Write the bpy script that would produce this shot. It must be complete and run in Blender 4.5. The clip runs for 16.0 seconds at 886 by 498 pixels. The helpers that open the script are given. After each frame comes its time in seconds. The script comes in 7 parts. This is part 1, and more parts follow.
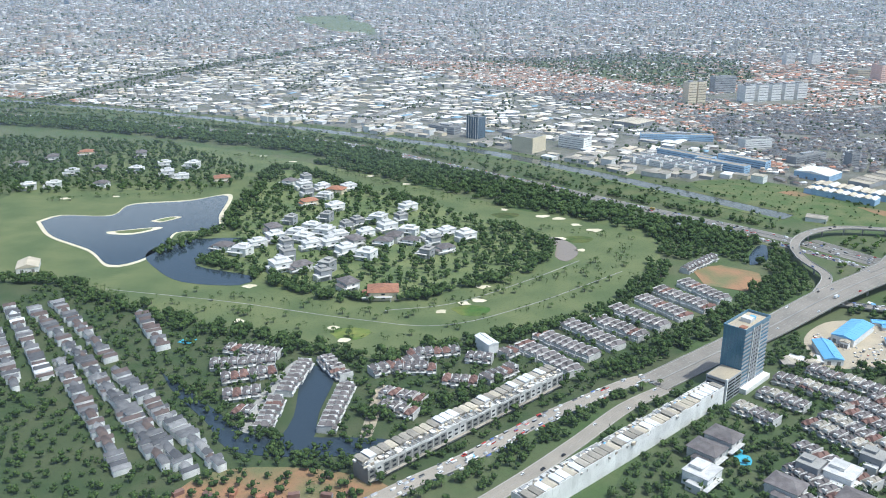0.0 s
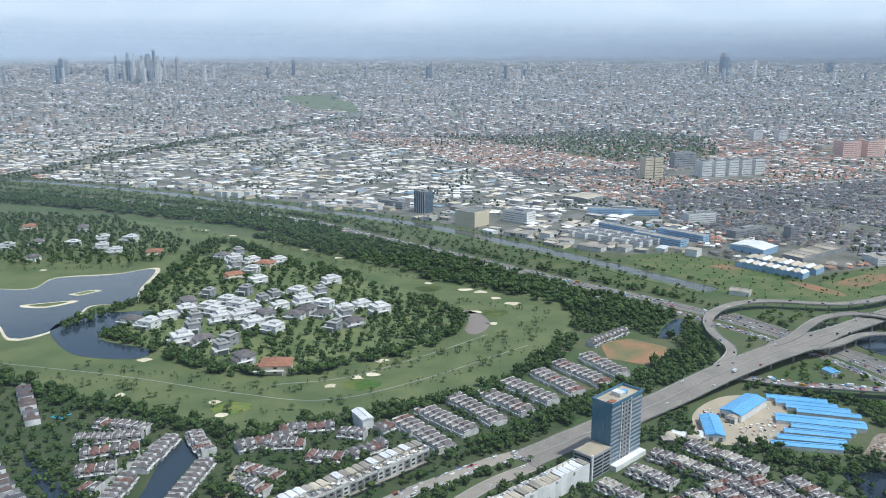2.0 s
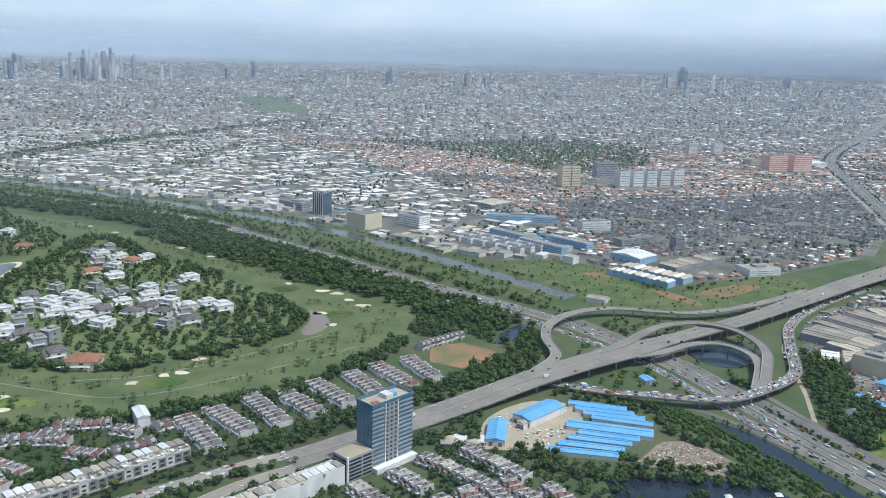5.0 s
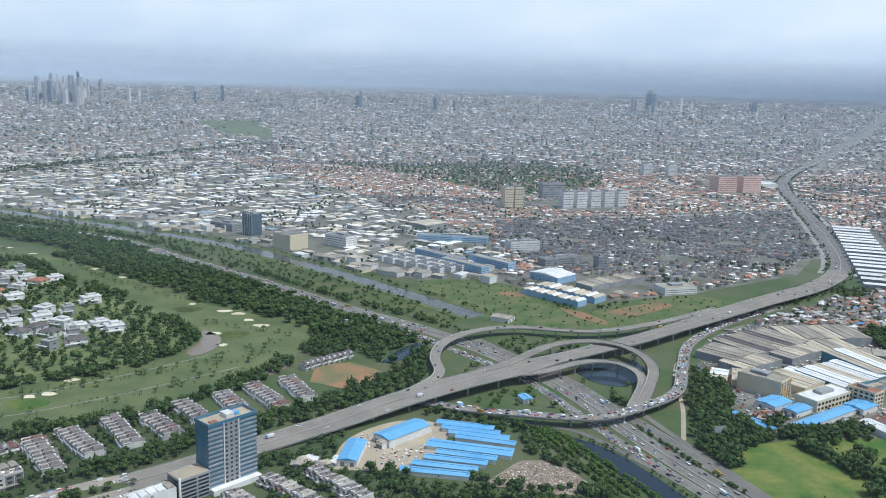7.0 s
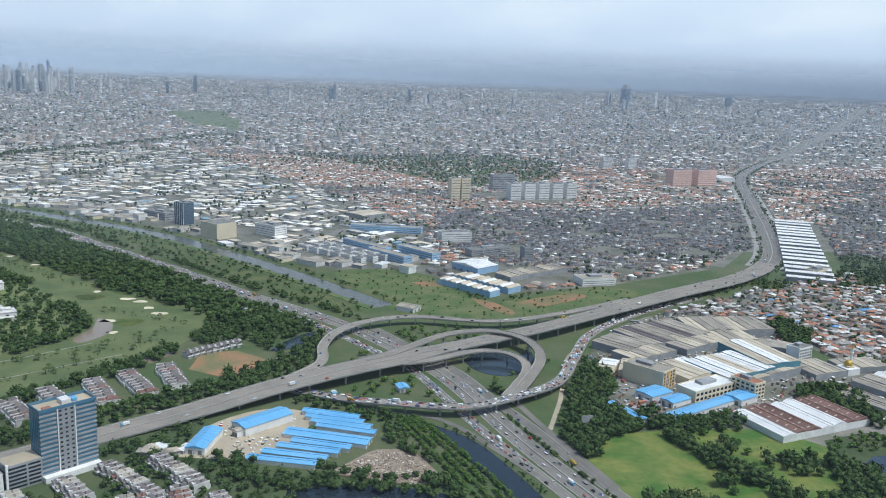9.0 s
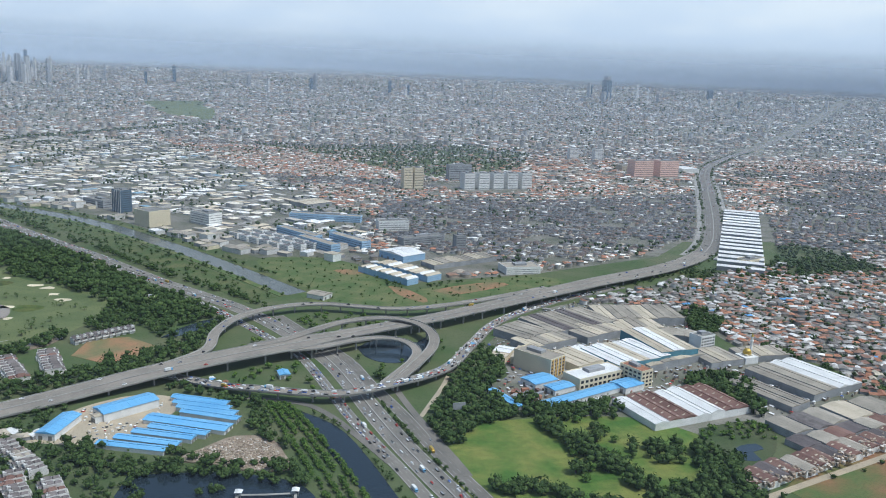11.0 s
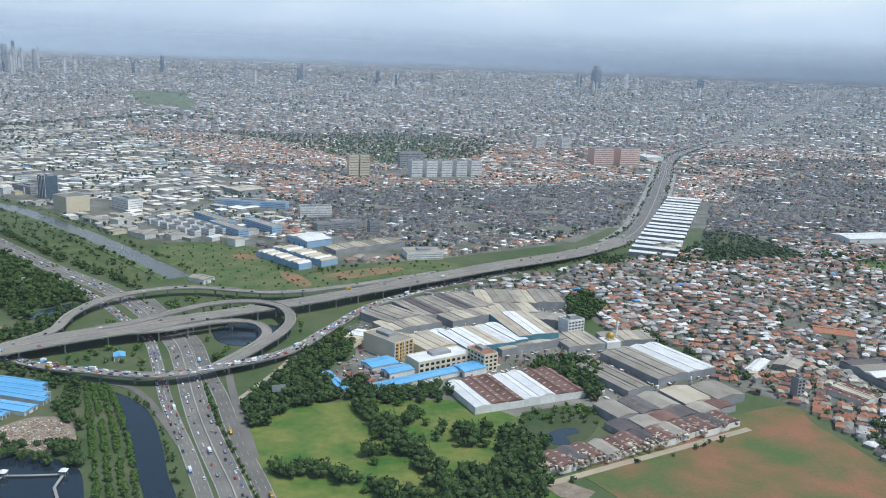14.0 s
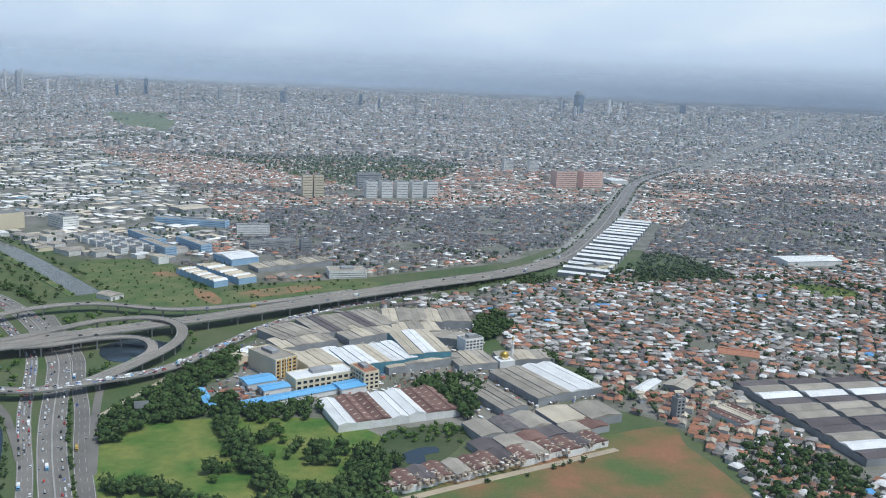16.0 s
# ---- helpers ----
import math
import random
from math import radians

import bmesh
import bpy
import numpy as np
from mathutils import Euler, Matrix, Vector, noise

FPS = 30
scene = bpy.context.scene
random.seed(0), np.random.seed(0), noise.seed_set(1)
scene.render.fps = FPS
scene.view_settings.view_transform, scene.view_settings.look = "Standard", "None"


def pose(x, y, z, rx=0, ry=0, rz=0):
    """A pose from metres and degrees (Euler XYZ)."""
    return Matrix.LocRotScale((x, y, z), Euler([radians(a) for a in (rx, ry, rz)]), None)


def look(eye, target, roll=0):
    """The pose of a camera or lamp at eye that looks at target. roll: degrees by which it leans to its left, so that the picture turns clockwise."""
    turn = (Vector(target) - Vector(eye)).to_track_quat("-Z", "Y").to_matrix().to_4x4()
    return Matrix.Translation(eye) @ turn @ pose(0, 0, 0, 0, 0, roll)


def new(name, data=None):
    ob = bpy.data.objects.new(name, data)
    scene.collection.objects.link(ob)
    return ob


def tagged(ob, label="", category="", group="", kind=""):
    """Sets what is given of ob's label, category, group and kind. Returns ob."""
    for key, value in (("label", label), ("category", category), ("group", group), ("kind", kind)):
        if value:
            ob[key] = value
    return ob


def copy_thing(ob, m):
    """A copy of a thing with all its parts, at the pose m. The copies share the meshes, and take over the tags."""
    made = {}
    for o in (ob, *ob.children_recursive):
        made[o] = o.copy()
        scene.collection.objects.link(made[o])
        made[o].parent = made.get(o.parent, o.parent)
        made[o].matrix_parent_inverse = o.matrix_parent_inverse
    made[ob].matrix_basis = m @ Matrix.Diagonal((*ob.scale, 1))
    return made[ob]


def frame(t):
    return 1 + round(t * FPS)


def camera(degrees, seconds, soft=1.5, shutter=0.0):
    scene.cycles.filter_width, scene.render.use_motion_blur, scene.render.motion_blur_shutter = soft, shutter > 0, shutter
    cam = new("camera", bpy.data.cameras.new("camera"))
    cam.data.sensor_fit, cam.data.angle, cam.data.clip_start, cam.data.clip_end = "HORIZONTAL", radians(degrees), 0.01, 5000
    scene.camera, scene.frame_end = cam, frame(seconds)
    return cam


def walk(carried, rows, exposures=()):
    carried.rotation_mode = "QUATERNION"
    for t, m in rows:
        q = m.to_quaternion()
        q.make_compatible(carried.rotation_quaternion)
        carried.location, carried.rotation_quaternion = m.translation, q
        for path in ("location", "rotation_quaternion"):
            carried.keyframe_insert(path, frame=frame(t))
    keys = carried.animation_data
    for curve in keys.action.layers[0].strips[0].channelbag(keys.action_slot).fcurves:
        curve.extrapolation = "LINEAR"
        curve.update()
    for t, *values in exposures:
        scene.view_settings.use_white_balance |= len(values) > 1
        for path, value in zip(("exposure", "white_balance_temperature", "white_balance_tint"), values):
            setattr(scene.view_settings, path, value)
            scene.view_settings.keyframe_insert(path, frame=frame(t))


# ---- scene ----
# ---------------------------------------------------------------- camera
cam = camera(55.0, 16.0, soft=1.0)
TURNS = [  # seconds, yaw, pitch, lean
    (0, 0.000, -18.554, 0.130),
    (0.5, 0.104, -17.848, -0.030),
    (1, 0.205, -17.030, -0.125),
    (1.5, 0.163, -14.755, -0.040),
    (2, 0.260, -13.425, 0.047),
    (2.5, 0.054, -13.663, 0.148),
    (3, 0.018, -13.301, 0.337),
    (3.5, -0.214, -13.177, 0.844),
    (4, -0.330, -12.857, 1.245),
    (4.2, -0.468, -13.363, 1.524),
    (6.3, -1.520, -11.639, 1.469),
    (6.5, -1.615, -11.557, 1.546),
    (7, -1.751, -11.238, 1.644),
    (7.5, -1.862, -11.585, 1.550),
    (8, -2.113, -12.063, 1.718),
    (8.5, -2.317, -11.860, 1.823),
    (8.7, -2.358, -11.610, 1.958),
    (10.8, -2.440, -11.677, 2.471),
    (11, -2.577, -12.079, 2.372),
    (11.5, -2.548, -13.985, 2.284),
    (12, -2.346, -14.022, 2.234),
    (12.5, -2.066, -13.507, 2.160),
    (13, -1.960, -13.454, 2.117),
    (13.5, -1.746, -13.120, 2.142),
    (14, -1.632, -12.614, 2.228),
    (14.5, -1.699, -12.173, 2.242),
    (15, -1.552, -11.795, 2.382),
    (15.5, -1.555, -11.435, 2.464),
    (16, -1.600, -10.952, 2.620),
]
START, VEL = Vector((0.0, 0.0, 228.05)), Vector((38.684, 2.2757, -1.9479))


def heading(yaw, pitch):
    a, b = radians(yaw), radians(pitch)
    return Vector((-math.sin(a) * math.cos(b), math.cos(a) * math.cos(b), math.sin(b)))


walk(cam, [(t, look(START + VEL * t, START + VEL * t + heading(yaw, pitch), lean)) for t, yaw, pitch, lean in TURNS],
     exposures=[(0.0, 0.37, 5680, 4), (1.0, 0.30, 5680, 4), (1.5, 0.10, 5680, 4), (2.2, 0.03, 5680, 4), (7.0, -0.06, 5680, 4), (11.0, -0.13, 5680, 4), (13.5, -0.09, 5680, 4), (16.0, -0.16, 5680, 4)])

# ---------------------------------------------------------------- light
SUN_AZ, SUN_EL = 118.0, 63.0        # degrees from +y towards +x, degrees above the horizon
world = bpy.data.worlds.new("sky")
scene.world = world
world.use_nodes = True
wn, wl = world.node_tree.nodes, world.node_tree.links
sky = wn.new("ShaderNodeTexSky")
sky.sky_type, sky.sun_disc = "NISHITA", False
sky.sun_elevation, sky.sun_rotation = radians(SUN_EL), radians(SUN_AZ)
sky.air_density, sky.dust_density = 1.2, 3.0
wn["Background"].inputs["Strength"].default_value = 0.125
wl.new(sky.outputs[0], wn["Background"].inputs["Color"])
sun = new("sun", bpy.data.lights.new("sun", "SUN"))
sun.data.energy, sun.data.angle, sun.data.color = 2.9, radians(0.6), (1.0, 0.95, 0.86)
sun.matrix_world = look((0, 0, 0), (-math.sin(radians(SUN_AZ)) * math.cos(radians(SUN_EL)), -math.cos(radians(SUN_AZ)) * math.cos(radians(SUN_EL)), -math.sin(radians(SUN_EL))))


# ---------------------------------------------------------------- materials
def mat(name, base, other=None, rough=0.8, scale=0.3, metal=0.0, bump=0.0, fine=6.0, spread=0.12, spec=0.3):
    """A worn surface: two colours mixed by broad stains, darkened and lightened by fine grain, with a little relief."""
    m = bpy.data.materials.new(name)
    m.use_nodes = True
    n, l = m.node_tree.nodes, m.node_tree.links
    b = n["Principled BSDF"]
    other = other or tuple(c * 0.72 for c in base)
    pos = n.new("ShaderNodeNewGeometry")
    big, small = n.new("ShaderNodeTexNoise"), n.new("ShaderNodeTexNoise")
    big.inputs["Scale"].default_value, big.inputs["Detail"].default_value = scale, 5
    small.inputs["Scale"].default_value, small.inputs["Detail"].default_value = scale * fine, 3
    for k in (big, small):
        l.new(pos.outputs["Position"], k.inputs["Vector"])
    ramp = n.new("ShaderNodeValToRGB")
    ramp.color_ramp.elements[0].position, ramp.color_ramp.elements[1].position = 0.36, 0.64
    ramp.color_ramp.elements[0].color, ramp.color_ramp.elements[1].color = (*base, 1), (*other, 1)
    l.new(big.outputs["Fac"], ramp.inputs["Fac"])
    info = n.new("ShaderNodeObjectInfo")
    add = n.new("ShaderNodeMath")
    add.operation = "ADD"
    l.new(info.outputs["Random"], add.inputs[0])
    l.new(small.outputs["Fac"], add.inputs[1])
    val = n.new("ShaderNodeMapRange")
    val.inputs["From Min"].default_value, val.inputs["From Max"].default_value = 0.3, 1.7
    val.inputs["To Min"].default_value, val.inputs["To Max"].default_value = 1 - spread, 1 + spread
    l.new(add.outputs[0], val.inputs["Value"])
    hsv = n.new("ShaderNodeHueSaturation")
    l.new(ramp.outputs["Color"], hsv.inputs["Color"])
    l.new(val.outputs[0], hsv.inputs["Value"])
    l.new(hsv.outputs["Color"], b.inputs["Base Color"])
    b.inputs["Roughness"].default_value, b.inputs["Metallic"].default_value = rough, metal
    b.inputs["Specular IOR Level"].default_value = spec
    if bump:
        bp = n.new("ShaderNodeBump")
        bp.inputs["Strength"].default_value, bp.inputs["Distance"].default_value = 0.6, bump
        l.new(small.outputs["Fac"], bp.inputs["Height"])
        l.new(bp.outputs["Normal"], b.inputs["Normal"])
    return m


def mixed(name, stops, rough=0.8, scale=0.25, metal=0.0, spread=0.2, per_object=False):
    """One colour out of several for each separate piece, with stains."""
    m = bpy.data.materials.new(name)
    m.use_nodes = True
    n, l = m.node_tree.nodes, m.node_tree.links
    b = n["Principled BSDF"]
    pos = n.new("ShaderNodeNewGeometry")
    ramp = n.new("ShaderNodeValToRGB")
    ramp.color_ramp.interpolation = "CONSTANT"
    el = ramp.color_ramp.elements
    while len(el) < len(stops):
        el.new(0.5)
    for e, (p, c) in zip(el, stops):
        e.position, e.color = p, (*c, 1)
    if per_object:
        l.new(n.new("ShaderNodeObjectInfo").outputs["Random"], ramp.inputs["Fac"])
    else:
        l.new(pos.outputs["Random Per Island"], ramp.inputs["Fac"])
    noise_ = n.new("ShaderNodeTexNoise")
    noise_.inputs["Scale"].default_value, noise_.inputs["Detail"].default_value = scale, 6
    l.new(pos.outputs["Position"], noise_.inputs["Vector"])
    val = n.new("ShaderNodeMapRange")
    val.inputs["From Min"].default_value, val.inputs["From Max"].default_value = 0.3, 0.7
    val.inputs["To Min"].default_value, val.inputs["To Max"].default_value = 1 - spread, 1 + spread
    l.new(noise_.outputs["Fac"], val.inputs["Value"])
    hsv = n.new("ShaderNodeHueSaturation")
    l.new(ramp.outputs["Color"], hsv.inputs["Color"])
    l.new(val.outputs[0], hsv.inputs["Value"])
    l.new(hsv.outputs["Color"], b.inputs["Base Color"])
    b.inputs["Roughness"].default_value, b.inputs["Metallic"].default_value = rough, metal
    b.inputs["Specular IOR Level"].default_value = 0.3
    return m


def leaf_mat(name, a, b_):
    """Foliage: a tone for each clump, mottled leaf by leaf, with relief."""
    m = mixed(name, [(0.0, a), (0.3, tuple((x * 2 + y) / 3 for x, y in zip(a, b_))), (0.6, tuple((x + 2 * y) / 3 for x, y in zip(a, b_))), (0.85, b_)], rough=0.8, scale=1.5, spread=0.5)
    n, l = m.node_tree.nodes, m.node_tree.links
    n["Principled BSDF"].inputs["Specular IOR Level"].default_value = 0.1
    bp, tex = n.new("ShaderNodeBump"), n["Noise Texture"]
    bp.inputs["Strength"].default_value, bp.inputs["Distance"].default_value = 0.9, 0.6
    l.new(tex.outputs["Fac"], bp.inputs["Height"])
    l.new(bp.outputs["Normal"], n["Principled BSDF"].inputs["Normal"])
    return m


M = {
    "scrub": mat("scrub_ground", (0.06, 0.095, 0.03), (0.105, 0.115, 0.055), scale=0.02, fine=14, spread=0.25, bump=0.2),
    "town": mat("town_ground", (0.23, 0.215, 0.185), (0.12, 0.125, 0.085), scale=0.03, fine=12, spread=0.25),
    "lawn": mat("mown_lawn", (0.150, 0.172, 0.068), (0.095, 0.128, 0.048), scale=0.03, fine=16, spread=0.22, bump=0.05),
    "rough": mat("golf_rough_grass", (0.05, 0.08, 0.028), (0.085, 0.10, 0.045), scale=0.04, fine=12, spread=0.2, bump=0.1),
    "meadow": mat("wet_meadow", (0.048, 0.102, 0.015), (0.140, 0.152, 0.036), scale=0.045, fine=5, spread=0.6, bump=0.3),
    "grass": mat("rank_field_grass", (0.060, 0.098, 0.028), (0.118, 0.128, 0.050), scale=0.05, fine=12, spread=0.45, bump=0.2),
    "brownfield": mat("bare_field", (0.20, 0.098, 0.05), (0.068, 0.10, 0.028), scale=0.028, fine=22, spread=0.5, bump=0.1),
    "redsoil": mat("red_soil", (0.29, 0.16, 0.085), (0.15, 0.145, 0.065), scale=0.05, fine=10, spread=0.2, bump=0.1),
    "yard": mat("dusty_yard", (0.46, 0.38, 0.27), (0.36, 0.31, 0.23), scale=0.06, fine=9, spread=0.15),
    "rubbish": mat("rubbish_heap", (0.30, 0.23, 0.165), (0.40, 0.33, 0.25), scale=0.18, fine=7, spread=0.4, bump=0.5),
    "sand": mat("pale_sand", (0.72, 0.64, 0.47), (0.62, 0.54, 0.38), scale=0.1, fine=8),
    "asphalt": mat("worn_asphalt", (0.205, 0.187, 0.163), (0.155, 0.145, 0.128), scale=0.05, fine=14, spread=0.12),
    "deck": mat("grey_road_deck", (0.285, 0.252, 0.212), (0.225, 0.202, 0.172), scale=0.05, fine=12, spread=0.1),
    "avenue": mat("sandy_road_surface", (0.36, 0.315, 0.255), (0.30, 0.265, 0.22), scale=0.05, fine=12, spread=0.1),
    "offwhite": mat("weathered_white_walls", (0.64, 0.62, 0.585), (0.50, 0.485, 0.46), scale=0.25, fine=7, spread=0.15),
    "concrete": mat("weathered_concrete", (0.37, 0.355, 0.32), (0.28, 0.27, 0.25), scale=0.06, fine=10, spread=0.12),
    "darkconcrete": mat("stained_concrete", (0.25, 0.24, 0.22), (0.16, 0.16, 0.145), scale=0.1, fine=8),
    "paint": mat("worn_road_paint", (0.48, 0.47, 0.44), rough=0.6, scale=0.4),
    "white": mat("white_plaster", (0.78, 0.77, 0.74), (0.66, 0.65, 0.62), scale=0.15, fine=8),
    "cream": mat("cream_plaster", (0.72, 0.63, 0.45), (0.63, 0.55, 0.40), scale=0.1, fine=8),
    "grey": mat("grey_render", (0.34, 0.345, 0.35), (0.25, 0.255, 0.26), scale=0.12, fine=8),
    "slate": mat("grey_roof_tiles", (0.125, 0.108, 0.104), (0.185, 0.165, 0.158), scale=0.3, fine=6, spread=0.3, bump=0.05),
    "terracotta": mat("terracotta_tiles", (0.36, 0.17, 0.10), (0.27, 0.13, 0.08), scale=0.3, fine=6, spread=0.2, bump=0.05),
    "blueroof": mat("blue_metal_roof", (0.15, 0.39, 0.66), (0.20, 0.44, 0.68), rough=0.45, scale=0.06, fine=12, spread=0.08, spec=0.5),
    "brownroof": mat("rusty_sheet_roof", (0.155, 0.085, 0.07), (0.21, 0.125, 0.10), scale=0.1, fine=9, spread=0.2),
    "greyroof": mat("grey_sheet_roof", (0.37, 0.33, 0.27), (0.27, 0.243, 0.20), scale=0.09, fine=9, spread=0.22),
    "tanroof": mat("tan_sheet_roof", (0.54, 0.47, 0.36), (0.43, 0.375, 0.285), scale=0.08, fine=9, spread=0.15),
    "whiteroof": mat("white_sheet_roof", (0.80, 0.79, 0.76), (0.68, 0.67, 0.65), rough=0.5, scale=0.1, fine=8),
    "darkroof": mat("dark_sheet_roof", (0.10, 0.085, 0.085), (0.14, 0.12, 0.12), scale=0.08, fine=10, spread=0.25),
    "ochre": mat("ochre_plaster", (0.60, 0.40, 0.14), (0.52, 0.35, 0.14), scale=0.2),
    "teal": mat("teal_wall_panel", (0.10, 0.24, 0.30), (0.08, 0.19, 0.25), scale=0.2),
    "brick": mat("pink_brick", (0.80, 0.55, 0.46), (0.73, 0.49, 0.41), scale=0.2),
    "trunk": mat("bark", (0.12, 0.09, 0.06), scale=1.0),
    "rubber": mat("black_rubber", (0.02, 0.02, 0.02), scale=1.0),
    "gold": mat("gold_dome", (0.65, 0.45, 0.10), rough=0.35, metal=0.6, scale=0.5),
    "leaf": leaf_mat("broad_leaves", (0.036, 0.064, 0.019), (0.080, 0.120, 0.036)),
    "leafb": leaf_mat("bright_leaves", (0.05, 0.10, 0.02), (0.12, 0.18, 0.04)),
    "palm": leaf_mat("palm_fronds", (0.05, 0.08, 0.025), (0.09, 0.125, 0.04)),
    "carpaint": mixed("car_paint", [(0, (0.75, 0.75, 0.75)), (0.4, (0.04, 0.04, 0.045)), (0.6, (0.35, 0.36, 0.38)), (0.85, (0.45, 0.05, 0.04)), (0.93, (0.08, 0.14, 0.4))], rough=0.25, spread=0.03, per_object=True),
    "traffic": mixed("queueing_car_paint", [(0, (0.75, 0.75, 0.75)), (0.4, (0.04, 0.04, 0.045)), (0.6, (0.35, 0.36, 0.38)), (0.85, (0.45, 0.05, 0.04)), (0.93, (0.08, 0.14, 0.4))], rough=0.3, spread=0.03),
    "citywall": mixed("city_walls", [(0, (0.46, 0.44, 0.40)), (0.35, (0.32, 0.305, 0.28)), (0.6, (0.40, 0.34, 0.27)), (0.88, (0.62, 0.61, 0.59))]),
    "cityroof": mixed("city_roofs", [(0, (0.40, 0.19, 0.115)), (0.22, (0.30, 0.19, 0.135)), (0.42, (0.36, 0.31, 0.25)), (0.6, (0.19, 0.18, 0.17)), (0.72, (0.50, 0.46, 0.40)), (0.88, (0.84, 0.82, 0.77))]),
    # Dark tile colours; over the city they also carry painted cloud shade.
    "darkshaderoof": mixed("dark_and_cloudshaded_roofs", [(0, (0.125, 0.095, 0.085)), (0.25, (0.095, 0.095, 0.10)), (0.58, (0.15, 0.148, 0.15)), (0.89, (0.25, 0.245, 0.24)), (0.98, (0.7, 0.69, 0.67))]),
    "kampung": mixed("village_roofs", [(0, (0.36, 0.175, 0.105)), (0.17, (0.23, 0.135, 0.10)), (0.34, (0.15, 0.135, 0.125)), (0.52, (0.27, 0.25, 0.23)), (0.72, (0.42, 0.40, 0.37)), (0.86, (0.66, 0.645, 0.62)), (0.992, (0.12, 0.3, 0.55))]),
    "shedroof": mixed("warehouse_roofs", [(0, (0.80, 0.73, 0.60)), (0.22, (0.60, 0.51, 0.38)), (0.42, (0.30, 0.285, 0.26)), (0.60, (0.48, 0.45, 0.40)), (0.80, (0.88, 0.86, 0.82)), (0.98, (0.25, 0.38, 0.47))]),
    "farroof": mixed("far_roofs", [(0, (0.15, 0.145, 0.135)), (0.22, (0.25, 0.22, 0.19)), (0.42, (0.36, 0.23, 0.165)), (0.60, (0.44, 0.41, 0.36)), (0.84, (0.84, 0.82, 0.78))]),
    "estatewall": mixed("estate_walls", [(0, (0.50, 0.48, 0.45)), (0.4, (0.36, 0.33, 0.29)), (0.68, (0.28, 0.30, 0.33)), (0.84, (0.72, 0.71, 0.69))]),
    # City foliage made paler in its colour to imitate haze over it.
    "cityleaf": leaf_mat("haze_paled_city_leaves", (0.055, 0.08, 0.042), (0.095, 0.125, 0.062)),
    "debris": mixed("broken_boards", [(0, (0.34, 0.26, 0.19)), (0.35, (0.44, 0.37, 0.29)), (0.65, (0.20, 0.16, 0.12)), (0.86, (0.66, 0.61, 0.55))]),
    "bluewall": mat("pale_blue_panels", (0.30, 0.45, 0.62), (0.36, 0.50, 0.64), scale=0.15, fine=8),
}


def water_mat(name, base):
    m = bpy.data.materials.new(name)
    m.use_nodes = True
    n, l = m.node_tree.nodes, m.node_tree.links
    b = n["Principled BSDF"]
    b.inputs["Base Color"].default_value, b.inputs["Roughness"].default_value = (*base, 1), 0.12
    b.inputs["Specular IOR Level"].default_value = 0.35
    pos, tex, bp = n.new("ShaderNodeNewGeometry"), n.new("ShaderNodeTexNoise"), n.new("ShaderNodeBump")
    tex.inputs["Scale"].default_value, tex.inputs["Detail"].default_value = 0.7, 4
    bp.inputs["Distance"].default_value, bp.inputs["Strength"].default_value = 0.1, 0.25
    l.new(pos.outputs["Position"], tex.inputs["Vector"])
    l.new(tex.outputs["Fac"], bp.inputs["Height"])
    l.new(bp.outputs["Normal"], b.inputs["Normal"])
    return m


def glass_mat(name, base):
    m = bpy.data.materials.new(name)
    m.use_nodes = True
    b = m.node_tree.nodes["Principled BSDF"]
    b.inputs["Base Color"].default_value, b.inputs["Roughness"].default_value = (*base, 1), 0.08
    b.inputs["Specular IOR Level"].default_value = 0.6
    return m


M["lake"] = water_mat("dark_lake_water", (0.035, 0.05, 0.065))
M["canal"] = water_mat("silty_canal_water", (0.085, 0.092, 0.078))
M["canal"].node_tree.nodes["Principled BSDF"].inputs["Roughness"].default_value = 0.2
M["pond"] = water_mat("black_pond_water", (0.02, 0.03, 0.04))
M["brownwater"] = water_mat("brown_pond_water", (0.25, 0.20, 0.15))
M["glass"] = glass_mat("blue_office_glass", (0.09, 0.19, 0.27))
M["navy"] = glass_mat("navy_office_glass", (0.08, 0.125, 0.175))
M["window"] = glass_mat("dark_window_glass", (0.03, 0.035, 0.045))
M["pool"] = water_mat("pool_water", (0.10, 0.42, 0.55))


# ---------------------------------------------------------------- mesh helpers
def part(name, bm, material, parent=None, label=""):
    """Links a bmesh as one mesh object, under a thing or a part."""
    me = bpy.data.meshes.new(name)
    bm.to_mesh(me)
    bm.free()
    for m in material if isinstance(material, (list, tuple)) else [material]:
        me.materials.append(m)
    ob = new(name, me)
    if parent:
        ob.parent = parent
    if label:
        ob["label"] = label
    return ob


def share(name, me, parent=None, at=None, label=""):
    ob = new(name, me)
    if parent:
        ob.parent = parent
    if at is not None:
        ob.matrix_basis = at
    if label:
        ob["label"] = label
    return ob


def box(bm, x0, x1, y0, y1, z0, z1, bevel=0.0, mi=0):
    v = [bm.verts.new((x, y, z)) for z in (z0, z1) for x, y in ((x0, y0), (x1, y0), (x1, y1), (x0, y1))]
    fs = [bm.faces.new([v[i] for i in q]) for q in ((3, 2, 1, 0), (4, 5, 6, 7), (0, 1, 5, 4), (1, 2, 6, 5), (2, 3, 7, 6), (3, 0, 4, 7))]
    for f in fs:
        f.material_index = mi
    if bevel:
        bmesh.ops.bevel(bm, geom=list({e for f in fs for e in f.edges}), offset=bevel, segments=1, affect="EDGES")
    return bm


def boxed(x0, x1, y0, y1, z0, z1, bevel=0.0):
    return box(bmesh.new(), x0, x1, y0, y1, z0, z1, bevel)


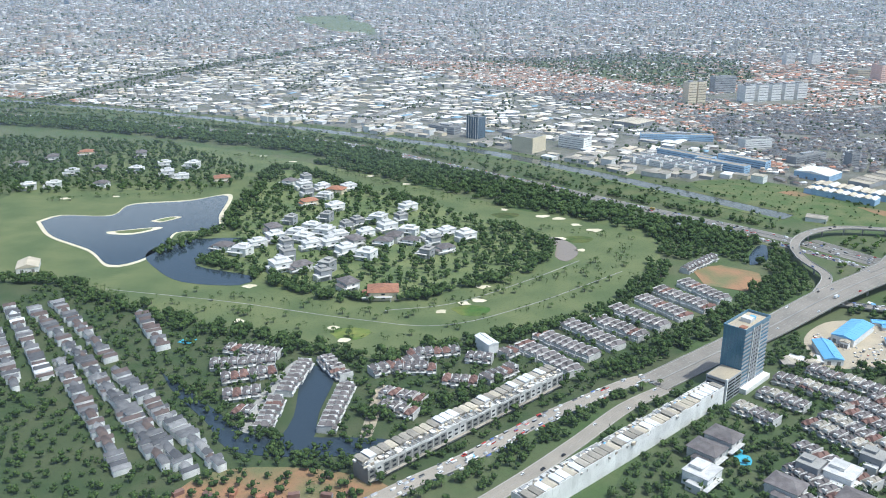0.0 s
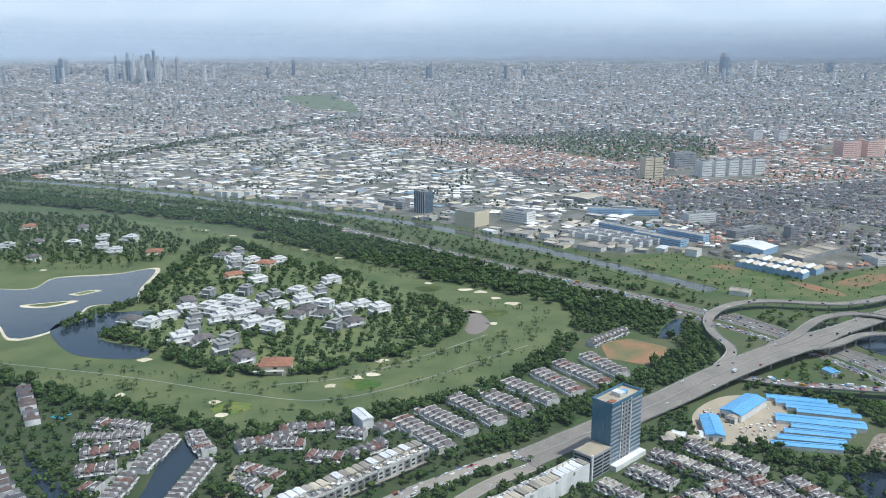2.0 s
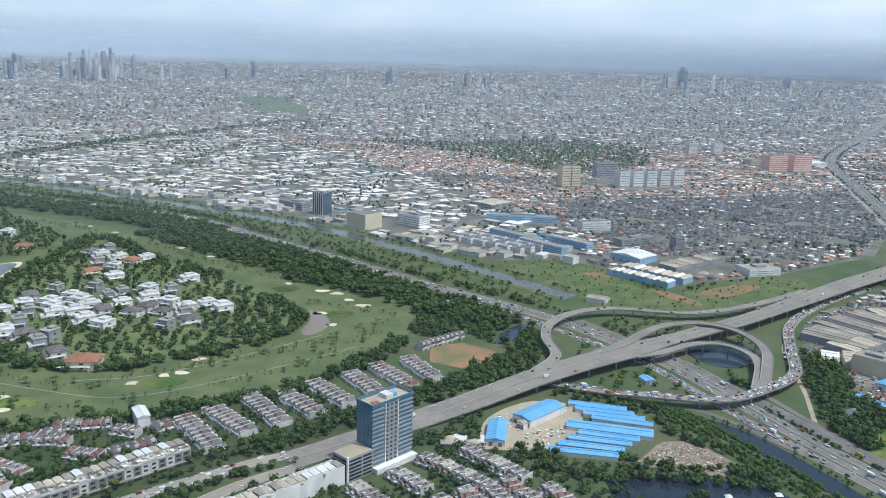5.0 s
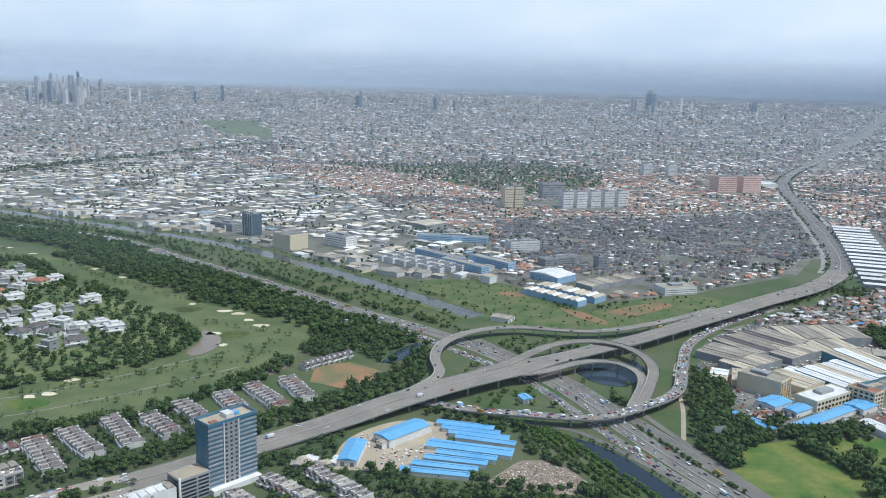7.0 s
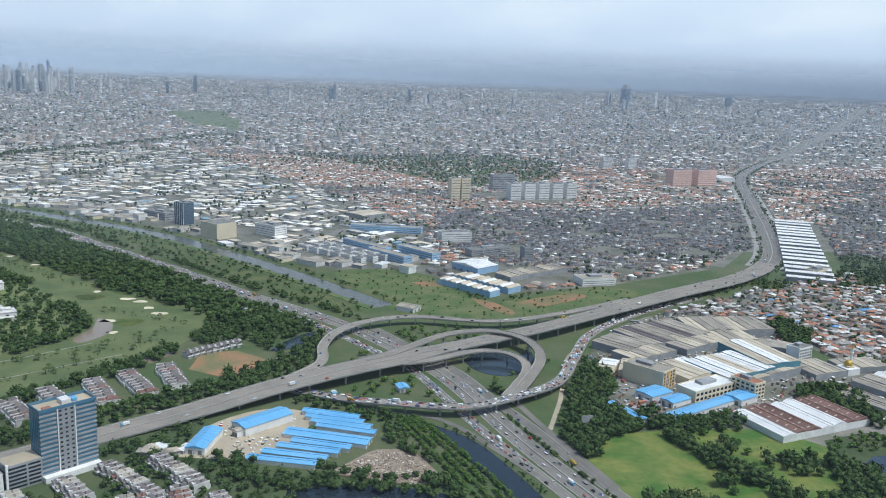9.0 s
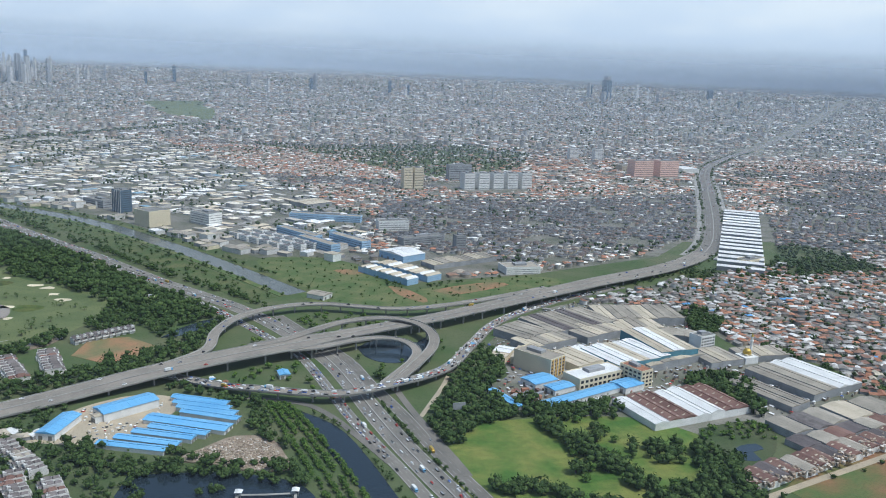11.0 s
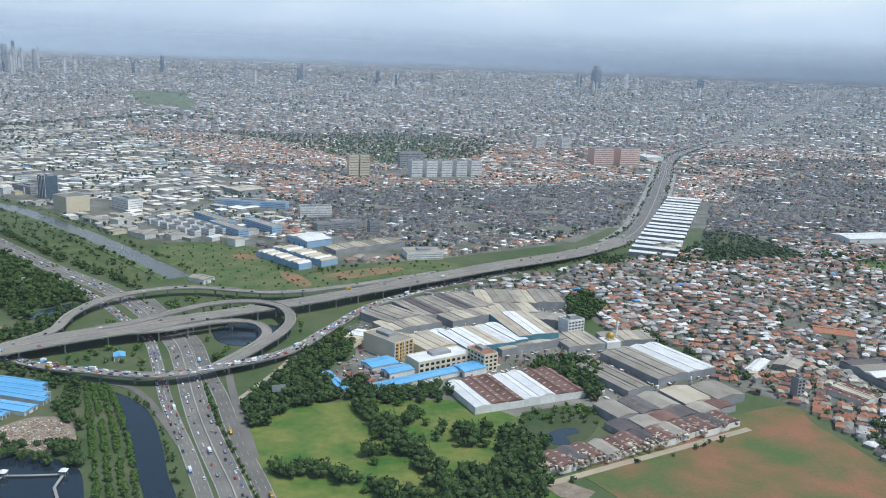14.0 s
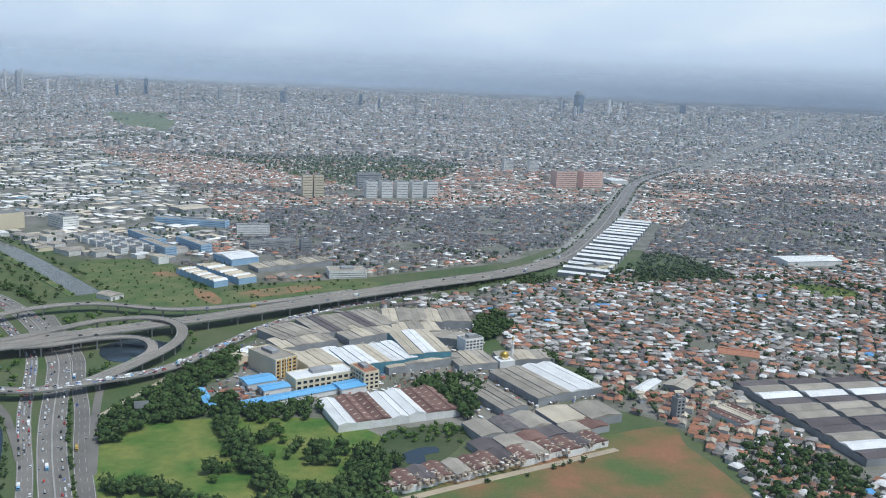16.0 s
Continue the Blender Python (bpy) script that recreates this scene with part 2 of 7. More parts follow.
def gable(bm, x0, x1, y0, y1, z, rise, over=0.3, thick=0.2, hip=0.0):
    """A roof with its ridge along y, closed below; hip pulls the ridge's ends in."""
    a, b, c, d, m = x0 - over, x1 + over, y0 - over, y1 + over, (x0 + x1) / 2
    low = [bm.verts.new(p) for p in ((a, c, z), (b, c, z), (b, d, z), (a, d, z))]
    eave = [bm.verts.new((v.co.x, v.co.y, z + thick)) for v in low]
    r0, r1 = bm.verts.new((m, c + hip, z + thick + rise)), bm.verts.new((m, d - hip, z + thick + rise))
    bm.faces.new(low[::-1])
    for i in range(4):
        bm.faces.new((low[i], low[(i + 1) % 4], eave[(i + 1) % 4], eave[i]))
    bm.faces.new((eave[1], eave[2], r1, r0))
    bm.faces.new((eave[3], eave[0], r0, r1))
    bm.faces.new((eave[0], eave[1], r0))
    bm.faces.new((eave[2], eave[3], r1))
    return bm


def empty(name, m, label, category, group="", kind=""):
    ob = new(name)
    ob.matrix_basis = m
    return tagged(ob, label, category, group, kind)


def spline(pts, step=6.0):
    """A smooth line through a few points of the plan (x, y or x, y, z)."""
    p = [np.array(q, float) for q in pts]
    p = [2 * p[0] - p[1]] + p + [2 * p[-1] - p[-2]]
    out = []
    for a, b, c, d in zip(p, p[1:], p[2:], p[3:]):
        n = max(2, int(np.linalg.norm(c - b) / step))
        for i in range(n):
            t = i / n
            out.append(0.5 * (2 * b + (c - a) * t + (2 * a - 5 * b + 4 * c - d) * t * t + (3 * b - a - 3 * c + d) * t ** 3))
    out.append(p[-2])
    return np.array(out)


def sides(line):
    d = np.gradient(line[:, :2], axis=0)
    d /= np.linalg.norm(d, axis=1)[:, None] + 1e-9
    return d, np.stack([d[:, 1], -d[:, 0]], 1)


def strip(bm, line, lo, hi, z0, z1):
    """A closed band along a line, from lo to hi to its right, between two heights above it."""
    _, right = sides(line)
    lift = line[:, 2] if line.shape[1] > 2 else np.zeros(len(line))
    rings = []
    for q, r, h, a, b in zip(line, right, lift, np.broadcast_to(lo, len(line)), np.broadcast_to(hi, len(line))):
        rings.append([bm.verts.new((q[0] + r[0] * s, q[1] + r[1] * s, h + z)) for s, z in ((a, z0), (b, z0), (b, z1), (a, z1))])
    for a, b in zip(rings, rings[1:]):
        for i in range(4):
            bm.faces.new((a[i], a[(i + 1) % 4], b[(i + 1) % 4], b[i]))
    bm.faces.new(rings[0])
    bm.faces.new(rings[-1][::-1])
    bmesh.ops.recalc_face_normals(bm, faces=bm.faces)
    return bm


def sheet(name, pts, z, material, label, smooth=True, kind="structure", thick=0.3):
    """A level patch of ground with a rounded outline."""
    line = spline(list(pts) + [pts[0]], 7.0)[:-1] if smooth else np.array(pts, float)
    bm = bmesh.new()
    top = [bm.verts.new((x, y, z)) for x, y in line]
    low = [bm.verts.new((x, y, z - thick)) for x, y in line]
    f = bm.faces.new(top)
    n = len(top)
    for i in range(n):
        bm.faces.new((top[i], low[i], low[(i + 1) % n], top[(i + 1) % n]))
    bmesh.ops.recalc_face_normals(bm, faces=bm.faces)
    f.normal_update()
    bmesh.ops.triangulate(bm, faces=[f])
    ob = part(name, bm, material)
    return tagged(ob, label, name.split("_")[0], kind=kind)


def inside(pts, x, y):
    p = np.array(pts, float)
    hit = np.zeros(np.shape(x), bool)
    for (ax, ay), (bx, by) in zip(p, np.roll(p, -1, 0)):
        c = (ay > y) != (by > y)
        hit ^= c & (x < (bx - ax) * (y - ay) / (by - ay + 1e-12) + ax)
    return hit


def near_line(line, x, y, gap):
    hit = np.zeros(np.shape(x), bool)
    for (ax, ay), (bx, by) in zip(line[:-1, :2], line[1:, :2]):
        dx, dy = bx - ax, by - ay
        t = np.clip(((x - ax) * dx + (y - ay) * dy) / (dx * dx + dy * dy + 1e-9), 0, 1)
        hit |= np.hypot(x - ax - t * dx, y - ay - t * dy) < gap
    return hit


def bulk(name, verts, faces, sizes, slots, materials, label, category):
    """One joined mesh of many small pieces, out of arrays."""
    me = bpy.data.meshes.new(name)
    me.vertices.add(len(verts))
    me.vertices.foreach_set("co", np.asarray(verts, np.float32).ravel())
    me.loops.add(len(faces))
    me.loops.foreach_set("vertex_index", np.asarray(faces, np.int32))
    me.polygons.add(len(sizes))
    starts = np.concatenate([[0], np.cumsum(sizes)[:-1]])
    me.polygons.foreach_set("loop_start", starts.astype(np.int32))
    me.polygons.foreach_set("loop_total", np.asarray(sizes, np.int32))
    for m in materials:
        me.materials.append(m)
    me.polygons.foreach_set("material_index", np.asarray(slots, np.int32))
    me.update(calc_edges=True)
    me.validate()
    return tagged(new(name, me), label, category, kind="stuff")


HOUSE_F = [0, 1, 5, 4, 1, 2, 6, 5, 2, 3, 7, 6, 3, 0, 4, 7, 9, 10, 13, 12, 11, 8, 12, 13, 8, 9, 12, 10, 11, 13]
HOUSE_N = [4, 4, 4, 4, 4, 4, 3, 3]


def houses(name, x, y, w, d, h, rise, turn, materials, label, category, over=0.35, base=0.0, lift=0.0):
    """Many small houses: walls and a ridged roof each."""
    n = len(x)
    hw, hd = w / 2, d / 2
    one = np.ones(n)
    cs = [(-hw, -hd, base * one), (hw, -hd, base * one), (hw, hd, base * one), (-hw, hd, base * one), (-hw, -hd, h), (hw, -hd, h), (hw, hd, h), (-hw, hd, h)]
    o = over
    cs += [(-hw - o, -hd - o, h), (hw + o, -hd - o, h), (hw + o, hd + o, h), (-hw - o, hd + o, h), (0 * one, -hd - o, h + rise), (0 * one, hd + o, h + rise)]
    v = np.stack([np.stack(c, -1) for c in cs], 1)
    c, s = np.cos(turn)[:, None], np.sin(turn)[:, None]
    v = np.stack([v[..., 0] * c - v[..., 1] * s + x[:, None], v[..., 0] * s + v[..., 1] * c + y[:, None], v[..., 2] + np.broadcast_to(lift, n)[:, None]], -1)
    f = (np.array(HOUSE_F)[None] + 14 * np.arange(n)[:, None]).ravel()
    return bulk(name, v.reshape(-1, 3), f, np.tile(HOUSE_N, n), np.tile([0, 0, 0, 0, 1, 1, 1, 1], n), materials, label, category)


# ---------------------------------------------------------------- trees
def ico():
    bm = bmesh.new()
    bmesh.ops.create_icosphere(bm, subdivisions=1, radius=1)
    v = np.array([q.co[:] for q in bm.verts])
    f = np.array([[q.index for q in g.verts] for g in bm.faces])
    bm.free()
    return v, f


ICO_V, ICO_F = ico()


def crown_arrays(rng, clumps=9, flakes=26, r=3.2, tall=0.8):
    """A crown of ragged clumps and loose sprays of leaves, its foot at z = 0."""
    vs, fs, k = [], [], 0
    for i in range(clumps):
        a, q = rng.uniform(0, 6.28), rng.uniform(0.15, 0.75) * r * (i > 0)
        size = r * rng.uniform(0.34, 0.56)
        v = ICO_V * (1 + rng.uniform(-0.28, 0.3, (len(ICO_V), 1))) * size * (1, 1, 0.75)
        v = v + (q * math.cos(a), q * math.sin(a), r * tall * rng.uniform(0.35, 1.25) * (1.1 - 0.4 * q / r))
        vs.append(v)
        fs.append(ICO_F + k)
        k += len(v)
    for i in range(flakes):
        a, u = rng.uniform(0, 6.28), rng.uniform(-0.4, 1)
        e = r * rng.uniform(0.75, 1.12)
        p = np.array([e * math.cos(a) * math.sqrt(1 - u * u), e * math.sin(a) * math.sqrt(1 - u * u), r * tall * (0.85 + 0.75 * u)])
        vs.append(p + rng.normal(0, 0.2 * r, (3, 3)))
        fs.append(np.array([[k, k + 1, k + 2]]))
        k += 3
    return np.concatenate(vs), np.concatenate(fs)


def forest(name, x, y, size, material, label, seed, clumps=7, flakes=16, lift=1.2, base=0.0):
    """A wood: ragged crowns on short trunks, joined."""
    rng = np.random.RandomState(seed)
    kinds = []
    for _ in range(7):
        v, f = crown_arrays(rng, clumps, flakes)
        trunk = np.array([(0.25 * math.cos(t), 0.25 * math.sin(t), z) for z in (-lift - 0.3, 1.5) for t in (0, 2.1, 4.2)])
        tf = np.array([(0, 1, 4), (0, 4, 3), (1, 2, 5), (1, 5, 4), (2, 0, 3), (2, 3, 5)]) + len(v)
        kinds.append((np.concatenate([v, trunk]), np.concatenate([f, tf])))
    pick, turn = rng.randint(0, 7, len(x)), rng.uniform(0, 6.28, len(x))
    vs, fs, k = [], [], 0
    for j, (v, f) in enumerate(kinds):
        idx = np.nonzero(pick == j)[0]
        if not len(idx):
            continue
        c, s, z = np.cos(turn[idx])[:, None], np.sin(turn[idx])[:, None], (size[idx] / 3.2)[:, None]
        zz = (v[None, :, 2] + lift) * z * rng.uniform(0.85, 1.25, (len(idx), 1)) + np.broadcast_to(base, len(x))[idx][:, None]
        w = np.stack([(v[None, :, 0] * c - v[None, :, 1] * s) * z + x[idx][:, None], (v[None, :, 0] * s + v[None, :, 1] * c) * z + y[idx][:, None], zz], -1)
        vs.append(w.reshape(-1, 3))
        fs.append((f[None] + k + len(v) * np.arange(len(idx))[:, None, None]).reshape(-1, 3))
        k += len(v) * len(idx)
    v, f = np.concatenate(vs), np.concatenate(fs)
    return bulk(name, v, f.ravel(), np.full(len(f), 3), np.zeros(len(f)), [material], label, "trees")


def scatter(rng, pts, gap, jitter=0.45):
    """Points on a loose grid inside an outline."""
    p = np.array(pts, float)
    gx, gy = np.meshgrid(np.arange(p[:, 0].min(), p[:, 0].max(), gap), np.arange(p[:, 1].min(), p[:, 1].max(), gap))
    x, y = gx.ravel() + rng.uniform(-jitter, jitter, gx.size) * gap, gy.ravel() + rng.uniform(-jitter, jitter, gx.size) * gap
    k = inside(pts, x, y)
    return x[k], y[k]


def along(rng, line, lo, hi, gap):
    """Points scattered beside a line."""
    d, right = sides(line)
    length = np.linalg.norm(np.diff(line[:, :2], axis=0), axis=1).sum()
    n = max(1, int(length * abs(hi - lo) / gap ** 2))
    i, s = rng.randint(0, len(line) - 1, n), rng.uniform(lo, hi, n)
    t = rng.uniform(0, 1, n)[:, None]
    p = line[i, :2] * (1 - t) + line[i + 1, :2] * t + right[i] * s[:, None]
    return p[:, 0], p[:, 1]
# ---------------------------------------------------------------- ground, far backdrop, haze
rng = np.random.RandomState(7)
def rise(x, y):
    """The plain climbs gently towards the horizon."""
    r = np.clip(np.hypot(np.asarray(x, float) - 310, y), 2600, 4540)
    return np.where(np.asarray(y, float) > 0, 164 * ((r - 2600) / 1900) ** 1.6, 0.0)


bm = bmesh.new()
bmesh.ops.create_grid(bm, x_segments=80, y_segments=80, size=5200)
for v in bm.verts:
    v.co.z = float(rise(v.co.x + 310, v.co.y)) - 0.02 * (v.co.y > 2300)
for f in bm.faces:
    c = f.calc_center_median()
    f.material_index = int(c.y > 0 and math.hypot(c.x, c.y) > 2350)
ground = tagged(part("ground", bm, [M["scrub"], M["town"]]), "flat green and dusty lowland reaching the horizon", "ground", kind="structure")
ground.location = (310, 0, 0)


def far_material(name):
    """Glowing backdrop: painted pale hazy distance that fades upward into a clouded sky."""
    m = bpy.data.materials.new(name)
    m.use_nodes = True
    n, l = m.node_tree.nodes, m.node_tree.links
    n.remove(n["Principled BSDF"])
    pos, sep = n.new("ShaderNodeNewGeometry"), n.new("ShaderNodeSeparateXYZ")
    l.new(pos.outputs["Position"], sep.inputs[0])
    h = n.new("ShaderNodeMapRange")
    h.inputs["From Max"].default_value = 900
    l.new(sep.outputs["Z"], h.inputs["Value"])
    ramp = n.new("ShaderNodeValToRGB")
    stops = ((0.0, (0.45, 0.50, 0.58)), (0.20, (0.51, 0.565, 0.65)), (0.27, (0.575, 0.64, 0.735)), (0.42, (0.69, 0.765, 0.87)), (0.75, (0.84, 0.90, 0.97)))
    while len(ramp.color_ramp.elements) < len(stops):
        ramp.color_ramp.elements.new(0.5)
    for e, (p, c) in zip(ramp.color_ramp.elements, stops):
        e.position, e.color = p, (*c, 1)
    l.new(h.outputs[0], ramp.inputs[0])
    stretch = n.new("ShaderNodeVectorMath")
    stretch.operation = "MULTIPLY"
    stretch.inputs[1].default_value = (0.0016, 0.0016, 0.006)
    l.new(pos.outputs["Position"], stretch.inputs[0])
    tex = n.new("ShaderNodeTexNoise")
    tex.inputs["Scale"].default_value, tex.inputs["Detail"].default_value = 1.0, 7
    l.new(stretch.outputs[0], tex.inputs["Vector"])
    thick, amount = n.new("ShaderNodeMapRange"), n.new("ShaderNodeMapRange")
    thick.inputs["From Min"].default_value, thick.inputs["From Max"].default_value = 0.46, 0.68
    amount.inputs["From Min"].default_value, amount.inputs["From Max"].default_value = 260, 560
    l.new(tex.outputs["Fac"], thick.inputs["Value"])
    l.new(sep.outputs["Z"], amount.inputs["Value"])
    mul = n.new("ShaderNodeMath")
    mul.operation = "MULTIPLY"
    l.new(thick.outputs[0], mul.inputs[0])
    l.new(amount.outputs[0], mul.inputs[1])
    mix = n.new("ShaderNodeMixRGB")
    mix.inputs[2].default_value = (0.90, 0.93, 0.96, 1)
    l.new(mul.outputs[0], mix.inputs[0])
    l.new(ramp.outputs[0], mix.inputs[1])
    # painted far-off city: fine pale and dark flecks in haze tones, low down, fading upward
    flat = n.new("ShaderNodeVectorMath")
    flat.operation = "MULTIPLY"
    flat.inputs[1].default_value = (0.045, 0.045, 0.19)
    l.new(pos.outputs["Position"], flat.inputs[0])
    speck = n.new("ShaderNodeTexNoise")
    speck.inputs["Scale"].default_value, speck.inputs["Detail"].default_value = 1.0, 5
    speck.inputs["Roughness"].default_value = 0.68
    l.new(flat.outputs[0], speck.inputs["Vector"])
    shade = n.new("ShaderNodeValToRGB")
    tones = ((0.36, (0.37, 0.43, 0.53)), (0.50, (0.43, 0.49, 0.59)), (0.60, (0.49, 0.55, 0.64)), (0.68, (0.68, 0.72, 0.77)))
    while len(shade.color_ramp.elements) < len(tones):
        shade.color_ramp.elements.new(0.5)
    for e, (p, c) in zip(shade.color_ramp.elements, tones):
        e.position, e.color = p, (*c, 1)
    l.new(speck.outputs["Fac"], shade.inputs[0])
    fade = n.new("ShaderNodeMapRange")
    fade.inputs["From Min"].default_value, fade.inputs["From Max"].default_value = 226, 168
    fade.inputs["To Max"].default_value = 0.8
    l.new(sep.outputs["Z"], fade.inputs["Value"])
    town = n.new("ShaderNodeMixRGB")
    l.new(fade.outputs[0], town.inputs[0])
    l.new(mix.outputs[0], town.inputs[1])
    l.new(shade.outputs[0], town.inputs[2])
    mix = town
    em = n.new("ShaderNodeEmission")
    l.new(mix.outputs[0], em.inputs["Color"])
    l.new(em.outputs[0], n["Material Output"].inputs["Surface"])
    return m


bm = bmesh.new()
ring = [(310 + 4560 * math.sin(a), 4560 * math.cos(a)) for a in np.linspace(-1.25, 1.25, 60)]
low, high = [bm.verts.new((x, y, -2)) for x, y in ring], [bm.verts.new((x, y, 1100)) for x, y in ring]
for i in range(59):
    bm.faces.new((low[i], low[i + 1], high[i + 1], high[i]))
tagged(part("backdrop", bm, far_material("glowing_far_backdrop")), "glowing backdrop painted with hazy sky, soft clouds and far city", "sky", kind="structure")


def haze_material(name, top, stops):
    """A sheet standing in for haze: clear at its foot, denser upward, clear again at its top."""
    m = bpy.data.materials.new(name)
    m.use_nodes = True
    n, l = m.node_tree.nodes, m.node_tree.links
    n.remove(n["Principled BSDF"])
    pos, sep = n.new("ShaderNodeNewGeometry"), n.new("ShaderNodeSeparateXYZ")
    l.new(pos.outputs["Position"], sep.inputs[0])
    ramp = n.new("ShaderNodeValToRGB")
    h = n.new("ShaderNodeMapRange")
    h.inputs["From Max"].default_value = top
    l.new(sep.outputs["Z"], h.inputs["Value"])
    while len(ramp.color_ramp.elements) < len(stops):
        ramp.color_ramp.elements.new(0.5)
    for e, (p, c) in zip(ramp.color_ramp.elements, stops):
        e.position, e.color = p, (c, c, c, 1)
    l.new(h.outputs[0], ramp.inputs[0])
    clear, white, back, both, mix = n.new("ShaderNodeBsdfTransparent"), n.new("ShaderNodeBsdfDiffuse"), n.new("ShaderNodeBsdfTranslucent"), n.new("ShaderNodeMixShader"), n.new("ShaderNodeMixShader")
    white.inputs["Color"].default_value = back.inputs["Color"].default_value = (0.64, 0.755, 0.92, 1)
    # fixed upward normal keeps the haze sheet bright
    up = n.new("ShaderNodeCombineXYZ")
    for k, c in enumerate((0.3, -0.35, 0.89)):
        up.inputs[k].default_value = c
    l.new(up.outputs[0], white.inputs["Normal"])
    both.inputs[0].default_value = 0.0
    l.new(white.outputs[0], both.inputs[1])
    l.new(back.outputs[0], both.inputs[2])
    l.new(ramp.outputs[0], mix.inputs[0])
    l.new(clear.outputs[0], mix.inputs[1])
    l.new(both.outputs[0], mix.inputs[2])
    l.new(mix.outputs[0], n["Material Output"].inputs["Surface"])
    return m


# Upright see-through sheets, with haze painted in as opacity by height.
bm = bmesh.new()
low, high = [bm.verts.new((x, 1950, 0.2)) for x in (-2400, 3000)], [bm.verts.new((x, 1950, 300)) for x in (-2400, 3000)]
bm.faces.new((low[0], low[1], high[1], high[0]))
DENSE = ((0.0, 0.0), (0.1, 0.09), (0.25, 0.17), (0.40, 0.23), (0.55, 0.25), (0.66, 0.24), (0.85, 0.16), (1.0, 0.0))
tagged(part("haze", bm, haze_material("thin_haze", 300, DENSE)), "upright sheet standing in for bluish haze over the far city", "haze", kind="structure")
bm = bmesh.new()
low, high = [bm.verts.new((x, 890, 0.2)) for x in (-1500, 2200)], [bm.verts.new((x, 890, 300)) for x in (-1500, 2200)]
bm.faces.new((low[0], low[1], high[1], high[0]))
# Near veil added to lift the dark tones, like window glare.
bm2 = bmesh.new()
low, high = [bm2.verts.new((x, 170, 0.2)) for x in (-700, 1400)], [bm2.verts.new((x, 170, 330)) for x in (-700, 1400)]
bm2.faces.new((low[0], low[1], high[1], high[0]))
tagged(part("haze", bm2, haze_material("dark_lifting_veil", 330, ((0.0, 0.0), (0.1, 0.025), (0.3, 0.03), (0.85, 0.03), (1.0, 0.0)))), "faint near veil added to lift dark tones", "haze", kind="structure")
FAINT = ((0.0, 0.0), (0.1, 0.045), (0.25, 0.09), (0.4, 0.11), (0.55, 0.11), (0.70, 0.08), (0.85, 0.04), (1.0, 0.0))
tagged(part("haze", bm, haze_material("faint_haze", 300, FAINT)), "upright sheet standing in for faint bluish haze over the city edge", "haze", kind="structure")

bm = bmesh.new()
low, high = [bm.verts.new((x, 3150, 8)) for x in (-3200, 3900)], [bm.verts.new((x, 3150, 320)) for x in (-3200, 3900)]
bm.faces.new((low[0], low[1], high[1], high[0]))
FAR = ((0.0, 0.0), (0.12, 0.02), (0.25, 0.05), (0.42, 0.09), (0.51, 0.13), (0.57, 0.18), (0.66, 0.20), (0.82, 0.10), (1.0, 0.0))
tagged(part("haze", bm, haze_material("far_haze", 320, FAR)), "upright sheet standing in for blue-grey haze before the horizon", "haze", kind="structure")

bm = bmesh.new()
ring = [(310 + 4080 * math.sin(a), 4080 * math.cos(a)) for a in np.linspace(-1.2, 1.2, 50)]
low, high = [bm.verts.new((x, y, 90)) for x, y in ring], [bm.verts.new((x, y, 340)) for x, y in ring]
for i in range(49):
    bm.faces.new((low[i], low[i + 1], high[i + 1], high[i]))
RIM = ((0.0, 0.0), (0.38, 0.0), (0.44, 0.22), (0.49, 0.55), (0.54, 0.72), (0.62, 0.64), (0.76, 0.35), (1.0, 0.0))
tagged(part("haze", bm, haze_material("horizon_haze", 340, RIM)), "curved sheet standing in for pale haze that swallows the horizon", "haze", kind="structure")

# ---------------------------------------------------------------- plan
TOLL = spline([(-1500, 1640), (-900, 1420), (-680, 1335), (-483, 1275), (-289, 1191), (-120, 1108), (-5, 1000), (90, 912), (194, 808), (280, 730), (330, 670), (372, 604), (393, 555), (410, 509), (425.5, 470), (440.5, 436), (454, 407), (461, 391), (487, 328), (498, 300)], 10)
LOCAL = spline([(225, 760), (270, 715), (308, 668), (338, 628), (355.5, 602), (376, 553), (393.5, 508), (411, 469), (427, 435.5), (440, 406), (447, 390), (472, 328), (483, 300)], 10)
SLIP = spline([(322, 705), (352, 658), (386, 604), (405.5, 556), (426, 510), (441, 471), (455, 437), (468, 408), (475, 391), (501, 328), (512, 300)], 10)
BRANCH = spline([(420, 556), (427, 532), (434, 510), (445, 478), (455, 451), (462, 430)], 8)
DIRT = spline([(318, 531), (332, 528), (354, 524), (370, 518), (385, 502), (399, 480), (410, 462), (421, 443)], 6)
MAIN = spline([(120, 437, 0.3), (165, 474, 0.5), (215, 512, 3), (291, 571, 7.6), (417, 662, 8), (472, 703, 8), (604, 819, 7), (719, 924, 3.5), (799, 1040, 0.6), (872, 1230, 0.5), (988, 1590, 0.5), (1078, 1870, 0.5), (1200, 2130, 0.5), (1490, 2580, 0.5), (2300, 3700, 0.5)], 9)
MAIN[:, 2] += rise(MAIN[:, 0], MAIN[:, 1])
MAIN_W = np.interp(MAIN[:, 0], (120, 215, 320, 345, 378, 500, 570, 640, 800, 1080, 1300), (20, 22, 24, 26, 17, 18, 23, 25, 25, 24, 20))
SWR = spline([(-40, 268), (31, 336), (68, 375), (99, 410), (128, 433)], 8)
SWL = spline([(-70, 290), (-18, 336), (12, 360), (53, 398), (72, 413), (105, 438), (122, 446)], 8)
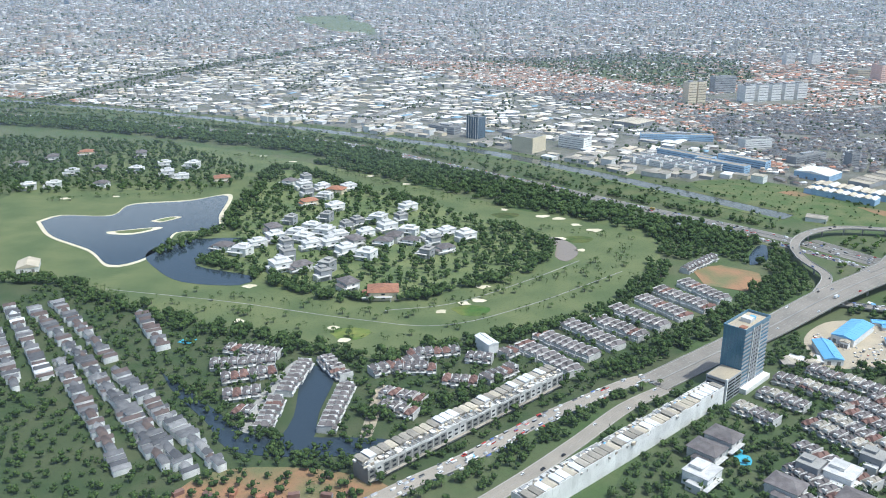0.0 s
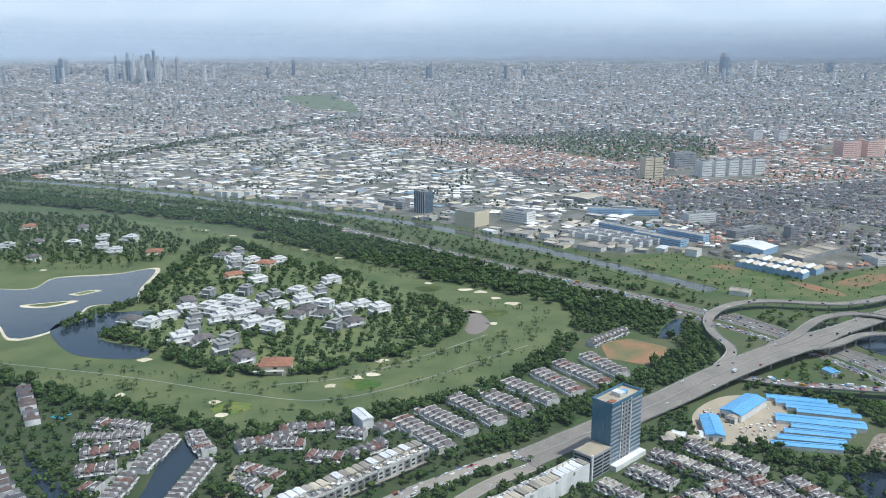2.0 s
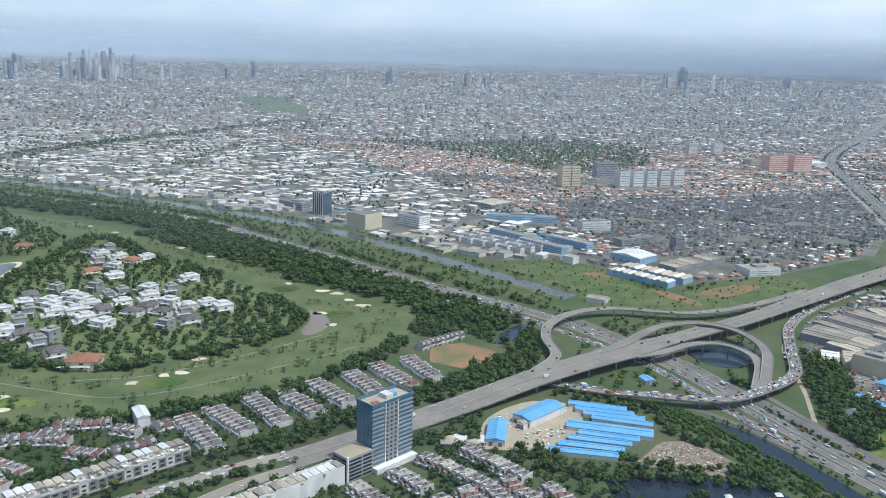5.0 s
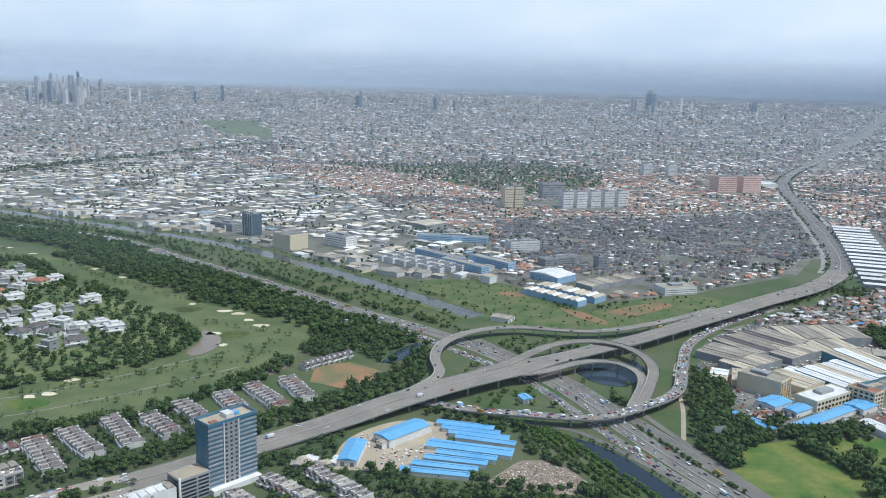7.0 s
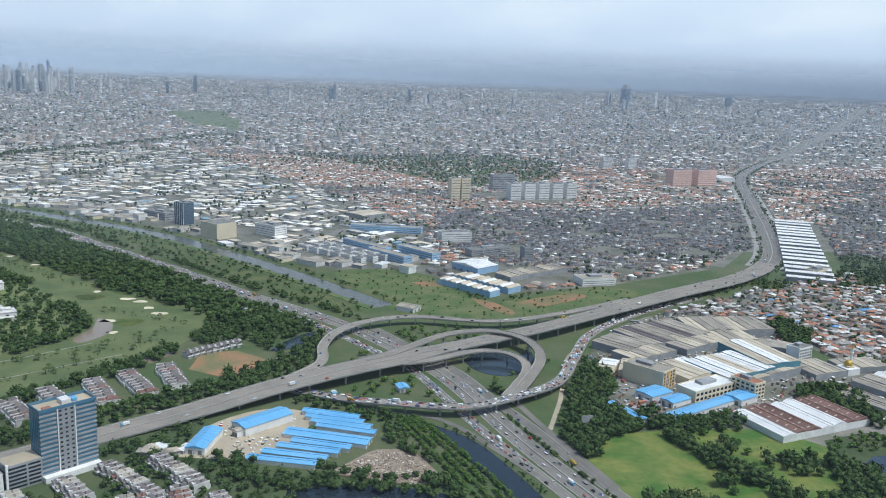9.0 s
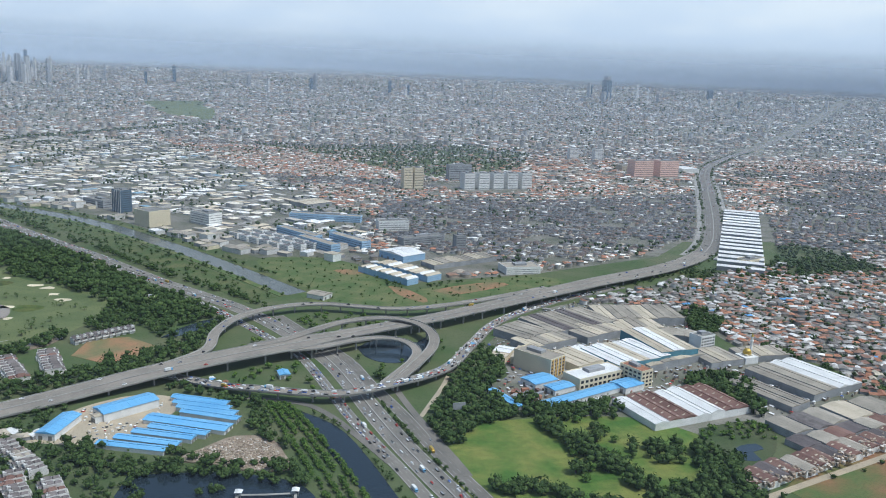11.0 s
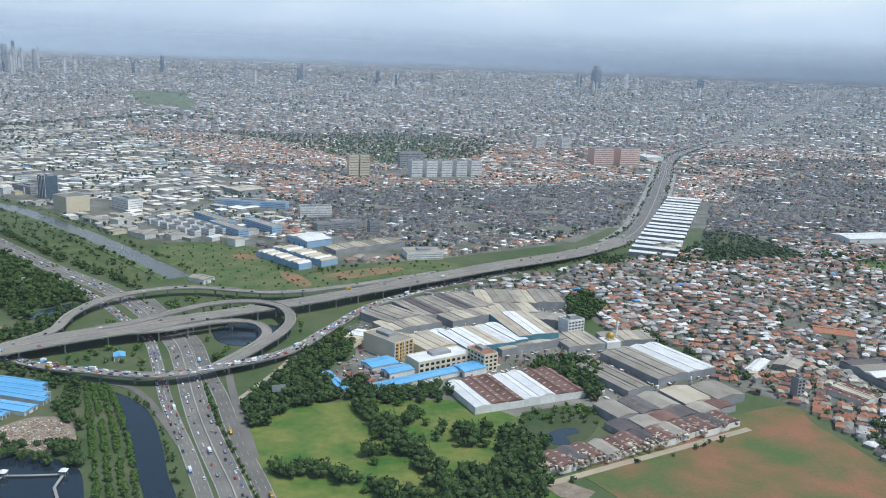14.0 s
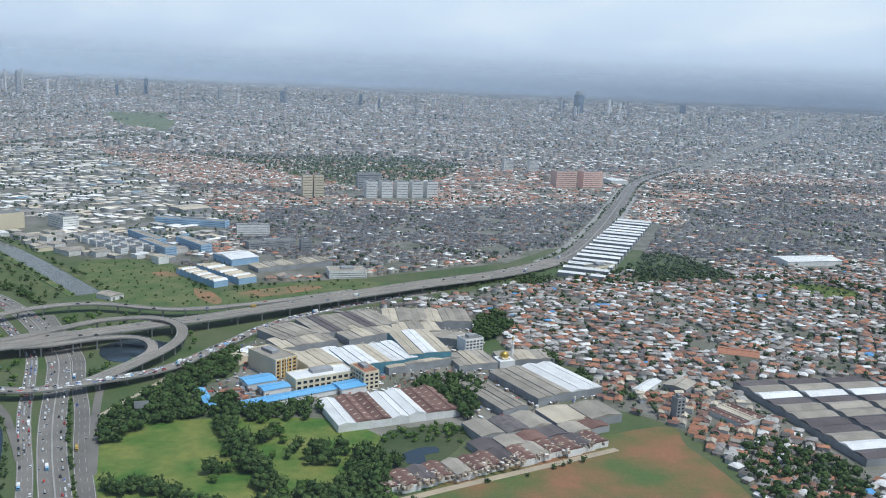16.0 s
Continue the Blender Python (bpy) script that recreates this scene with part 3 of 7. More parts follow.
RAMP_N = spline([(268, 566, 5.5), (288, 600, 6), (286, 640, 6), (294, 676, 6.3), (318, 706, 6.5), (356, 722, 6.5), (423, 716, 6), (485, 742, 7), (560, 798, 7)], 6)
LOOP_O = spline([(318, 603, 8), (340, 620, 8.4), (361, 644, 9.2), (378, 661, 9.8), (396, 671, 10), (414, 675, 10), (432, 668, 9.8), (444, 652, 9.4), (449, 630, 8.8), (446, 607, 8), (437, 583, 7), (427, 560, 6), (418, 542, 5.4)], 5)
LOOP_I = spline([(346, 598, 7.9), (366, 606, 7.8), (382, 618, 7.7), (396, 628, 7.5), (411, 633, 7.2), (425, 629, 6.9), (434, 616, 6.6), (436, 602, 6.3), (432, 584, 6), (424, 565, 5.7), (415, 545, 5.3)], 5)
QUEUE = spline([(262, 566, 0.5), (309, 541, 3), (331, 531, 5.5), (384, 524, 6), (423, 545, 6), (456, 580, 4), (478, 640, 1.5), (505, 705, 0.6), (560, 770, 0.5), (640, 835, 0.5)], 6)
FRONT = spline([(438, 505), (447, 535), (454, 560), (472, 638), (488, 668)], 6)
FARROAD = spline([(-760, 1300), (-707, 1387), (-640, 1615), (-580, 1900), (-487, 2110), (-330, 2480), (-200, 2800)], 15)
FARROAD = np.c_[FARROAD, rise(FARROAD[:, 0], FARROAD[:, 1])]
CANAL = spline([(-1500, 1760), (-800, 1500), (-480, 1370), (-148, 1196), (37, 1080), (156, 968), (235, 884), (328, 776)], 12)
MID_ROAD = spline([(380, 1340), (620, 1400), (860, 1490), (1000, 1560)], 20)
GOLF = [(-460, 600), (-450, 830), (-430, 1010), (-367, 1112), (-154, 1000), (27, 845), (80, 795), (140, 772), (182, 724), (175, 648), (148, 597), (102, 540), (50, 512), (-11, 488), (-45, 472), (-103, 500), (-165, 525), (-241, 570), (-300, 605)]
ISLAND = [(-207, 655), (-180, 720), (-196, 800), (-190, 960), (-150, 945), (-91, 868), (-18, 822), (57, 745), (87, 690), (80, 650), (55, 620), (-8, 576), (-75, 570), (-142, 618)]
LAKE = [(-373, 755), (-361, 776), (-315, 776), (-309, 814), (-258, 829), (-223, 850), (-213, 778), (-205, 733), (-238, 724), (-236, 685), (-246, 648), (-266, 638), (-295, 674), (-343, 712)]
LAKE2 = [(-235, 700), (-190, 708), (-170, 704), (-192, 672), (-196, 637), (-147, 612), (-152, 593), (-197, 600), (-228, 632), (-245, 665)]
SOUTHBANK = [(-420, 250), (-420, 600), (-300, 603), (-241, 568), (-165, 523), (-103, 498), (-45, 470), (-11, 486), (50, 510), (120, 556), (170, 505), (120, 445), (53, 402), (-40, 320), (-100, 250)]
TOWN_E = [(60, 300), (128, 428), (170, 470), (222, 515), (262, 470), (300, 380), (270, 300)]
MEADOW = [(462, 300), (455, 480), (500, 505), (560, 512), (590, 500), (612, 470), (612, 420), (640, 385), (690, 350), (640, 280)]
BARE = [(625, 423), (672, 467), (768, 517), (776, 490), (785, 460), (790, 420), (770, 360), (690, 340), (650, 385)]
NFIELD = [(320, 800), (270, 905), (330, 925), (371, 900), (392, 850), (430, 800), (470, 830), (555, 868), (610, 838), (550, 785), (480, 752), (420, 738), (350, 745)]
WORKS = [(488, 640), (500, 585), (480, 545), (520, 505), (590, 478), (655, 500), (690, 515), (740, 560), (720, 610), (672, 650), (670, 720), (640, 760), (580, 770), (520, 710)]
VILLAGE = [(545, 740), (640, 815), (720, 885), (800, 930), (960, 1010), (1180, 1040), (1260, 900), (1150, 640), (980, 420), (830, 330), (790, 360), (795, 460), (775, 520), (735, 555), (745, 610), (690, 660), (672, 735), (610, 775)]


def road(name, line, width, label, lanes=3, z=0.18, material="asphalt", median=0.0, dashes=True):
    width = np.broadcast_to(np.asarray(width, float), len(line))
    ob = tagged(part(name, strip(bmesh.new(), line, -width / 2, width / 2, -0.3, z), M[material]), label, "road", kind="structure")
    lift = np.concatenate([line[:, :2], (line[:, 2:] if line.shape[1] > 2 else np.zeros((len(line), 1))) + z], 1)
    for s in (-width / 2 + 0.5, width / 2 - 0.5) if dashes else ():
        part("edge_line", strip(bmesh.new(), lift, s - 0.12, s + 0.12, 0.0, 0.02), M["paint"], ob)
    if median:
        part("median", strip(bmesh.new(), lift, -median / 2, median / 2, 0.0, 0.45), M["concrete"], ob, "low concrete median barrier")
    if dashes:
        bm = bmesh.new()
        _, right = sides(lift)
        per = width / lanes
        for k in range(1, lanes):
            s = -width / 2 + per * k
            if median and abs(s).max() < 1.2:
                continue
            for i in range(0, len(lift) - 1, 1):
                a, b = lift[i] + np.r_[right[i] * s[i], 0.02], lift[i] * 0.6 + lift[i + 1] * 0.4 + np.r_[right[i] * s[i], 0.02]
                r = np.r_[right[i] * 0.075, 0]
                bm.faces.new([bm.verts.new(q) for q in (a - r, a + r, b + r, b - r)])
        part("lane_dashes", bm, M["paint"], ob)["kind"] = "stuff"
    return ob


def viaduct(name, line, width, label, pier_gap=18, lanes=2, median=0.0):
    width = np.broadcast_to(np.asarray(width, float), len(line))
    ob = road(name, line, width, label, lanes, z=0.1, material="deck", median=median)
    part("girder", strip(bmesh.new(), line, -width / 2 + 1.2, width / 2 - 1.2, -1.1, -0.32), M["darkconcrete"], ob, "dark concrete girder")
    for s in (-width / 2, width / 2 - 0.3):
        part("parapet", strip(bmesh.new(), line, s, s + 0.3, -0.5, 0.7), M["concrete"], ob, "pale concrete parapet")
    d, right = sides(line)
    gone = 0
    for i in range(1, len(line) - 1):
        gone += np.linalg.norm(line[i, :2] - line[i - 1, :2])
        if gone > pier_gap and line[i, 2] > 2.2:
            gone = 0
            w = width[i]
            for s in ((-w * 0.28, w * 0.28) if w > 14 else (0,)):
                q = line[i, :2] + right[i] * s
                bm = boxed(-0.7, 0.7, -0.5, 0.5, -0.2, line[i, 2] - 1.0, 0.12)
                box(bm, -min(w * 0.2, 3), min(w * 0.2, 3), -0.6, 0.6, line[i, 2] - 1.7, line[i, 2] - 0.9)
                p = part("pier", bm, M["concrete"], ob)
                p.matrix_basis = pose(q[0], q[1], 0, 0, 0, math.degrees(math.atan2(right[i][1], right[i][0])))
    return ob


def bed(name, line, width, z, material, label, category):
    return tagged(part(name, strip(bmesh.new(), line, -width / 2, width / 2, -0.4, z), M[material]), label, category, kind="structure")


sheet("town_ground", [(-1900, 1780), (-800, 1560), (-470, 1400), (-130, 1230), (50, 1110), (180, 985), (270, 915), (371, 905), (440, 830), (560, 880), (720, 985), (780, 1080), (900, 1100), (1200, 700), (960, 330), (2300, 900), (2500, 1600), (1600, 2300), (310, 2540), (-900, 2300), (-1900, 2050)], 0.06, M["town"], "dusty urban ground between the far houses", smooth=False)
sheet("town_ground", VILLAGE, 0.09, M["town"], "bare packed ground between village houses")
sheet("town_ground", WORKS, 0.11, M["town"], "dirty concrete yards of the factory estate")
sheet("town_ground", TOWN_E, 0.09, M["rough"], "green verges and lanes of the housing estate", smooth=False)
sheet("town_ground", SOUTHBANK, 0.07, M["rough"], "garden lawns between terraced houses", smooth=False)
sheet("lawn", GOLF, 0.12, M["lawn"], "mown golf course lawn with darker patches")
sheet("lawn", ISLAND, 0.2, M["lawn"], "rough grass round the villas")
sheet("meadow", MEADOW, 0.12, M["meadow"], "bright green marshy meadow")
sheet("field", BARE, 0.16, M["brownfield"], "bare brown field with green patches")
sheet("meadow", NFIELD, 0.14, M["grass"], "green field beside the canal")
sheet("field", [(450, 800), (478, 822), (512, 840), (528, 832), (500, 806), (470, 788)], 0.2, M["redsoil"], "bare earth plot beside the factory")
sheet("field", [(196, 632), (222, 640), (246, 622), (240, 594), (222, 583), (196, 596)], 0.2, M["redsoil"], "red earth playing field with thin grass", smooth=False)
sheet("yard", [(224, 458), (232, 500), (262, 528), (292, 520), (284, 480), (262, 458)], 0.2, M["yard"], "dusty pale gravel yard between blue sheds")
sheet("yard", [(-130, 300), (-112, 345), (-60, 350), (-20, 330), (-40, 290)], 0.2, M["redsoil"], "red earth building site")
sheet("yard", [(-100, 432), (-90, 465), (-84, 466), (-92, 425), (-100, 378), (-108, 380)], 0.2, M["concrete"], "pale concrete estate street")
sheet("yard", [(-38, 430), (-32, 434), (-36, 380), (-42, 378)], 0.2, M["yard"], "pale dirt lane beside terraced houses")
sheet("water_lake_shore", [(x * 1.0 + (x + 285) * 0.05, y + (y - 740) * 0.05) for x, y in LAKE], 0.2, M["sand"], "pale sandy shore round the lake")
sheet("water_lake", LAKE, 0.3, M["lake"], "dark still golf course lake")
sheet("water_lake", LAKE2, 0.3, M["lake"], "dark narrow arm of the lake")
for pts in ([(-300, 724), (-280, 732), (-257, 739), (-256, 733), (-275, 717), (-296, 718)], [(-272, 758), (-258, 772), (-247, 772), (-252, 764), (-262, 754)]):
    sheet("island", pts, 0.5, M["sand"], "low island with a sandy rim in the lake")
    c = np.mean(pts, 0)
    sheet("island_lawn", [tuple(c + (np.array(p) - c) * 0.66) for p in pts], 0.6, M["lawn"], "mown grass on the lake island")
sheet("water_pond", [(90, 716), (104, 706), (113, 684), (110, 662), (99, 648), (92, 660), (96, 688)], 0.3, M["brownwater"], "brown golf course pond")
sheet("water_canal", [(-84, 458), (-63, 456), (-66, 403), (-66, 376), (-82, 374), (-79, 400)], 0.3, M["lake"], "dark water basin between terraces")
sheet("water_canal", [(-165, 450), (-140, 425), (-112, 395), (-95, 380), (-40, 378), (-20, 374), (-40, 362), (-100, 364), (-125, 395), (-150, 425)], 0.28, M["lake"], "dark moat round the housing estate")
sheet("water_pond", [(392, 630), (402, 646), (420, 652), (436, 645), (444, 660), (447, 640), (440, 622), (433, 606), (421, 598), (408, 601), (398, 612)], 0.3, M["lake"], "round grey-blue pond inside the ramp loop")
sheet("water_river", [(364, 510), (376, 501), (388, 489), (398, 473), (408, 451), (417, 429), (426, 406), (434, 390), (458, 328), (469, 298), (447, 296), (434, 345), (419.5, 389), (411, 406), (400, 428), (388, 454), (373, 490)], 0.3, M["pond"], "dark blue channel beside the motorway")
sheet("water_pond", [(290, 424), (340, 428), (376, 418), (394, 385), (414, 330), (400, 280), (300, 290)], 0.3, M["pond"], "dark fish pond")
sheet("marsh", [(605, 497), (640, 510), (652, 500), (640, 468), (622, 450), (603, 446), (600, 474)], 0.2, M["scrub"], "scrubby wet ground round the marsh pond")
sheet("rubble", [(606, 408), (618, 413), (630, 404), (624, 396), (612, 398)], 0.35, M["rubbish"], "low rubble tip beside the mill lane", smooth=False)
sheet("field", [(410, 812), (425, 806), (446, 772), (443, 758), (421, 781)], 0.2, M["redsoil"], "worn dirt track across the field")
sheet("field", [(352, 870), (372, 876), (384, 858), (366, 852)], 0.2, M["redsoil"], "bare earth patch in the field")
sheet("water_pond", [(614, 466), (622, 474), (632, 477), (634, 470), (626, 466), (627, 456), (617, 455)], 0.3, M["lake"], "grey marsh pond beside rusty sheds")
sheet("water_pond", [(148, 597), (170, 612), (176, 640), (168, 630), (150, 610)], 0.3, M["brownwater"], "murky pond on the golf course edge")
sheet("water_pond", [(245, 640), (262, 650), (276, 690), (268, 688), (252, 662)], 0.3, M["lake"], "curved grey ditch beside the ramp")
bed("water_canal", CANAL, 23, 0.2, "canal", "wide silty flood canal", "canal")
r_ = sides(CANAL)[1]
for s in (1, -1):
    bed("canal_bank", np.concatenate([CANAL + r_ * s * 14.5], 1), 7, 0.35, "grass", "grassy canal bank", "bank")
bed("embankment", np.concatenate([CANAL + r_ * 36], 1), 30, 0.12, "grass", "long grass strip between canal and motorway", "bank")
road("road_toll", TOLL, np.interp(TOLL[:, 1], (560, 900), (15, 18.5)), "busy grey dual carriageway motorway", 6, median=0.8)
road("road_local", LOCAL, 7.8, "grey motorway side carriageway", 3, z=0.2)
road("road_slip", SLIP, 9, "grey motorway collector road", 3, z=0.2)
road("road_branch", BRANCH, 4.6, "narrow worn branch road joining the collector", 1, z=0.25, dashes=False)
road("road_dirt", DIRT, 4.4, "worn dirt road along the channel", 1, z=0.24, material="asphalt", dashes=False)
road("road_estate", SWR, 9, "pale concrete estate road", 2, z=0.22, material="avenue")
road("road_estate", SWL, 9, "pale concrete estate road lined with trees", 2, z=0.22, material="avenue")
road("road_far", FARROAD, 14, "distant grey main road", 2, dashes=False)
road("road_path", FRONT, 3, "narrow pale dirt path", 1, material="yard", dashes=False)
road("road_street", MID_ROAD, 8, "distant pale street", 1, material="concrete", dashes=False)
BEND = int(np.searchsorted(MAIN[:, 1], 1010))
road("road_main", MAIN[BEND:], MAIN_W[BEND:] * 0.92, "grey motorway running on towards the horizon", 6, z=0.12, median=1.2)
viaduct("viaduct_main", MAIN[:BEND + 1], MAIN_W[:BEND + 1], "long grey concrete motorway viaduct on piers", 20, 6, median=0.9)
FAR_MAIN = MAIN[(MAIN[:, 1] > 985) & (MAIN[:, 1] < 1830)]
for s in (-19.5, 19.5):
    road("road_frontage", np.c_[FAR_MAIN[:, :2] + sides(FAR_MAIN)[1] * s, FAR_MAIN[:, 2] * 0], 6.5, "pale service road beside the motorway", 1, material="concrete", dashes=False)
viaduct("viaduct_ramp", RAMP_N, 8, "curved concrete ramp on piers", 16)
viaduct("viaduct_ramp", LOOP_O, 8, "outer concrete loop ramp on piers", 16)
viaduct("viaduct_ramp", LOOP_I, 7, "inner concrete loop ramp on piers", 16)
viaduct("viaduct_ramp", QUEUE, 9, "narrow concrete overpass crowded with cars", 16)

# ---------------------------------------------------------------- far city
PARK = [(851, 922), (890, 1059), (928, 1082), (961, 1018), (969, 944), (901, 922)]
PARK_E = [(1005, 938), (1060, 934), (1082, 913), (1076, 869), (1040, 872)]
PARK_W = [(716, 911), (740, 932), (762, 908), (750, 880), (718, 870)]
LINES = [(TOLL, 30), (CANAL, 22), (MAIN, 25), (RAMP_N, 14), (FARROAD, 30), (MID_ROAD, 9), (QUEUE, 14)]


WHITE_ROWS = [(752, 925), (828, 880), (990, 1315), (920, 1345)]


def open_ground(x, y, grow=0):
    """Where no small house may stand."""
    shut = np.zeros(np.shape(x), bool)
    for line, gap in LINES:
        shut |= near_line(line, x, y, gap + grow)
    for pts in (PARK, PARK_E, WHITE_ROWS, NFIELD, GOLF, SOUTHBANK, TOWN_E, MEADOW, BARE):
        shut |= inside(pts, x, y)
    return shut


south_edge = np.array([(-3000, 2200), (-1500, 1800), (-800, 1530), (-470, 1392), (-120, 1208), (60, 1090), (200, 955), (275, 900), (371, 905), (440, 840), (560, 885), (700, 985), (760, 1070), (790, 1090), (860, 1010), (1000, 1010), (1200, 1045), (1300, 900), (3900, 900)], float)


def north(x, y):
    return y > np.interp(x, south_edge[:, 0], south_edge[:, 1])


# Green tract; its dark ground and groves also stand in for cloud shade.
GREENBELT = [(7, 2173), (233, 2139), (370, 2259), (595, 2318), (725, 2136), (663, 1813), (583, 1758), (502, 1651), (416, 1680), (316, 1830), (183, 2018)]
KEEP_OUT = [(95, 1075, 30), (40, 1160, 30), (430, 1480, 28), (560, 1520, 80), (936, 1782, 60), (930, 1880, 52), (1040, 1900, 40), (425, 868, 48), (428, 945, 38), (490, 915, 42), (150, 1090, 30), (820, 960, 22), (1095, 1055, 42), (408, 1100, 26), (488, 1000, 12), (545, 885, 26), (285, 1265, 30)]
for ends, gap in (([(304, 1003), (348, 954)], 10), ([(340, 1024), (381, 977)], 10), ([(272, 1056), (324, 999)], 10), ([(418, 1005), (470, 1038)], 11), ([(271, 1157), (365, 1144)], 11), ([(239, 1024), (306, 964)], 24)):
    LINES.append((np.array(ends, float), gap))
sheet("scrub", GREENBELT, 0.14, M["scrub"], "dark open green tract with groves inside the city")
sheet("meadow", PARK, 0.16, M["scrub"], "scrubby park ground under trees")
sheet("meadow", PARK_E, 0.16, M["meadow"], "green playing field between houses")
sheet("meadow", PARK_W, 0.16, M["meadow"], "green corner plot below the viaduct")


FAR_FIELD = [(-560, 3240), (-380, 3330), (-250, 3050), (-215, 2840), (-330, 2880), (-470, 3050)]
line_ = spline(FAR_FIELD + FAR_FIELD[:1], 40)[:-1]
bm = bmesh.new()
bm.faces.new([bm.verts.new((p, q, float(rise(p, q)) + 1.5)) for p, q in line_])
bmesh.ops.triangulate(bm, faces=bm.faces)
tagged(part("meadow", bm, M["lawn"]), "distant pale green field between warehouses", "meadow", kind="structure")


def fill(rng, x0, x1, y0, y1, cell, gx, gy, keep):
    """Loose rows of plots, district by district, each with its own lie."""
    xs, ys, ts = [], [], []
    for cx in np.arange(x0, x1, cell):
        for cy in np.arange(y0, y1, cell):
            if cx < -0.6 * cy - 150 or cx > 0.64 * cy + 800:
                continue
            a = rng.choice([0.0, 0.35, 0.7, 1.1, -0.3])
            u, v = np.meshgrid(np.arange(-cell / 2 + gx / 2, cell / 2, gx), np.arange(-cell / 2 + gy / 2, cell / 2, gy))
            u, v = u.ravel(), v.ravel()
            v = v + 0.16 * gy * np.where((np.round(v / gy).astype(int) % 2) == 0, 1, -1)
            x = cx + u * math.cos(a) - v * math.sin(a) + rng.normal(0, gx * 0.1, u.size)
            y = cy + u * math.sin(a) + v * math.cos(a) + rng.normal(0, gy * 0.1, u.size)
            k = (abs(x - cx) < cell / 2) & (abs(y - cy) < cell / 2)
            xs.append(x[k])
            ys.append(y[k])
            ts.append(np.full(k.sum(), a))
    x, y, t = np.concatenate(xs), np.concatenate(ys), np.concatenate(ts)
    k = keep(x, y)
    return x[k], y[k], t[k]


def clear(x, y, extra=0):
    k = north(x, y) & ~open_ground(x, y)
    for cx, cy, r in KEEP_OUT:
        k &= np.hypot(x - cx, y - cy) > r + extra
    return k & ~(inside(GREENBELT, x, y) & (np.sin(x * 12.9898 + y * 78.233) < 0.75))


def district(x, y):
    """Which quarters have large pale roofs, and which dark bands like cloud shade (0 to 1 each)."""
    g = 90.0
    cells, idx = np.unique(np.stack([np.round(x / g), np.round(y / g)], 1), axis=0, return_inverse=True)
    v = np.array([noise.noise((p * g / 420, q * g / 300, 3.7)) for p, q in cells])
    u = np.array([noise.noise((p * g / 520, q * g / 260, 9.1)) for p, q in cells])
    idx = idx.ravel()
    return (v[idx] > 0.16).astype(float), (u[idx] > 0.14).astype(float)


# Outlines of quarters whose dark roofs stand in for cloud shade.
CLOUD_SHADE = [(380, 1330), (640, 1385), (860, 1480), (985, 1560), (880, 1290), (800, 1090), (640, 960), (540, 910), (440, 980), (400, 1080)]
CLOUD_SHADE_E = [(1000, 1180), (1060, 1500), (1400, 1600), (1500, 1250), (1200, 1080)]
ESTATE = [(-900, 1660), (-470, 1390), (-120, 1200), (60, 1085), (190, 955), (260, 895), (360, 900), (380, 1080), (330, 1250), (150, 1600), (-150, 2100), (-500, 2500), (-1300, 2400)]
x, y, a = fill(rng, -1500, 2100, 880, 2250, 120, 6.6, 7.9, lambda x, y: clear(x, y) & ~inside(ESTATE, x, y) & (rng.rand(np.size(x)) > 0.12))
old = (inside(CLOUD_SHADE, x, y) | inside(CLOUD_SHADE_E, x, y)) & (rng.rand(len(x)) > 0.12)
pale, dark = district(x, y)
k = ~((pale > 0.5) & (rng.rand(len(x)) > 0.45))
x, y, a, old, pale, dark = x[k], y[k], a[k], old[k], pale[k], dark[k]
# old: houses given darker roof colours to imitate cloud shade
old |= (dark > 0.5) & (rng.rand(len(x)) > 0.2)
light = (pale > 0.5) & ~old
for name, k, roof, big in (("city_houses", ~old & ~light, "cityroof", 1.0), ("old_quarter_houses", old, "darkshaderoof", 1.0), ("pale_quarter_houses", light, "cityroof", 1.7)):
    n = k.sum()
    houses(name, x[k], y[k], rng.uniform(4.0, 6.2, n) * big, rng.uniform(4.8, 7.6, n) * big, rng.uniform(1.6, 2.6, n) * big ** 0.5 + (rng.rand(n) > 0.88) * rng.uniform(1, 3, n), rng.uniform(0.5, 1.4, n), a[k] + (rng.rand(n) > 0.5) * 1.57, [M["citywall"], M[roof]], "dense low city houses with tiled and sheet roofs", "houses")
x, y, a = fill(rng, -1500, 450, 930, 2450, 130, 17.5, 22, lambda x, y: clear(x, y, 8) & inside(ESTATE, x, y) & (rng.rand(np.size(x)) > 0.08))
edge = y - np.interp(x, south_edge[:, 0], south_edge[:, 1])
a = np.where(rng.rand(len(x)) < 0.8, -0.66, a) + rng.normal(0, 0.06, len(x)) + (rng.rand(len(x)) > 0.5) * 1.5708
near = (edge < 75) & (x > -420)
HALLS = list(zip(x[near], y[near], a[near]))
x, y, a = x[~near], y[~near], a[~near]
n = len(x)
houses("city_warehouses", x, y, rng.uniform(6, 15, n), rng.uniform(9, 24, n), rng.uniform(1.5, 3.0, n) + (rng.rand(n) > 0.92) * 3.5, rng.uniform(0.05, 0.5, n), a, [M["estatewall"], M["shedroof"]], "pale warehouses of an industrial district", "warehouses")
x, y, a = fill(rng, -2700, 3700, 2250, 4500, 160, 16, 19, lambda x, y: clear(x, y) & (np.hypot(x - 310, y) < 4530) & ~inside(FAR_FIELD, x, y) & (rng.rand(np.size(x)) > 0.2))
n = len(x)
pale, dark = district(x, y)
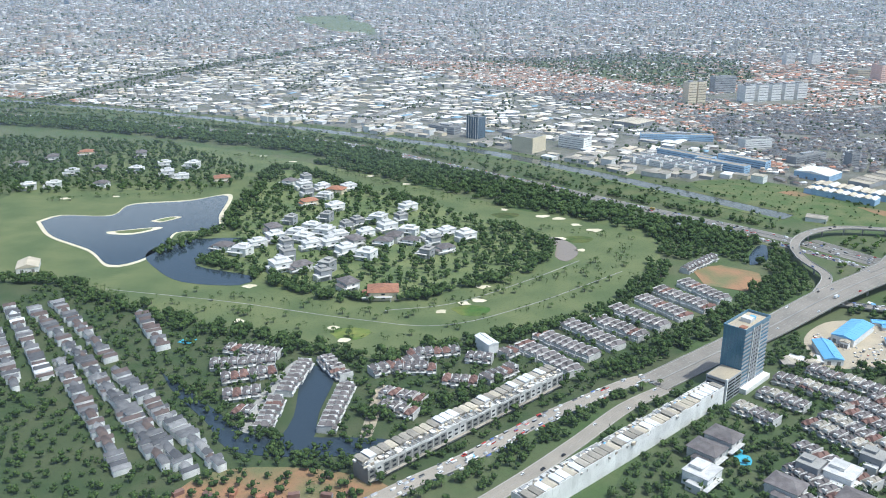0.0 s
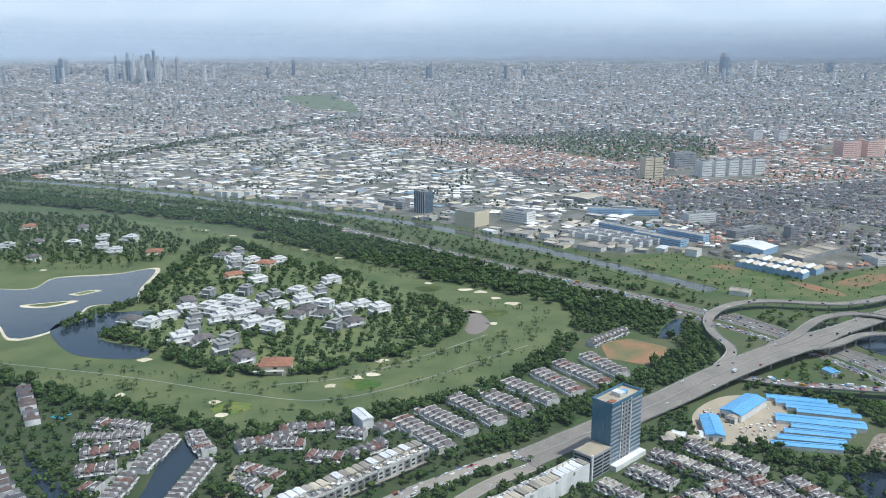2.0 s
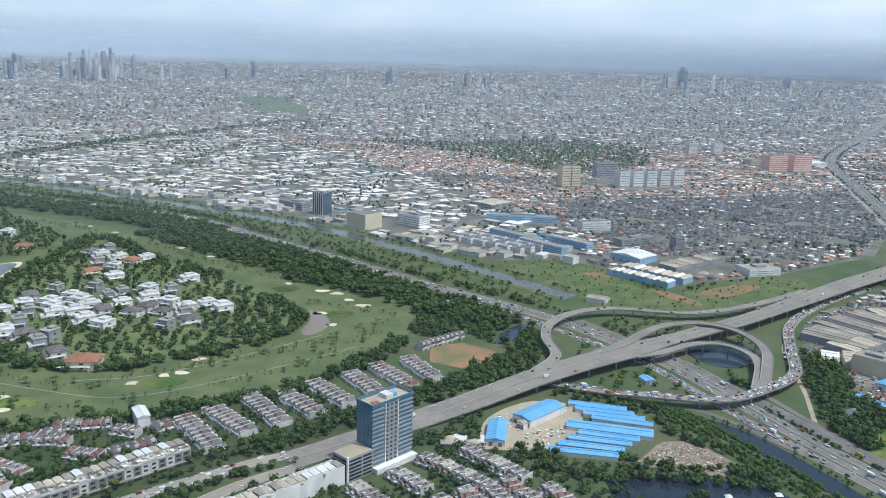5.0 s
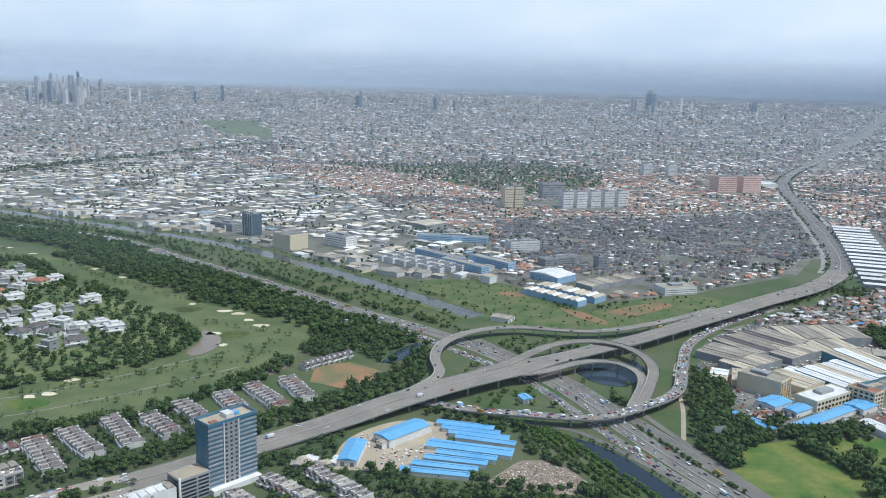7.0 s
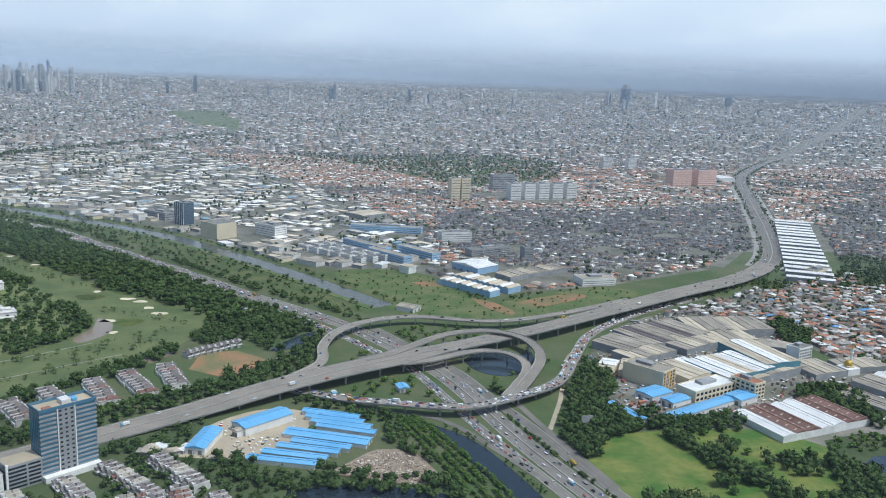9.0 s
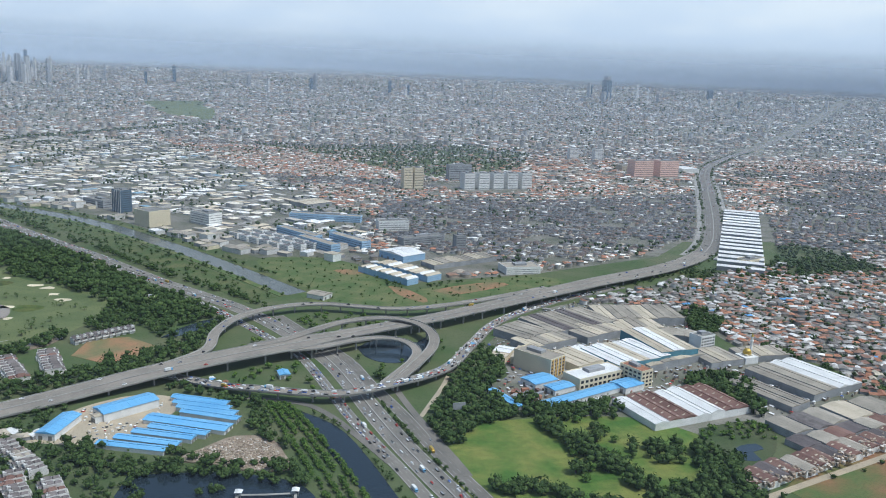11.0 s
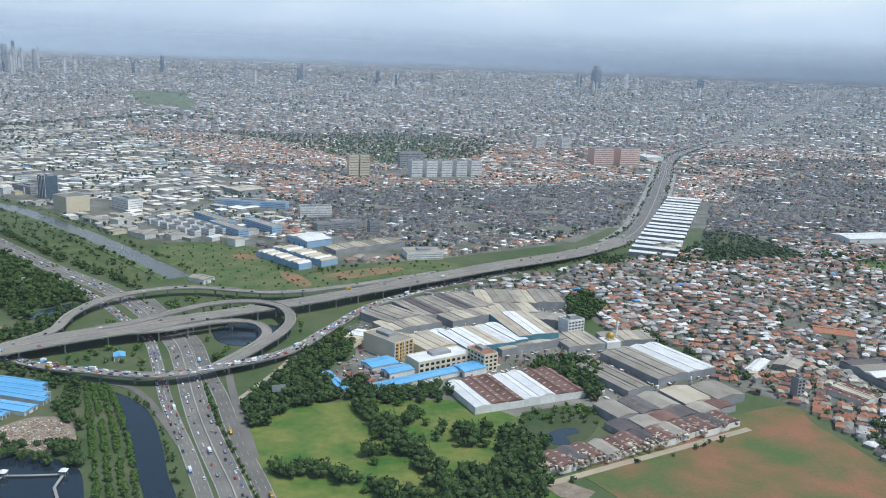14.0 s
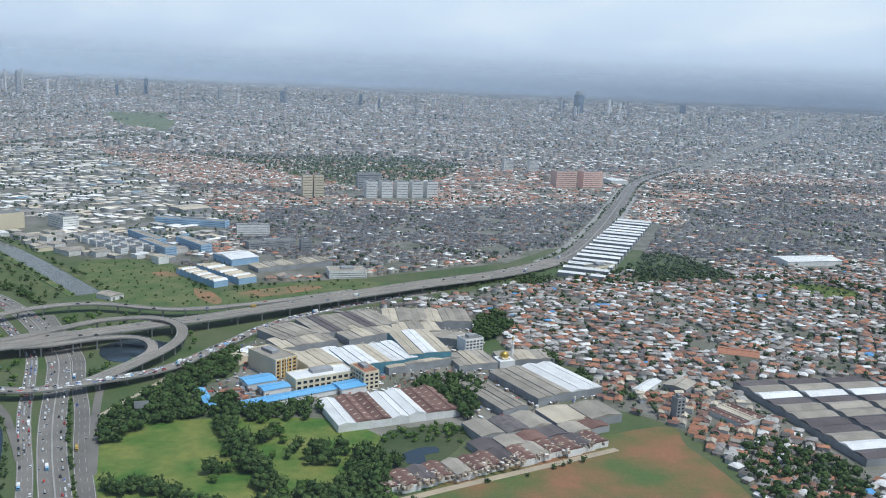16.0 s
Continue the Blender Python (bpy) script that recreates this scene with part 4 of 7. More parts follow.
for name, k, roof, lo, hi in (("far_houses", (pale < 0.5) & (dark < 0.5), "farroof", 7, 15), ("far_old_houses", (dark > 0.5), "farroof", 6, 12), ("far_pale_halls", (pale > 0.5) & (dark < 0.5), "farroof", 9, 18)):
    n = k.sum()
    houses(name, x[k], y[k], rng.uniform(lo, hi, n), rng.uniform(lo + 1, hi + 1, n), rng.uniform(2.5, 6, n) + (rng.rand(n) > 0.93) * rng.uniform(4, 14, n), rng.uniform(0.6, 2.2, n), a[k] + (rng.rand(n) > 0.5) * 1.57, [M["citywall"], M[roof]], "endless distant low city houses", "houses", lift=rise(x[k], y[k]) - 0.3)
x, y, a = fill(rng, 540, 1300, 330, 1060, 90, 5.3, 6.4, lambda x, y: inside(VILLAGE, x, y) & ~north(x, y) & ~inside(BARE, x, y) & ~inside(PARK, x, y) & ~inside(PARK_E, x, y) & ~inside(PARK_W, x, y) & (np.hypot(x - 832, y - 760) > 12) & (np.hypot(x - 850, y - 686) > 16) & (np.hypot(x - 783, y - 586) > 15) & (np.hypot(x - 815, y - 530) > 14) & ~near_line(MAIN, x, y, 20) & ~near_line(QUEUE, x, y, 9) & ~inside(WORKS, x, y) & (np.hypot(x - 690, y - 628) > 16) & ~inside([(833, 602), (866, 460), (978, 488), (946, 628)], x, y) & (np.hypot(x - 1095, y - 1055) > 45) & (rng.rand(np.size(x)) > 0.1))
near = (np.hypot(x - 780, y - 545) < 58) & (y < 640)
HUTS = list(zip(x[near], y[near], a[near]))
x, y, a = x[~near], y[~near], a[~near]
n = len(x)
houses("village_houses", x, y, rng.uniform(3.7, 6.0, n), rng.uniform(4.6, 7.6, n), rng.uniform(1.5, 2.8, n) + (rng.rand(n) > 0.88) * 1.4, rng.uniform(0.5, 1.3, n), a + (rng.rand(n) > 0.5) * 1.57, [M["citywall"], M["kampung"]], "crowded village houses with terracotta and sheet roofs", "houses")

# ---------------------------------------------------------------- woods
def wood(name, x, y, lo, hi, material, label, seed, **more):
    r = np.random.RandomState(seed)
    return forest(name, x, y, r.uniform(lo, hi, len(x)), M[material], label, seed, **more)


def cut(x, y, *tests):
    k = np.ones(len(x), bool)
    for t in tests:
        k &= ~t(x, y)
    return x[k], y[k]


off_roads = lambda x, y: near_line(TOLL, x, y, 14) | near_line(LOCAL, x, y, 8) | near_line(SLIP, x, y, 8) | near_line(MAIN, x, y, 15) | near_line(RAMP_N, x, y, 7) | near_line(QUEUE, x, y, 7) | near_line(LOOP_O, x, y, 7) | near_line(LOOP_I, x, y, 6) | near_line(SWR, x, y, 7) | near_line(SWL, x, y, 7)
x, y = along(rng, TOLL, 15, 74, 6.0)
x, y = cut(x, y, off_roads, lambda x, y: (y < 690) | inside(LAKE, x, y))
wood("roadside_wood", x, y, 3.6, 5.4, "leaf", "dense dark green wood beside the motorway", 11, clumps=4, flakes=6)
x, y = along(rng, TOLL, -24, -15, 6.0)
x, y = cut(x, y, off_roads, lambda x, y: y < 560)
wood("roadside_trees", x, y, 2.0, 3.4, "leaf", "low trees along the motorway edge", 12, clumps=5, flakes=8)
# ---------------------------------------------------------------- kits
def window_mesh(w, h):
    bm = boxed(-w / 2, w / 2, -0.06, 0.04, 0, h)
    me = bpy.data.meshes.new("window")
    bm.to_mesh(me)
    bm.free()
    me.materials.append(M["window"])
    return me


WIN_M, WIN_L = window_mesh(1.3, 0.9), window_mesh(2.2, 1.0)
FACES = {"front": (0, -1, 0), "right": (1, 0, 90), "back": (0, 1, 180), "left": (-1, 0, 270)}


def panes(parent, me, w, d, rows, face="front", z0=0.8, step=1.9, cols=3, margin=0.8):
    """Windows in rows on one side of a box that stands on its middle."""
    nx, ny, turn = FACES[face]
    span = (w if nx == 0 else d) / 2 - margin
    for r in range(rows):
        for c in range(cols):
            s = 0 if cols == 1 else -span + 2 * span * c / (cols - 1)
            x, y = (s, ny * d / 2) if nx == 0 else (nx * w / 2, s)
            share("window", me, parent, pose(x, y, z0 + r * step, 0, 0, turn))


def townhouse(m, kind, width=5.2, depth=10.5, group="terraced houses of the estate"):
    """A two-storey terraced house: white front, grey hipped roof, party wall, porch."""
    roof = ("slate", "slate", "brownroof", "greyroof")[kind]
    label = ("white terraced house with a dark grey tiled roof", "white terraced house with a hipped slate roof and porch", "white terraced house with a brown tiled roof", "pale terraced house with a light grey roof")[kind]
    ob = empty("terraced_house", m, label, "house", group)
    h = (3.9, 4.3, 3.6, 4.6)[kind]
    bm = boxed(-width / 2 + 0.02, width / 2 - 0.02, -depth / 2 + 1.2, depth / 2, -0.2, h)
    box(bm, -width / 2 + 0.3, width * 0.1, -depth / 2 - 0.6, -depth / 2 + 1.3, -0.2, h * (0.66 if kind % 2 else 0.95))
    box(bm, -width / 2 + 0.2, width / 2 - 0.3, -depth / 2 - 1.3, -depth / 2 + 1.1, 1.75, 1.95)
    box(bm, -width / 2 + 0.5, width / 2 - 0.4, depth / 2, depth / 2 + 0.9, -0.2, h * 0.5)
    if kind != 2:
        box(bm, -width * 0.05, width * 0.34, -depth / 2 + 0.7, -depth / 2 + 2.4, h - 0.4, h + 1.2)
    part("body", bm, M["offwhite"], ob)
    bm = gable(bmesh.new(), -width / 2 + 0.1, width / 2 - 0.1, -depth / 2 + 1.0, depth * 0.08, h, 1.7, 0.2, 0.12, hip=1.4)
    gable(bm, -width / 2 + 0.1, width / 2 - 0.1, depth * 0.11, depth / 2 - 0.1, h - 0.5, 1.6, 0.2, 0.12, hip=1.0)
    gable(bm, -width / 2 + 0.25, width * 0.12, -depth / 2 - 0.7, -depth / 2 + 1.6, h * (0.66 if kind % 2 else 0.95), 0.9, 0.2, 0.1)
    part("roof", bm, M[roof], ob)
    part("party_wall", boxed(width / 2 - 0.1, width / 2 + 0.1, -depth / 2 + 0.6, depth / 2 + 0.1, -0.2, h + 0.8, 0.04), M["offwhite"], ob)
    share("window", WIN_L, ob, pose(width * 0.28, -depth / 2 + 1.2, h * 0.58))
    return ob


KITS = {}


def place(kit, m, *args, **kw):
    """Builds a kind of thing the first time, and copies it after that."""
    key = (kit, args, tuple(sorted(kw.items())))
    if key in KITS:
        return copy_thing(KITS[key], m)
    KITS[key] = kit(m, *args, **kw)
    return KITS[key]


def terrace(a, b, face=1, depth=10.5, kinds=(0, 0, 1, 1, 0, 1, 2), width=5.2):
    """A row of houses from a to b, fronts to the right of that line (face 1) or to its left."""
    a, b = np.array(a, float), np.array(b, float)
    n = max(1, int(round(np.linalg.norm(b - a) / width)))
    t = math.degrees(math.atan2(*(b - a)[::-1])) + (0 if face > 0 else 180)
    for i in range(n):
        q = a + (b - a) * (i + 0.5) / n
        q = q + (b - a)[::-1] * (1, -1) / np.linalg.norm(b - a) * rng.uniform(-0.7, 0.7)
        place(townhouse, pose(q[0], q[1], 0.2 + 0.001 * (i % 3), 0, 0, t), int(rng.choice(kinds)), width, depth)


def shop(m, kind):
    """A narrow four-storey shophouse."""
    w, d, h = 4.6, 11.0, (8.4, 8.9, 8.1, 8.4, 9.1)[kind]
    ob = empty("shophouse", m, ("grey four-storey shophouse with stained walls", "pale four-storey shophouse with rooftop shed", "dark grey shophouse with open ground floor", "pale shophouse with tan rooftop shed and white back wall", "grey-roofed shophouse with tall white back wall")[kind], "shophouse", "shophouse row by the avenue")
    part("body", boxed(-w / 2 + 0.02, w / 2 - 0.02, -d / 2, d / 2, -0.2, h), M[("darkconcrete", "offwhite", "darkconcrete", "offwhite", "grey")[kind]], ob)
    part("party_wall", boxed(w / 2 - 0.1, w / 2 + 0.1, -d / 2 - 0.2, d / 2 - 0.1, -0.2, h + 0.7), M["offwhite"], ob)
    if kind in (1, 3, 4):
        part("back_wall", boxed(-w / 2, w / 2, d / 2, d / 2 + 0.25, -0.2, h + 1.6), M["white"], ob, "tall plain white back wall")
    part("parapet", boxed(-w / 2 + 0.1, w / 2 - 0.15, -d / 2 - 0.3, -d / 2 + 0.1, h - 0.7, h + 0.5), M["offwhite"], ob)
    part("rooftop_shed", gable(boxed(-w / 2 + 0.6, w / 2 - 0.8, -1, d / 2 - 0.6, h, h + 1.6), -w / 2 + 0.5, w / 2 - 0.7, -1.2, d / 2 - 0.5, h + 1.6, 0.6), M[("greyroof", "whiteroof", "tanroof", "tanroof", "greyroof")[kind]], ob)
    if kind != 2:
        part("water_tank", boxed(-0.7, 0.7, -3.4, -2.2, h, h + 1.5, 0.3), M[("grey", "tanroof", "white", "blueroof", "white")[kind]], ob, "small rooftop water tank")
    part("canopy", boxed(-w / 2 + 0.1, w / 2 - 0.15, -d / 2 - 1.8, -d / 2 - 0.05, 2.2, 2.35), M["greyroof"], ob)
    panes(ob, WIN_L, w, d, 2, "front", 3.2, 2.4, 1)
    return ob


def shop_row(a, b, face, kinds, width=4.6):
    a, b = np.array(a, float), np.array(b, float)
    n = int(round(np.linalg.norm(b - a) / width))
    t = math.degrees(math.atan2(*(b - a)[::-1])) + (0 if face > 0 else 180)
    for i in range(n):
        q = a + (b - a) * (i + 0.5) / n
        place(shop, pose(q[0], q[1], 0.2, 0, 0, t), int(rng.choice(kinds)))


def villa(m, kind):
    """A large detached house: stacked volumes, flat or hipped roofs, terraces."""
    wall = ("white", "grey", "white", "cream", "white", "offwhite")[kind]
    roof = ("offwhite", "concrete", "slate", "terracotta", "offwhite", "slate")[kind]
    w, d, h = ((13, 12, 6.5), (10, 11, 8.6), (14, 11, 5), (17, 13, 5), (15, 10, 6), (11, 14, 6))[kind]
    ob = empty("villa", m, ("white modern villa with flat grey roof", "tall plain grey villa block", "white villa with hipped slate roof", "large cream villa with terracotta hipped roof", "white villa with pale flat roofs and terraces", "grey villa with slate roof")[kind], "villa", "villas of the golf estate")
    part("body", boxed(-w / 2, w / 2, -d / 2, d / 2, -0.2, h, 0.05), M[wall], ob)
    part("wing", boxed(-w / 2 - 3.5, -w / 2 + 0.2, -d * 0.4, d * 0.2, -0.2, h * 0.6, 0.05), M["offwhite"], ob)
    part("terrace", boxed(-w / 2 - 3.8, w * 0.3, -d / 2 - 2.2, -d / 2 + 0.1, h * 0.48, h * 0.53), M["offwhite"], ob, "white terrace slab")
    if kind in (2, 3, 5):
        part("roof", gable(bmesh.new(), -w / 2, w / 2, -d / 2, d / 2, h, 2.2, 0.7, 0.2, hip=d * 0.35), M[roof], ob)
        part("roof", gable(bmesh.new(), -w / 2 - 3.5, -w / 2, -d * 0.4, d * 0.2, h * 0.6, 1.0, 0.4, 0.15, hip=1.5), M[roof], ob)
    else:
        part("roof_slab", boxed(-w / 2 - 0.4, w / 2 + 0.4, -d / 2 - 0.4, d / 2 + 0.4, h, h + 0.35), M[roof], ob)
        part("roof_room", boxed(-w * 0.2, w * 0.3, -d * 0.1, d * 0.4, h + 0.3, h + 1.7), M[("white", "grey")[kind == 1]], ob)
        part("roof_slab", boxed(-w * 0.22, w * 0.32, -d * 0.12, d * 0.42, h + 1.7, h + 1.9), M[roof], ob)
    part("column", boxed(w * 0.25 - 0.2, w * 0.25 + 0.2, -d / 2 - 2.1, -d / 2 - 1.7, -0.2, h * 0.48), M["white"], ob)
    if kind != 1:
        panes(ob, WIN_L, w, d, 2, "front", 0.8, h * 0.5, 1, 2)
    panes(ob, WIN_L, w, d, 2, "right", 0.8, h * 0.5, 1, 2)
    return ob


def shed(x, y, w, d, turn, h, rise, roof, wall, label, name="warehouse", group="", ribs=0, skylights=0, doors=2, z=0.15, over=0.4):
    """An industrial shed: ridge along its own y."""
    ob = empty(name, pose(x, y, z, 0, 0, turn), label, name.split("_")[-1], group)
    bm = boxed(-w / 2, w / 2, -d / 2, d / 2, -0.3, h)
    part("wall", bm, M[wall], ob)
    bm = gable(bmesh.new(), -w / 2, w / 2, -d / 2, d / 2, h, rise, over, 0.15)
    for k in range(ribs if name != "blue_hall" else 0):
        t = -d / 2 + d * (k + 0.5) / ribs
        gable(bm, -w / 2, w / 2, t - 0.05, t + 0.05, h + 0.08, rise, over, 0.15)
    part("roof", bm, M[roof], ob)
    for k in range(ribs if name == "blue_hall" else 0):
        t = -d / 2 + d * (k + 0.5) / ribs
        part("roof_seam", gable(bmesh.new(), -w / 2, w / 2, t - 0.05, t + 0.05, h + 0.08, rise, over, 0.15), M[roof], ob)
    slope = math.atan2(rise, w / 2 + over)
    for k in range(skylights):
        t = -d / 2 + d * (k + 0.5) / skylights
        for s in (-1, 1):
            q = part("skylight", boxed(-w * 0.09, w * 0.09, -0.45, 0.45, 0, 0.1), M["tanroof"], ob, "yellowed plastic skylight")
            q.matrix_basis = pose(s * w * 0.27, t, h + 0.15 + rise * (1 - (w * 0.27) / (w / 2 + over)), 0, s * math.degrees(slope), 0)
    if name not in ("mill_shed", "white_warehouse", "dark_warehouse", "scrap_shed"):
        part("ridge_vent", boxed(-0.35, 0.35, -d / 2 + 0.6, d / 2 - 0.6, h + rise, h + rise + 0.4), M[roof], ob)
    for k in range(doors):
        s = -w / 2 + w * (k + 0.5) / doors
        part("door", boxed(s - 1.1, s + 1.1, -d / 2 - 0.08, -d / 2 + 0.02, -0.1, min(2.6, h * 0.7)), M["darkconcrete"], ob, "dark roller door")
    return ob


def bays(a, b, n, depth, h, rise, roofs, wall, label, name="factory_shed", group="", skylights=0, shrink=0.0, doors=0):
    """A row of sheds side by side from a to b, each reaching depth to the right of that line."""
    a, b = np.array(a, float), np.array(b, float)
    u = (b - a) / np.linalg.norm(b - a)
    r = np.array([u[1], -u[0]])
    w = np.linalg.norm(b - a) / n
    for i in range(n):
        q = a + u * w * (i + 0.5) + r * depth / 2
        if name == "mill_shed":
            q = q + r * (i * 5 % 7 - 3) * 0.55
        kind = roofs[i % len(roofs)]
        words = {"brownroof": "rusty brown sheet roof", "whiteroof": "white sheet roof", "greyroof": "grey sheet roof", "darkroof": "dark sheet roof", "blueroof": "bright blue metal roof", "tanroof": "tan sheet roof", "slate": "slate roof"}[kind]
        shed(q[0], q[1], w - 0.06 - shrink, depth, math.degrees(math.atan2(u[1], u[0])), h + 0.12 * (i * 5 % 7), rise * (0.8 + 0.06 * (i * 3 % 7)) * (0.55 if group == G_ else 1.0), kind, wall, label + " with " + words, name, group, 0, skylights if kind == "brownroof" else 0, doors, over=0.02 if not shrink else 0.3)


def block(x, y, w, d, turn, h, floors, wall, label, name="office_block", cols=6, roof="darkconcrete", side="right", group="", fins=0, topping=True, front=""):
    """A plain block of storeys with rows of windows and a roof parapet."""
    ob = empty(name, pose(x, y, 0.1, 0, 0, turn), label, name.split("_")[-1], group)
    part("body", boxed(-w / 2, w / 2, -d / 2, d / 2, -0.3, h), M[wall], ob)
    if front:
        part("facade", boxed(-w / 2 + 0.1, w / 2 - 0.1, -d / 2 - 0.04, -d / 2 + 0.05, 0, h - 0.2), M[front], ob, "painted front wall")
    part("roof", boxed(-w / 2 + 0.4, w / 2 - 0.4, -d / 2 + 0.4, d / 2 - 0.4, h, h + 0.15), M[roof], ob)
    bm = bmesh.new()
    for x0, x1, y0, y1 in ((-w / 2, w / 2, -d / 2, -d / 2 + 0.35), (-w / 2, w / 2, d / 2 - 0.35, d / 2), (-w / 2, -w / 2 + 0.35, -d / 2 + 0.36, d / 2 - 0.36), (w / 2 - 0.35, w / 2, -d / 2 + 0.36, d / 2 - 0.36)):
        box(bm, x0, x1, y0, y1, h, h + 0.7)
    part("parapet", bm, M[wall], ob)
    if topping:
        part("roof_room", boxed(-w * 0.15, w * 0.2, -d * 0.1, d * 0.3, h + 0.15, h + 2.2), M["grey"], ob)
    step = (h - 0.5) / max(1, floors)
    if y < 800:
        panes(ob, window_mesh(max(0.8, (w - 1) / cols * 0.62), step * 0.52), w, d, floors, "front", step * 0.3, step, cols, (w - 1) / cols * 0.5 + 0.3)
        n = max(1, int(cols * d / w))
        panes(ob, window_mesh(max(0.8, (d - 1) / n * 0.62), step * 0.52), w, d, floors, side, step * 0.3, step, n, (d - 1) / n * 0.5 + 0.3)
    else:
        for k in range(floors):
            z = step * (k + 0.3)
            part("window_band", boxed(-w / 2 + 0.8, w / 2 - 0.8, -d / 2 - 0.08, -d / 2 + 0.02, z, z + step * 0.15), M["window"], ob)
            sx = w / 2 if side == "right" else -w / 2
            part("window_band", boxed(sx - 0.06, sx + 0.06, -d / 2 + 0.8, d / 2 - 0.8, z, z + step * 0.15), M["window"], ob)
    for k in range(fins):
        s = -w / 2 + w * k / (fins - 1)
        part("pilaster", boxed(s - 0.25, s + 0.25, -d / 2 - 0.35, -d / 2, -0.2, h), M["white"], ob)
    return ob


# ---------------------------------------------------------------- office tower
def office_tower():
    ob = empty("office_tower", pose(166, 427, 0.1, 0, 0, 45), "blue glass office tower with grey concrete spine and podium", "tower")
    W, D, H, N = 29.5, 13.5, 36.5, 15
    part("glass_body", boxed(0.3, W - 0.3, 0.3, D - 0.3, -0.2, H), M["glass"], ob, "blue curtain wall glass")
    step = H / N
    for k in range(N):
        z = k * step
        for x0, x1 in ((0, W * 0.30), (W * 0.62, W)):
            part("spandrel", boxed(x0, x1, 0, 0.45, z, z + step * 0.42), M["grey"], ob, "pale horizontal spandrel band")
        for c in range(3):
            s = W * 0.36 + c * W * 0.1
            share("window", WIN_M, ob, pose(s, -0.02, z + 0.9, 0, 0, 0))
        part("mullion_band", boxed(0.2, 0.3, 0.4, D - 0.4, z, z + 0.18), M["teal"], ob)
    part("spine", boxed(W * 0.30, W * 0.62, 0, 0.9, -0.2, H), M["grey"], ob, "grey concrete spine with small windows")
    for x0 in (W * 0.30, W * 0.62 - 0.5):
        part("rib", boxed(x0, x0 + 0.5, -0.4, 0, -0.2, H + 0.4), M["white"], ob)
    for c in range(1, 6):
        part("mullion", boxed(0.12, 0.3, c * D / 6 - 0.1, c * D / 6 + 0.1, 0, H), M["teal"], ob)
    for x0, x1, y0, y1 in ((-0.1, W + 0.1, -0.1, 0.4), (-0.1, W + 0.1, D - 0.4, D + 0.1), (-0.1, 0.4, 0.41, D - 0.41), (W - 0.4, W + 0.1, 0.41, D - 0.41)):
        part("parapet", boxed(x0, x1, y0, y1, H, H + 1.7), M["glass"], ob, "blue glass roof screen")
    part("roof", boxed(0.4, W - 0.4, 0.4, D - 0.4, H, H + 0.15), M["yard"], ob, "dusty roof deck")
    part("plant_room", boxed(W * 0.45, W * 0.62, D * 0.3, D * 0.75, H + 0.15, H + 2.6, 0.1), M["white"], ob)
    part("cooling_unit", boxed(W * 0.64, W * 0.74, D * 0.35, D * 0.6, H + 0.15, H + 2.2, 0.2), M["blueroof"], ob)
    part("timber", boxed(W * 0.12, W * 0.26, D * 0.2, D * 0.45, H + 0.15, H + 0.8), M["terracotta"], ob)
    pod = part("podium", boxed(-17, 0.2, -0.3, D - 1.5, -0.2, 13.5), M["grey"], ob, "grey podium with strip windows")
    for k in range(6):
        z = 1.0 + k * 2.05
        part("strip_window", boxed(-16.2, -7.6, -0.42, -0.29, z, z + 1.0), M["window"], pod)
        part("strip_window", boxed(-6.6, -0.6, -0.42, -0.29, z, z + 1.0), M["window"], pod)
        part("strip_window", boxed(-17.12, -16.99, 0.8, D - 2.3, z, z + 1.0), M["window"], pod)
    part("podium_roof", boxed(-16.6, 0, 0.1, D - 1.9, 13.5, 13.65), M["yard"], pod)
    part("corner_fin", boxed(-17.5, -16.4, -0.8, 0.2, -0.2, 14.6, 0.1), M["white"], pod)
    part("entrance_wing", boxed(0, W, -4.2, -0.1, -0.2, 3.0, 0.05), M["white"], ob, "low white entrance wing")
    return ob


office_tower()

# ---------------------------------------------------------------- terraced houses
for a, b in (((49, 486), (78, 447)), ((62, 501), (92, 468)), ((82, 519), (109, 481)), ((100, 528), (128, 496)), ((118, 545), (146, 512)), ((141, 564), (164, 528)), ((157, 581), (184, 543)), ((179, 596), (200, 559))):
    terrace(a, b, -1, 12.0)
terrace((187, 621), (220, 654), 1, 7, (0, 1))
for a, b, f in (((-42, 447), (-13, 464), 1), ((-22, 470), (10, 477), 1), ((0, 438), (20, 435), 1), ((14, 468), (30, 464), 1), ((24, 438), (42, 453), 1), ((-33, 424), (-10, 412), 1), ((-134, 479), (-99, 471), 1), ((-138, 456), (-100, 462), 1), ((-127, 438), (-97, 448), 1), ((-121, 418), (-101, 423), 1), ((-111, 402), (-100, 399), 1), ((-82, 460), (-88, 421), -1), ((-90, 415), (-93, 382), -1), ((-54, 431), (-60, 382), -1), ((-72, 466), (-56, 440), 1), ((-28, 452), (-4, 452), 1), ((-34, 408), (-14, 398), 1), ((36, 470), (44, 478), 1)):
    terrace(a, b, f, 9)
LEFT_ROWS = [(-273, 556, -199, 463), (-283, 543, -205, 449), (-191, 449, -105, 349), (-199, 440, -117, 343), (-206, 535, -173, 480), (-222, 472, -131, 349), (-230, 462, -150, 345), (-300, 545, -228, 440), (-310, 534, -240, 428), (-155, 405, -140, 386)]
lx, ly, lt = [], [], []
